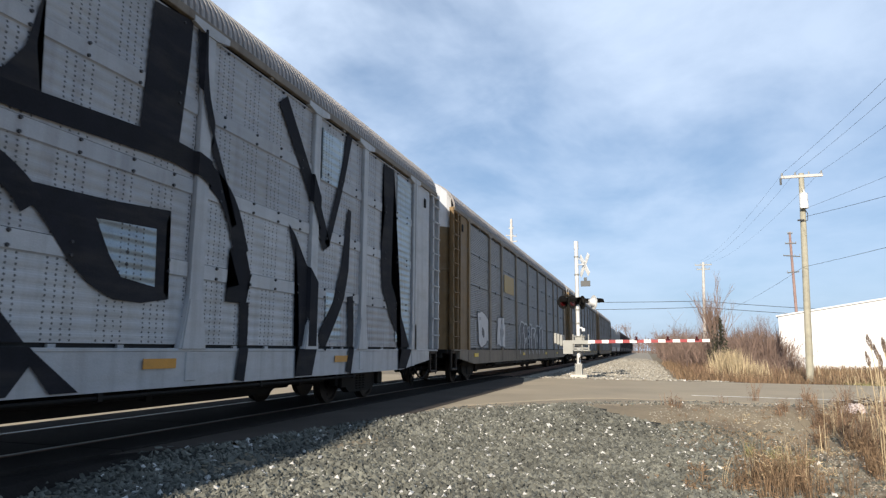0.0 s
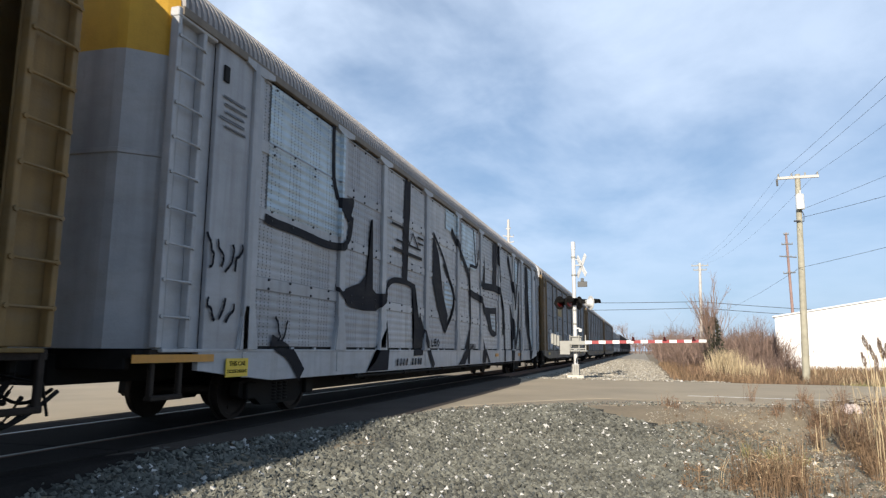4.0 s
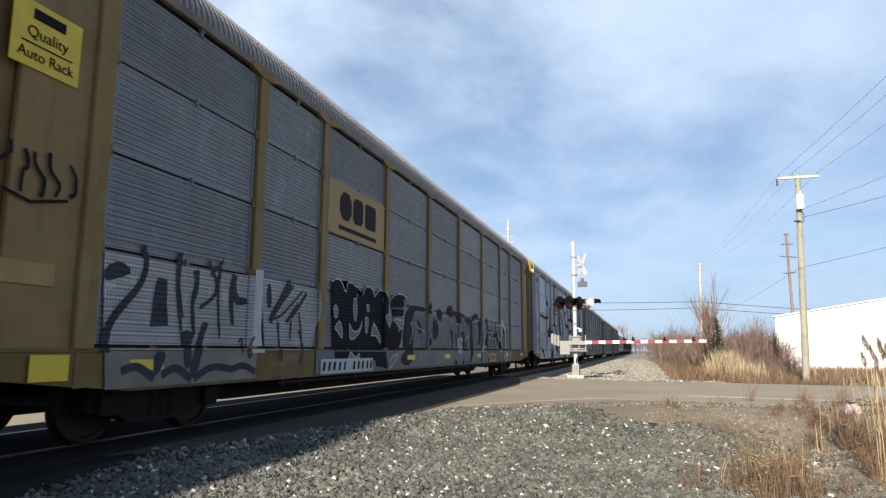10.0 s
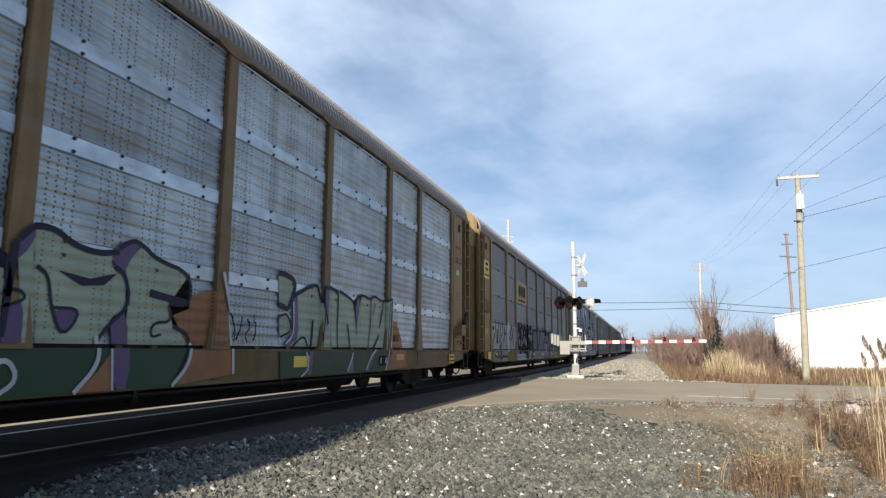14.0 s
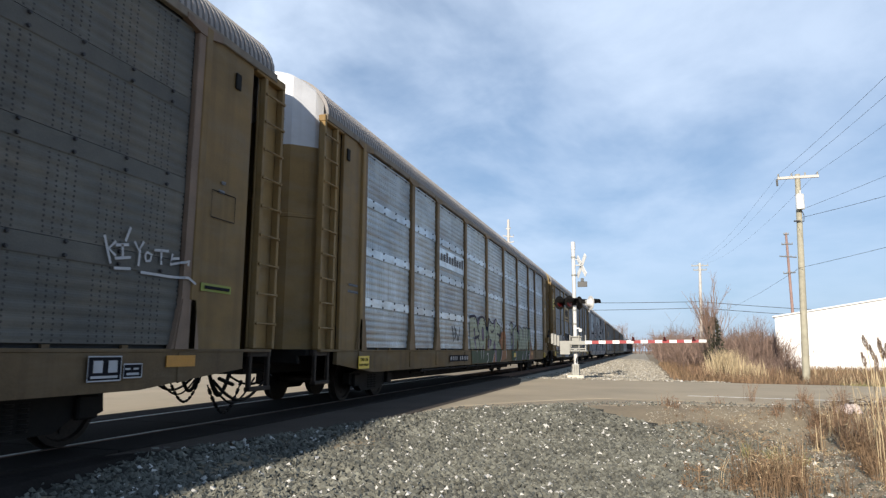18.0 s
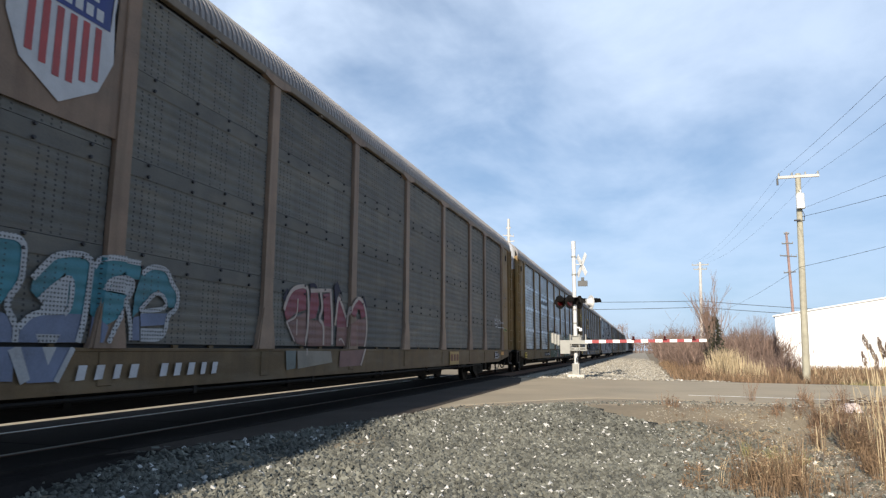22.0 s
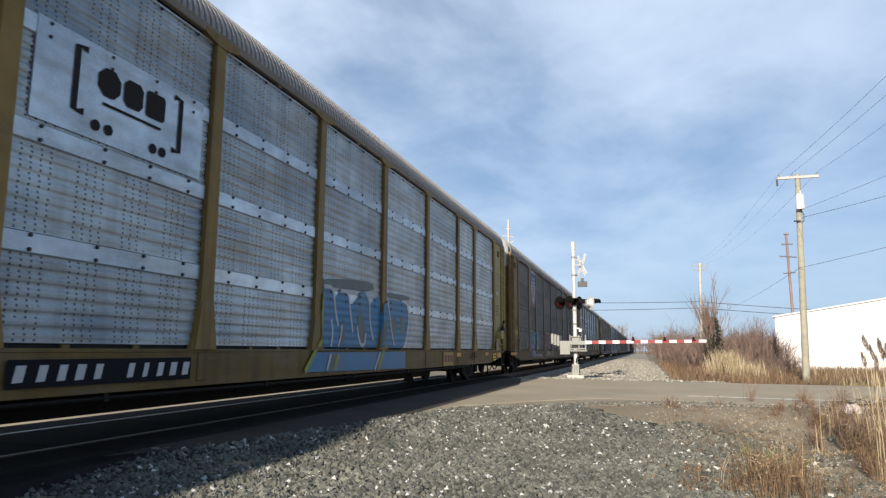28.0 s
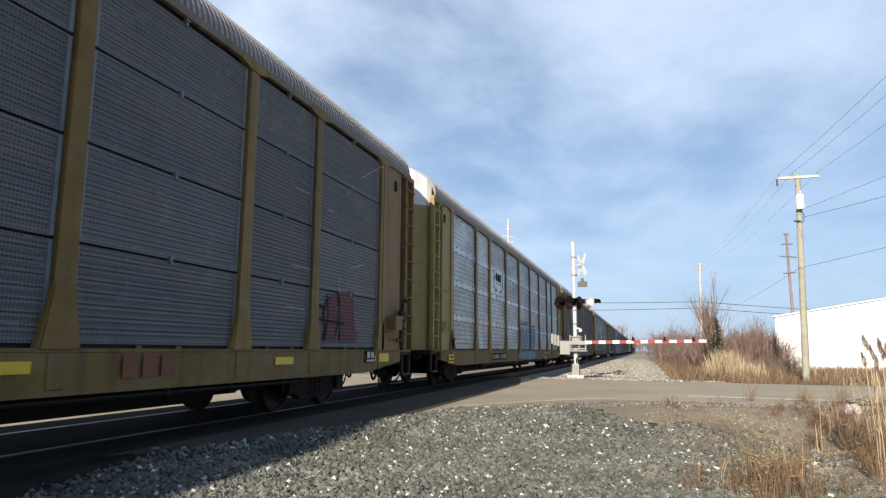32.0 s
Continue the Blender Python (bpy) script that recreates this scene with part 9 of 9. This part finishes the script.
def gravel(name, n, area, r0, r1, keep, label, level=ground_z, material="stone"):
    verts, faces = [], []
    base = np.array([(1, 0, 0), (-1, 0, 0), (0, 1, 0), (0, -1, 0), (0, 0, 1), (0, 0, -1)], float)
    tri = ((0, 2, 4), (2, 1, 4), (1, 3, 4), (3, 0, 4), (2, 0, 5), (1, 2, 5), (3, 1, 5), (0, 3, 5))
    count = 0
    while count < n:
        x, y = rng.uniform(area[0], area[1]), rng.uniform(area[2], area[3])
        if not keep(x, y):
            continue
        count += 1
        r = rng.uniform(r0, r1)
        q = base * (r * rng.uniform(0.6, 1.3, (6, 1))) + rng.normal(0, r * 0.22, (6, 3))
        a = rng.uniform(0, 6.283)
        c, s = math.cos(a), math.sin(a)
        tilt = rng.uniform(-0.7, 0.7)
        ct, st = math.cos(tilt), math.sin(tilt)
        z = level(x, y) + r * 0.25
        k = len(verts)
        for vx, vy, vz in q:
            vx, vz = vx * ct - vz * st, vx * st + vz * ct
            verts.append((x + vx * c - vy * s, y + vx * s + vy * c, z + vz * 0.8))
        faces += [(k + i, k + j, k + l) for i, j, l in tri]
    tagged(put(name, raw(name, verts, faces, material)), label, "gravel", kind="stuff")


def shoulder(x, y):
    edge = near_edge(x) - 0.25 - 1.7 * min(1.0, max(0.0, (x + 1.4) / 1.6)) + 0.5 * noise.noise(Vector((x * 1.3, y * 0.2, 2.0)))
    thick = 1.0 - max(0.0, min(1.0, (x - 0.3 - 0.8 * noise.noise(Vector((y * 0.8, 3.0, 0.0)))) / 2.2)) ** 0.6
    near_rail = min(1.0, max(0.0, (x + 5.25 + 0.3 * noise.noise(Vector((y * 0.7, 9.0, 0.0)))) / 0.7))
    return y < edge and rng.random() < max(0.04, thick) * near_rail


gravel("gravel", 42000, (-5.2, 3.4, 4.2, 15.5), 0.016, 0.046, shoulder, "loose grey crushed stone beside the track")
gravel("gravel", 9000, (0.0, 4.8, 6.2, 15.3), 0.006, 0.018, lambda x, y: y < near_edge(x) + 0.3, "fine grit on the bare earth", ground_z, "stone_pale")
gravel("gravel", 900, (-4.6, 3.5, 10.5, 16.0), 0.012, 0.035, lambda x, y: near_edge(x) - 0.5 < y < near_edge(x) + 0.5, "stray stones on the road edge")
gravel("gravel", 20000, (-4.6, 2.9, 26.0, 110), 0.03, 0.07, lambda x, y: rng.random() < 30.0 / y - 0.25 and x < 1.25 + 2.2 * max(0.0, 1 - (y - 26) / 12) + 0.7 * noise.noise(Vector((y * 0.7, 1, 0))),
       "loose pale crushed stone beyond the road", lambda x, y: max(ground_z(x, y), float(np.interp(x - TX, (2.2, 3.4, 6.8, 7.9), (-0.17, -0.2, -0.3, -0.56)))) - 0.005, "stone_pale")


def tree(name, base, h, seed, label, depth=5, spread=0.5, r=0.09, cat="bare tree", rise=0.7, stems=1):
    rnd = random.Random(seed)
    t = thing(name, base, label, cat)
    trunk, crown = bmesh.new(), bmesh.new()

    def grow(p, d, length, rad, level):
        q = p + d * length
        tube(trunk if level <= 1 else crown, p, q, rad, rad * 0.68, 6 if level < 2 else 4, False)
        if level >= depth:
            return
        for _ in range(3 if level else 5):
            nd = (d + Vector((rnd.uniform(-1, 1), rnd.uniform(-1, 1), rnd.uniform(-0.25, rise))) * spread).normalized()
            grow(p.lerp(q, rnd.uniform(0.45, 1.0)), nd, length * rnd.uniform(0.55, 0.8), rad * 0.55, level + 1)
    for i in range(stems):
        fan = 0.13 if stems > 1 else 0.06
        grow(Vector((0, 0, -0.2)), Vector((rnd.uniform(-fan, fan), rnd.uniform(-fan, fan), 1)).normalized(), h * (0.36 if stems == 1 else rnd.uniform(0.3, 0.42)), r * rnd.uniform(0.7, 1), 0)
    part("trunk", trunk, "bark", t)
    part("crown", crown, "twig", t)
    return t


tree("tree", (4.3, 46, -0.5), 6.6, 3, "bare leafless tree with upright twigs beside the brush", 4, 0.36, 0.075, rise=1.6, stems=6)
tree("tree", (2.6, 120, -0.6), 6.6, 5, "bare leafless tree far along the track", 6, 0.75, 0.13)
tree("tree", (9.0, 62, -0.6), 5.6, 8, "bare leafless shrub tree before the warehouse", 6, 0.65, 0.07)
tree("tree", (8.0, 56, -0.6), 5.0, 11, "bare leafless shrub tree before the warehouse", 6, 0.65, 0.06)
tree("tree", (-7.5, 330, -0.6), 19, 12, "bare leafless tree behind the far train", 5, 0.55, 0.25)
tree("tree", (-14, 300, -0.6), 17, 14, "bare leafless tree behind the far train", 5, 0.55, 0.25)


def evergreen(base, h, seed):
    rnd = random.Random(seed)
    t = thing("evergreen_tree", base, "small dark evergreen tree among the brush", "evergreen tree")
    bm = bmesh.new()
    tube(bm, (0, 0, -0.2), (0, 0, h * 0.95), 0.06, 0.015, 7)
    part("trunk", bm, "bark", t)
    verts, faces = [], []
    for i in range(800):
        z = h * (0.12 + 0.88 * rnd.random() ** 0.8)
        rr = 0.8 * (1 - z / h) ** 0.6 + 0.05 + 0.2 * math.sin(z * 5.0) * (1 - z / h)
        a = rnd.uniform(0, 6.283)
        q = rr * rnd.random() ** 0.6 * (0.75 + 0.35 * math.sin(a * 3 + z * 4))
        x, y = math.cos(a) * q, math.sin(a) * q
        s = rnd.uniform(0.06, 0.16)
        k = len(verts)
        verts += [(x, y, z), (x + math.cos(a) * s + rnd.uniform(-0.05, 0.05), y + math.sin(a) * s, z + rnd.uniform(-0.05, 0.12)),
                  (x + rnd.uniform(-0.06, 0.06), y + rnd.uniform(-0.06, 0.06), z + s)]
        faces.append((k, k + 1, k + 2))
    put("crown", raw("crown", verts, faces, "evergreen"), t)


evergreen((4.4, 45.8, -0.6), 3.75, 4)


def brush(name, label, n, place, h0, h1, material, cat="brush", r=0.012):
    """A thicket: many crooked branching stems in one mesh."""
    verts, faces = [], []

    def stem(p, d, length, rad, level):
        q = (p[0] + d[0] * length, p[1] + d[1] * length, p[2] + d[2] * length)
        k = len(verts)
        a = rng.uniform(0, 3.14)
        for (c, w) in ((p, rad), (q, rad * 0.5)):
            for j in range(3):
                b = a + j * 2.094
                verts.append((c[0] + math.cos(b) * w, c[1] + math.sin(b) * w, c[2]))
        for j in range(3):
            faces.append((k + j, k + (j + 1) % 3, k + 3 + (j + 1) % 3, k + 3 + j))
        if level < 2:
            for _ in range(4 if level == 0 else 3):
                f = rng.uniform(0.35, 1.0)
                nd = np.array(d) + rng.normal(0, 0.42, 3)
                nd /= np.linalg.norm(nd)
                stem(tuple(p[i] + (q[i] - p[i]) * f for i in range(3)), tuple(nd), length * rng.uniform(0.45, 0.75), rad * 0.6, level + 1)
    for i in range(n):
        x, y = place()
        h = rng.uniform(h0, h1)
        d = np.array((rng.normal(0, 0.15), rng.normal(0, 0.15), 1.0))
        d /= np.linalg.norm(d)
        stem((x, y, -0.6), tuple(d), h * 0.55, r * h, 0)
    tagged(put(name, raw(name, verts, faces, material)), label, cat, kind="stuff")


brush("brush", "thicket of bare reddish brown brush beside the track", 900, rect(2.4, 9.5, 46, 75), 1.4, 3.1, "twig")
brush("brush", "thicket of bare reddish brown brush far along the track", 1200, lambda: (2.2 + 18 * rng.random() ** 1.3, rng.uniform(75, 170)), 2.6, 5.6, "twig", r=0.009)
brush("brush", "low bare brush before the warehouse", 200, rect(5.2, 8.2, 38, 50), 0.8, 1.9, "twig")
brush("brush", "bare brush before the white warehouse", 260, rect(6.3, 9.4, 48, 60), 1.8, 3.6, "twig")
brush("distant_woods", "bare grey-brown woods on the horizon", 700, lambda: (rng.uniform(-60, 160), rng.uniform(320, 420)), 7, 12, "twig", "woods", 0.012)
brush("distant_woods", "bare grey-brown woods at the end of the track", 260, lambda: (rng.uniform(-22, 30), rng.uniform(300, 330)), 5, 9, "twig", "woods", 0.012)
blades("reed_grass", "tall pale tan reed grass beyond the road", "reed", 1300, clump(3.95, 36.5, 0.36, 0.8), 1.65, 0.012, 0.3)
blades("reed_grass", "tall pale tan reed grass beyond the road", "reed", 260, clump(5.0, 35.5, 0.3, 0.8), 1.2, 0.012, 0.3)
blades("dry_grass", "low dead brown grass beside the track", "dry_grass", 9000, lambda: (1.4 + 6 * rng.random() ** 0.8, 29 + 50 * rng.random() ** 1.6), 0.7, 0.014, 0.6)
blades("weeds", "reddish brown dead weeds beyond the road", "weed_red", 5000, lambda: (2.2 + 5.2 * rng.random(), rng.uniform(33, 60)), 0.9, 0.012, 0.5)
blades("reed_grass", "sparse pale dead stalks before the warehouse", "reed", 170, rect(5.0, 12.5, 33, 44), 1.05, 0.016, 0.15)
blades("dry_grass", "low tan dead grass before the warehouse", "dry_grass", 7000, rect(6.5, 16, 36, 54.5), 0.85, 0.016, 0.5)
blades("dry_grass", "low tan dead grass before the warehouse", "reed", 1800, rect(6.5, 16, 34, 54), 0.6, 0.016, 0.5)
blades("roadside_grass", "short green and tan roadside grass", "green_grass", 6000, lambda: (rng.uniform(6.5, 14), rng.uniform(27, 44)), 0.35, 0.012, 0.7)


def tufts(name, label, material, spots, per, h0, h1, width, splay, cat="dry grass"):
    """Tufts of fine stems that fan out from one root each, one mesh."""
    verts, faces = [], []
    for x, y in spots:
        size = rng.uniform(h0, h1)
        lean_x, lean_y = rng.normal(0, 0.12, 2)
        for _ in range(int(per * rng.uniform(0.6, 1.4))):
            a, q = rng.uniform(0, 6.283), abs(rng.normal(0, 0.07))
            px, py = x + math.cos(a) * q, y + math.sin(a) * q
            z = ground_z(px, py) - 0.02
            h = size * rng.uniform(0.35, 1.1)
            dx, dy = (math.cos(a) * rng.uniform(0, splay) + lean_x) * h, (math.sin(a) * rng.uniform(0, splay) + lean_y) * h
            b = rng.uniform(0, 6.283)
            wx, wy = math.cos(b) * width, math.sin(b) * width
            droop = rng.uniform(0, 0.36) ** 2 * h
            k = len(verts)
            for f, wd in ((0.0, 1.0), (0.45, 0.9), (0.8, 0.7)):
                cx, cy, cz = px + dx * f * f, py + dy * f * f, z + h * f - droop * f ** 3
                verts += [(cx - wx * wd, cy - wy * wd, cz), (cx + wx * wd, cy + wy * wd, cz)]
            tip = (px + dx * 1.15, py + dy * 1.15, z + h - droop)
            verts.append(tip)
            faces += [(k, k + 1, k + 3, k + 2), (k + 2, k + 3, k + 5, k + 4), (k + 4, k + 5, k + 6)]
            if rng.random() < 0.3:
                # ragged seed heads and side leaves
                for _ in range(3):
                    f = rng.uniform(0.45, 1.0)
                    cx, cy, cz = px + dx * f * f, py + dy * f * f, z + h * f - droop * f ** 3
                    ox, oy, oz = rng.normal(0, 0.035), rng.normal(0, 0.035), rng.uniform(0.0, 0.06)
                    k = len(verts)
                    verts += [(cx, cy, cz), (cx + wx * 1.6, cy + wy * 1.6, cz + 0.012), (cx + ox, cy + oy, cz + oz)]
                    faces.append((k, k + 1, k + 2))
    tagged(put(name, raw(name, verts, faces, material)), label, cat, kind="stuff")


def spots(n, x0, x1, y0, y1):
    return [(rng.uniform(x0, x1), rng.uniform(y0, y1)) for _ in range(n)]


def round_spots(n, cx, cy, sx, sy):
    return [(cx + rng.normal(0, sx), cy + rng.normal(0, sy)) for _ in range(n)]


# the clump on the gravel edge
tufts("dry_grass", "tangled dead brown grass on the gravel edge", "dry_grass", round_spots(24, 1.4, 8.6, 0.26, 0.4), 34, 0.3, 0.72, 0.0028, 0.32)
tufts("dry_grass", "pale dead grass on the gravel edge", "reed", round_spots(12, 1.42, 8.6, 0.26, 0.4), 12, 0.3, 0.75, 0.0022, 0.25)
tufts("dry_grass", "low brown grass on the gravel edge", "dry_grass", round_spots(22, 1.1, 8.4, 0.4, 0.6), 14, 0.1, 0.24, 0.003, 0.8)
tufts("dry_grass", "small yellowish green tuft in the dead grass", "green_grass", round_spots(7, 1.75, 10.4, 0.18, 0.5), 34, 0.16, 0.32, 0.003, 0.7)
# the brown weeds towards the road
tufts("weeds", "reddish brown dead weeds near the road", "weed_red", round_spots(46, 3.75, 12.6, 0.45, 1.6), 40, 0.25, 0.62, 0.0036, 0.5, "weeds")
tufts("weeds", "reddish brown dead weeds near the road", "weed_red", round_spots(22, 3.1, 14.0, 0.4, 0.6), 30, 0.16, 0.42, 0.0036, 0.6, "weeds")
tufts("dry_grass", "tangled dead brown grass near the road", "dry_grass", round_spots(26, 3.5, 11.6, 0.35, 1.4), 34, 0.25, 0.55, 0.0034, 0.5)
tufts("dry_grass", "tangled dead brown grass beside the reeds", "dry_grass", round_spots(11, 2.9, 9.8, 0.18, 0.5), 30, 0.2, 0.5, 0.003, 0.5)
tufts("dry_grass", "pale dead grass near the road", "reed", round_spots(14, 3.5, 11.6, 0.35, 1.4), 14, 0.3, 0.7, 0.0028, 0.35)
tufts("reed_grass", "tall pale reed stems near the road", "reed", round_spots(11, 3.45, 11.2, 0.2, 0.6), 6, 0.9, 1.45, 0.0045, 0.1)
tufts("reed_grass", "sparse tall pale stalks near the road", "reed", spots(14, 2.5, 4.6, 11.5, 15.0), 3, 0.6, 1.1, 0.004, 0.12)
# thin growth on the gravel and the bare earth
tufts("dry_grass", "sparse dead grass on the gravel", "dry_grass", spots(170, 0.2, 4.4, 6.8, 14.6), 9, 0.06, 0.2, 0.0028, 0.9)
tufts("dry_grass", "flattened pale straw on the earth", "reed", spots(60, 1.6, 3.8, 8.6, 14.6), 10, 0.05, 0.16, 0.0026, 1.6)
tufts("weeds", "small red weeds on the gravel", "weed_red", [(0.5, 14.6), (0.58, 14.5), (0.42, 14.7), (1.5, 15.2)], 22, 0.16, 0.3, 0.004, 0.4, "weeds")
tufts("dry_grass", "lone dead tuft on the gravel", "dry_grass", [(0.55, 8.6)], 16, 0.2, 0.34, 0.0024, 0.35)


def litter():
    """A crumpled sheet and a heap of dark dead twigs at the road's edge."""
    verts, faces, n, m = [], [], 15, 7
    for j in range(m):
        for i in range(n):
            x, y = 3.5 + 0.036 * i, 14.6 + 0.06 * j
            z = ground_z(x, y) + 0.12 + 0.12 * noise.noise(Vector((i * 0.55, j * 0.6, 4.0))) - 0.1 * (abs(j - 3) / 3) ** 2 - 0.12 * (abs(i - 7) / 7) ** 3
            verts.append((x + 0.04 * noise.noise(Vector((i, j, 1.0))), y, z))
    faces = [(j * n + i, j * n + i + 1, (j + 1) * n + i + 1, (j + 1) * n + i) for j in range(m - 1) for i in range(n - 1)]
    tagged(put("plastic_sheet", raw("plastic_sheet", verts, faces, "rag", False)), "crumpled pale pinkish litter sheet caught in the weeds", "litter")
    bm = bmesh.new()
    rnd = random.Random(5)
    for _ in range(90):
        x, y = rnd.gauss(4.45, 0.42), rnd.gauss(15.7, 0.14)
        a, l = rnd.uniform(-0.5, 0.5) + (3.14 if rnd.random() < 0.5 else 0), rnd.uniform(0.15, 0.6)
        z = rnd.uniform(-0.12, 0.03)
        tube(bm, (x, y, z), (x + math.cos(a) * l, y + math.sin(a) * l * 0.5, z + rnd.uniform(-0.02, 0.16)), rnd.uniform(0.006, 0.018), 0.004, 4, False)
    tagged(part("dead_twigs", bm, "dark_twig", None), "heap of dark dead twigs at the road edge", "dead twigs", kind="stuff")


litter()


def plumes():
    """Reeds with dark seed plumes beside the camera."""
    for i, (x, y, h, lean) in enumerate(((2.76, 9.5, 1.62, -0.16), (2.86, 9.5, 1.58, -0.06), (2.84, 9.55, 1.5, -0.14), (2.88, 9.6, 1.52, 0.04),
                                         (2.72, 9.6, 1.4, -0.12), (2.68, 9.4, 1.36, 0.05), (2.95, 9.7, 1.5, -0.1), (2.92, 9.45, 1.42, 0.1))):
        r = thing("reed", (x, y, ground_z(x, y)), "dry reed with a drooping dark seed plume", "reed", "reeds by the road")
        bm = bmesh.new()
        pts = [(lean * 0.6 * q * q, 0.05 * math.sin(i) * q, h * q) for q in (0, 0.35, 0.7, 1.0)]
        sweep(bm, pts, 0.005, 5)
        part("stem", bm, "reed", r)
        verts, faces = [], []
        rnd = random.Random(i)
        tip = Vector(pts[-1])
        d = Vector((lean, 0.0, 0.62)).normalized()
        for k in range(150):
            q = rnd.random()
            rad = 0.02 * math.sin(math.pi * min(1, 0.12 + q * 0.88)) + 0.004
            o = tip + d * (q * 0.17 - 0.05) + Vector((rnd.uniform(-1, 1), rnd.uniform(-1, 1), rnd.uniform(-1, 1))) * rad
            e = d * 0.035 + Vector((rnd.uniform(-1, 1), rnd.uniform(-1, 1), rnd.uniform(-1, 1))) * 0.018
            w = Vector((rnd.uniform(-1, 1), rnd.uniform(-1, 1), 0)) * 0.006
            n = len(verts)
            verts += [o - w, o + w, o + e]
            faces.append((n, n + 1, n + 2))
        put("plume", raw("plume", verts, faces, "plume"), r)


plumes()


def motions():
    times = [0.0, 4.0, 8.0, 12.0, 16.0, 20.0, 24.0, 27.0, 28.0, 29.0, 30.0, 31.0, 32.0]
    for ob, y in CARS:
        walk(ob, [(t, pose(TX, y + run(t), 0)) for t in times])
    spins = [i * 0.1 for i in range(321)]
    for w, off in WHEELS:
        walk(w, [(t, pose(0, off, 0.42, -math.degrees(run(t) / 0.42))) for t in spins])


motions()
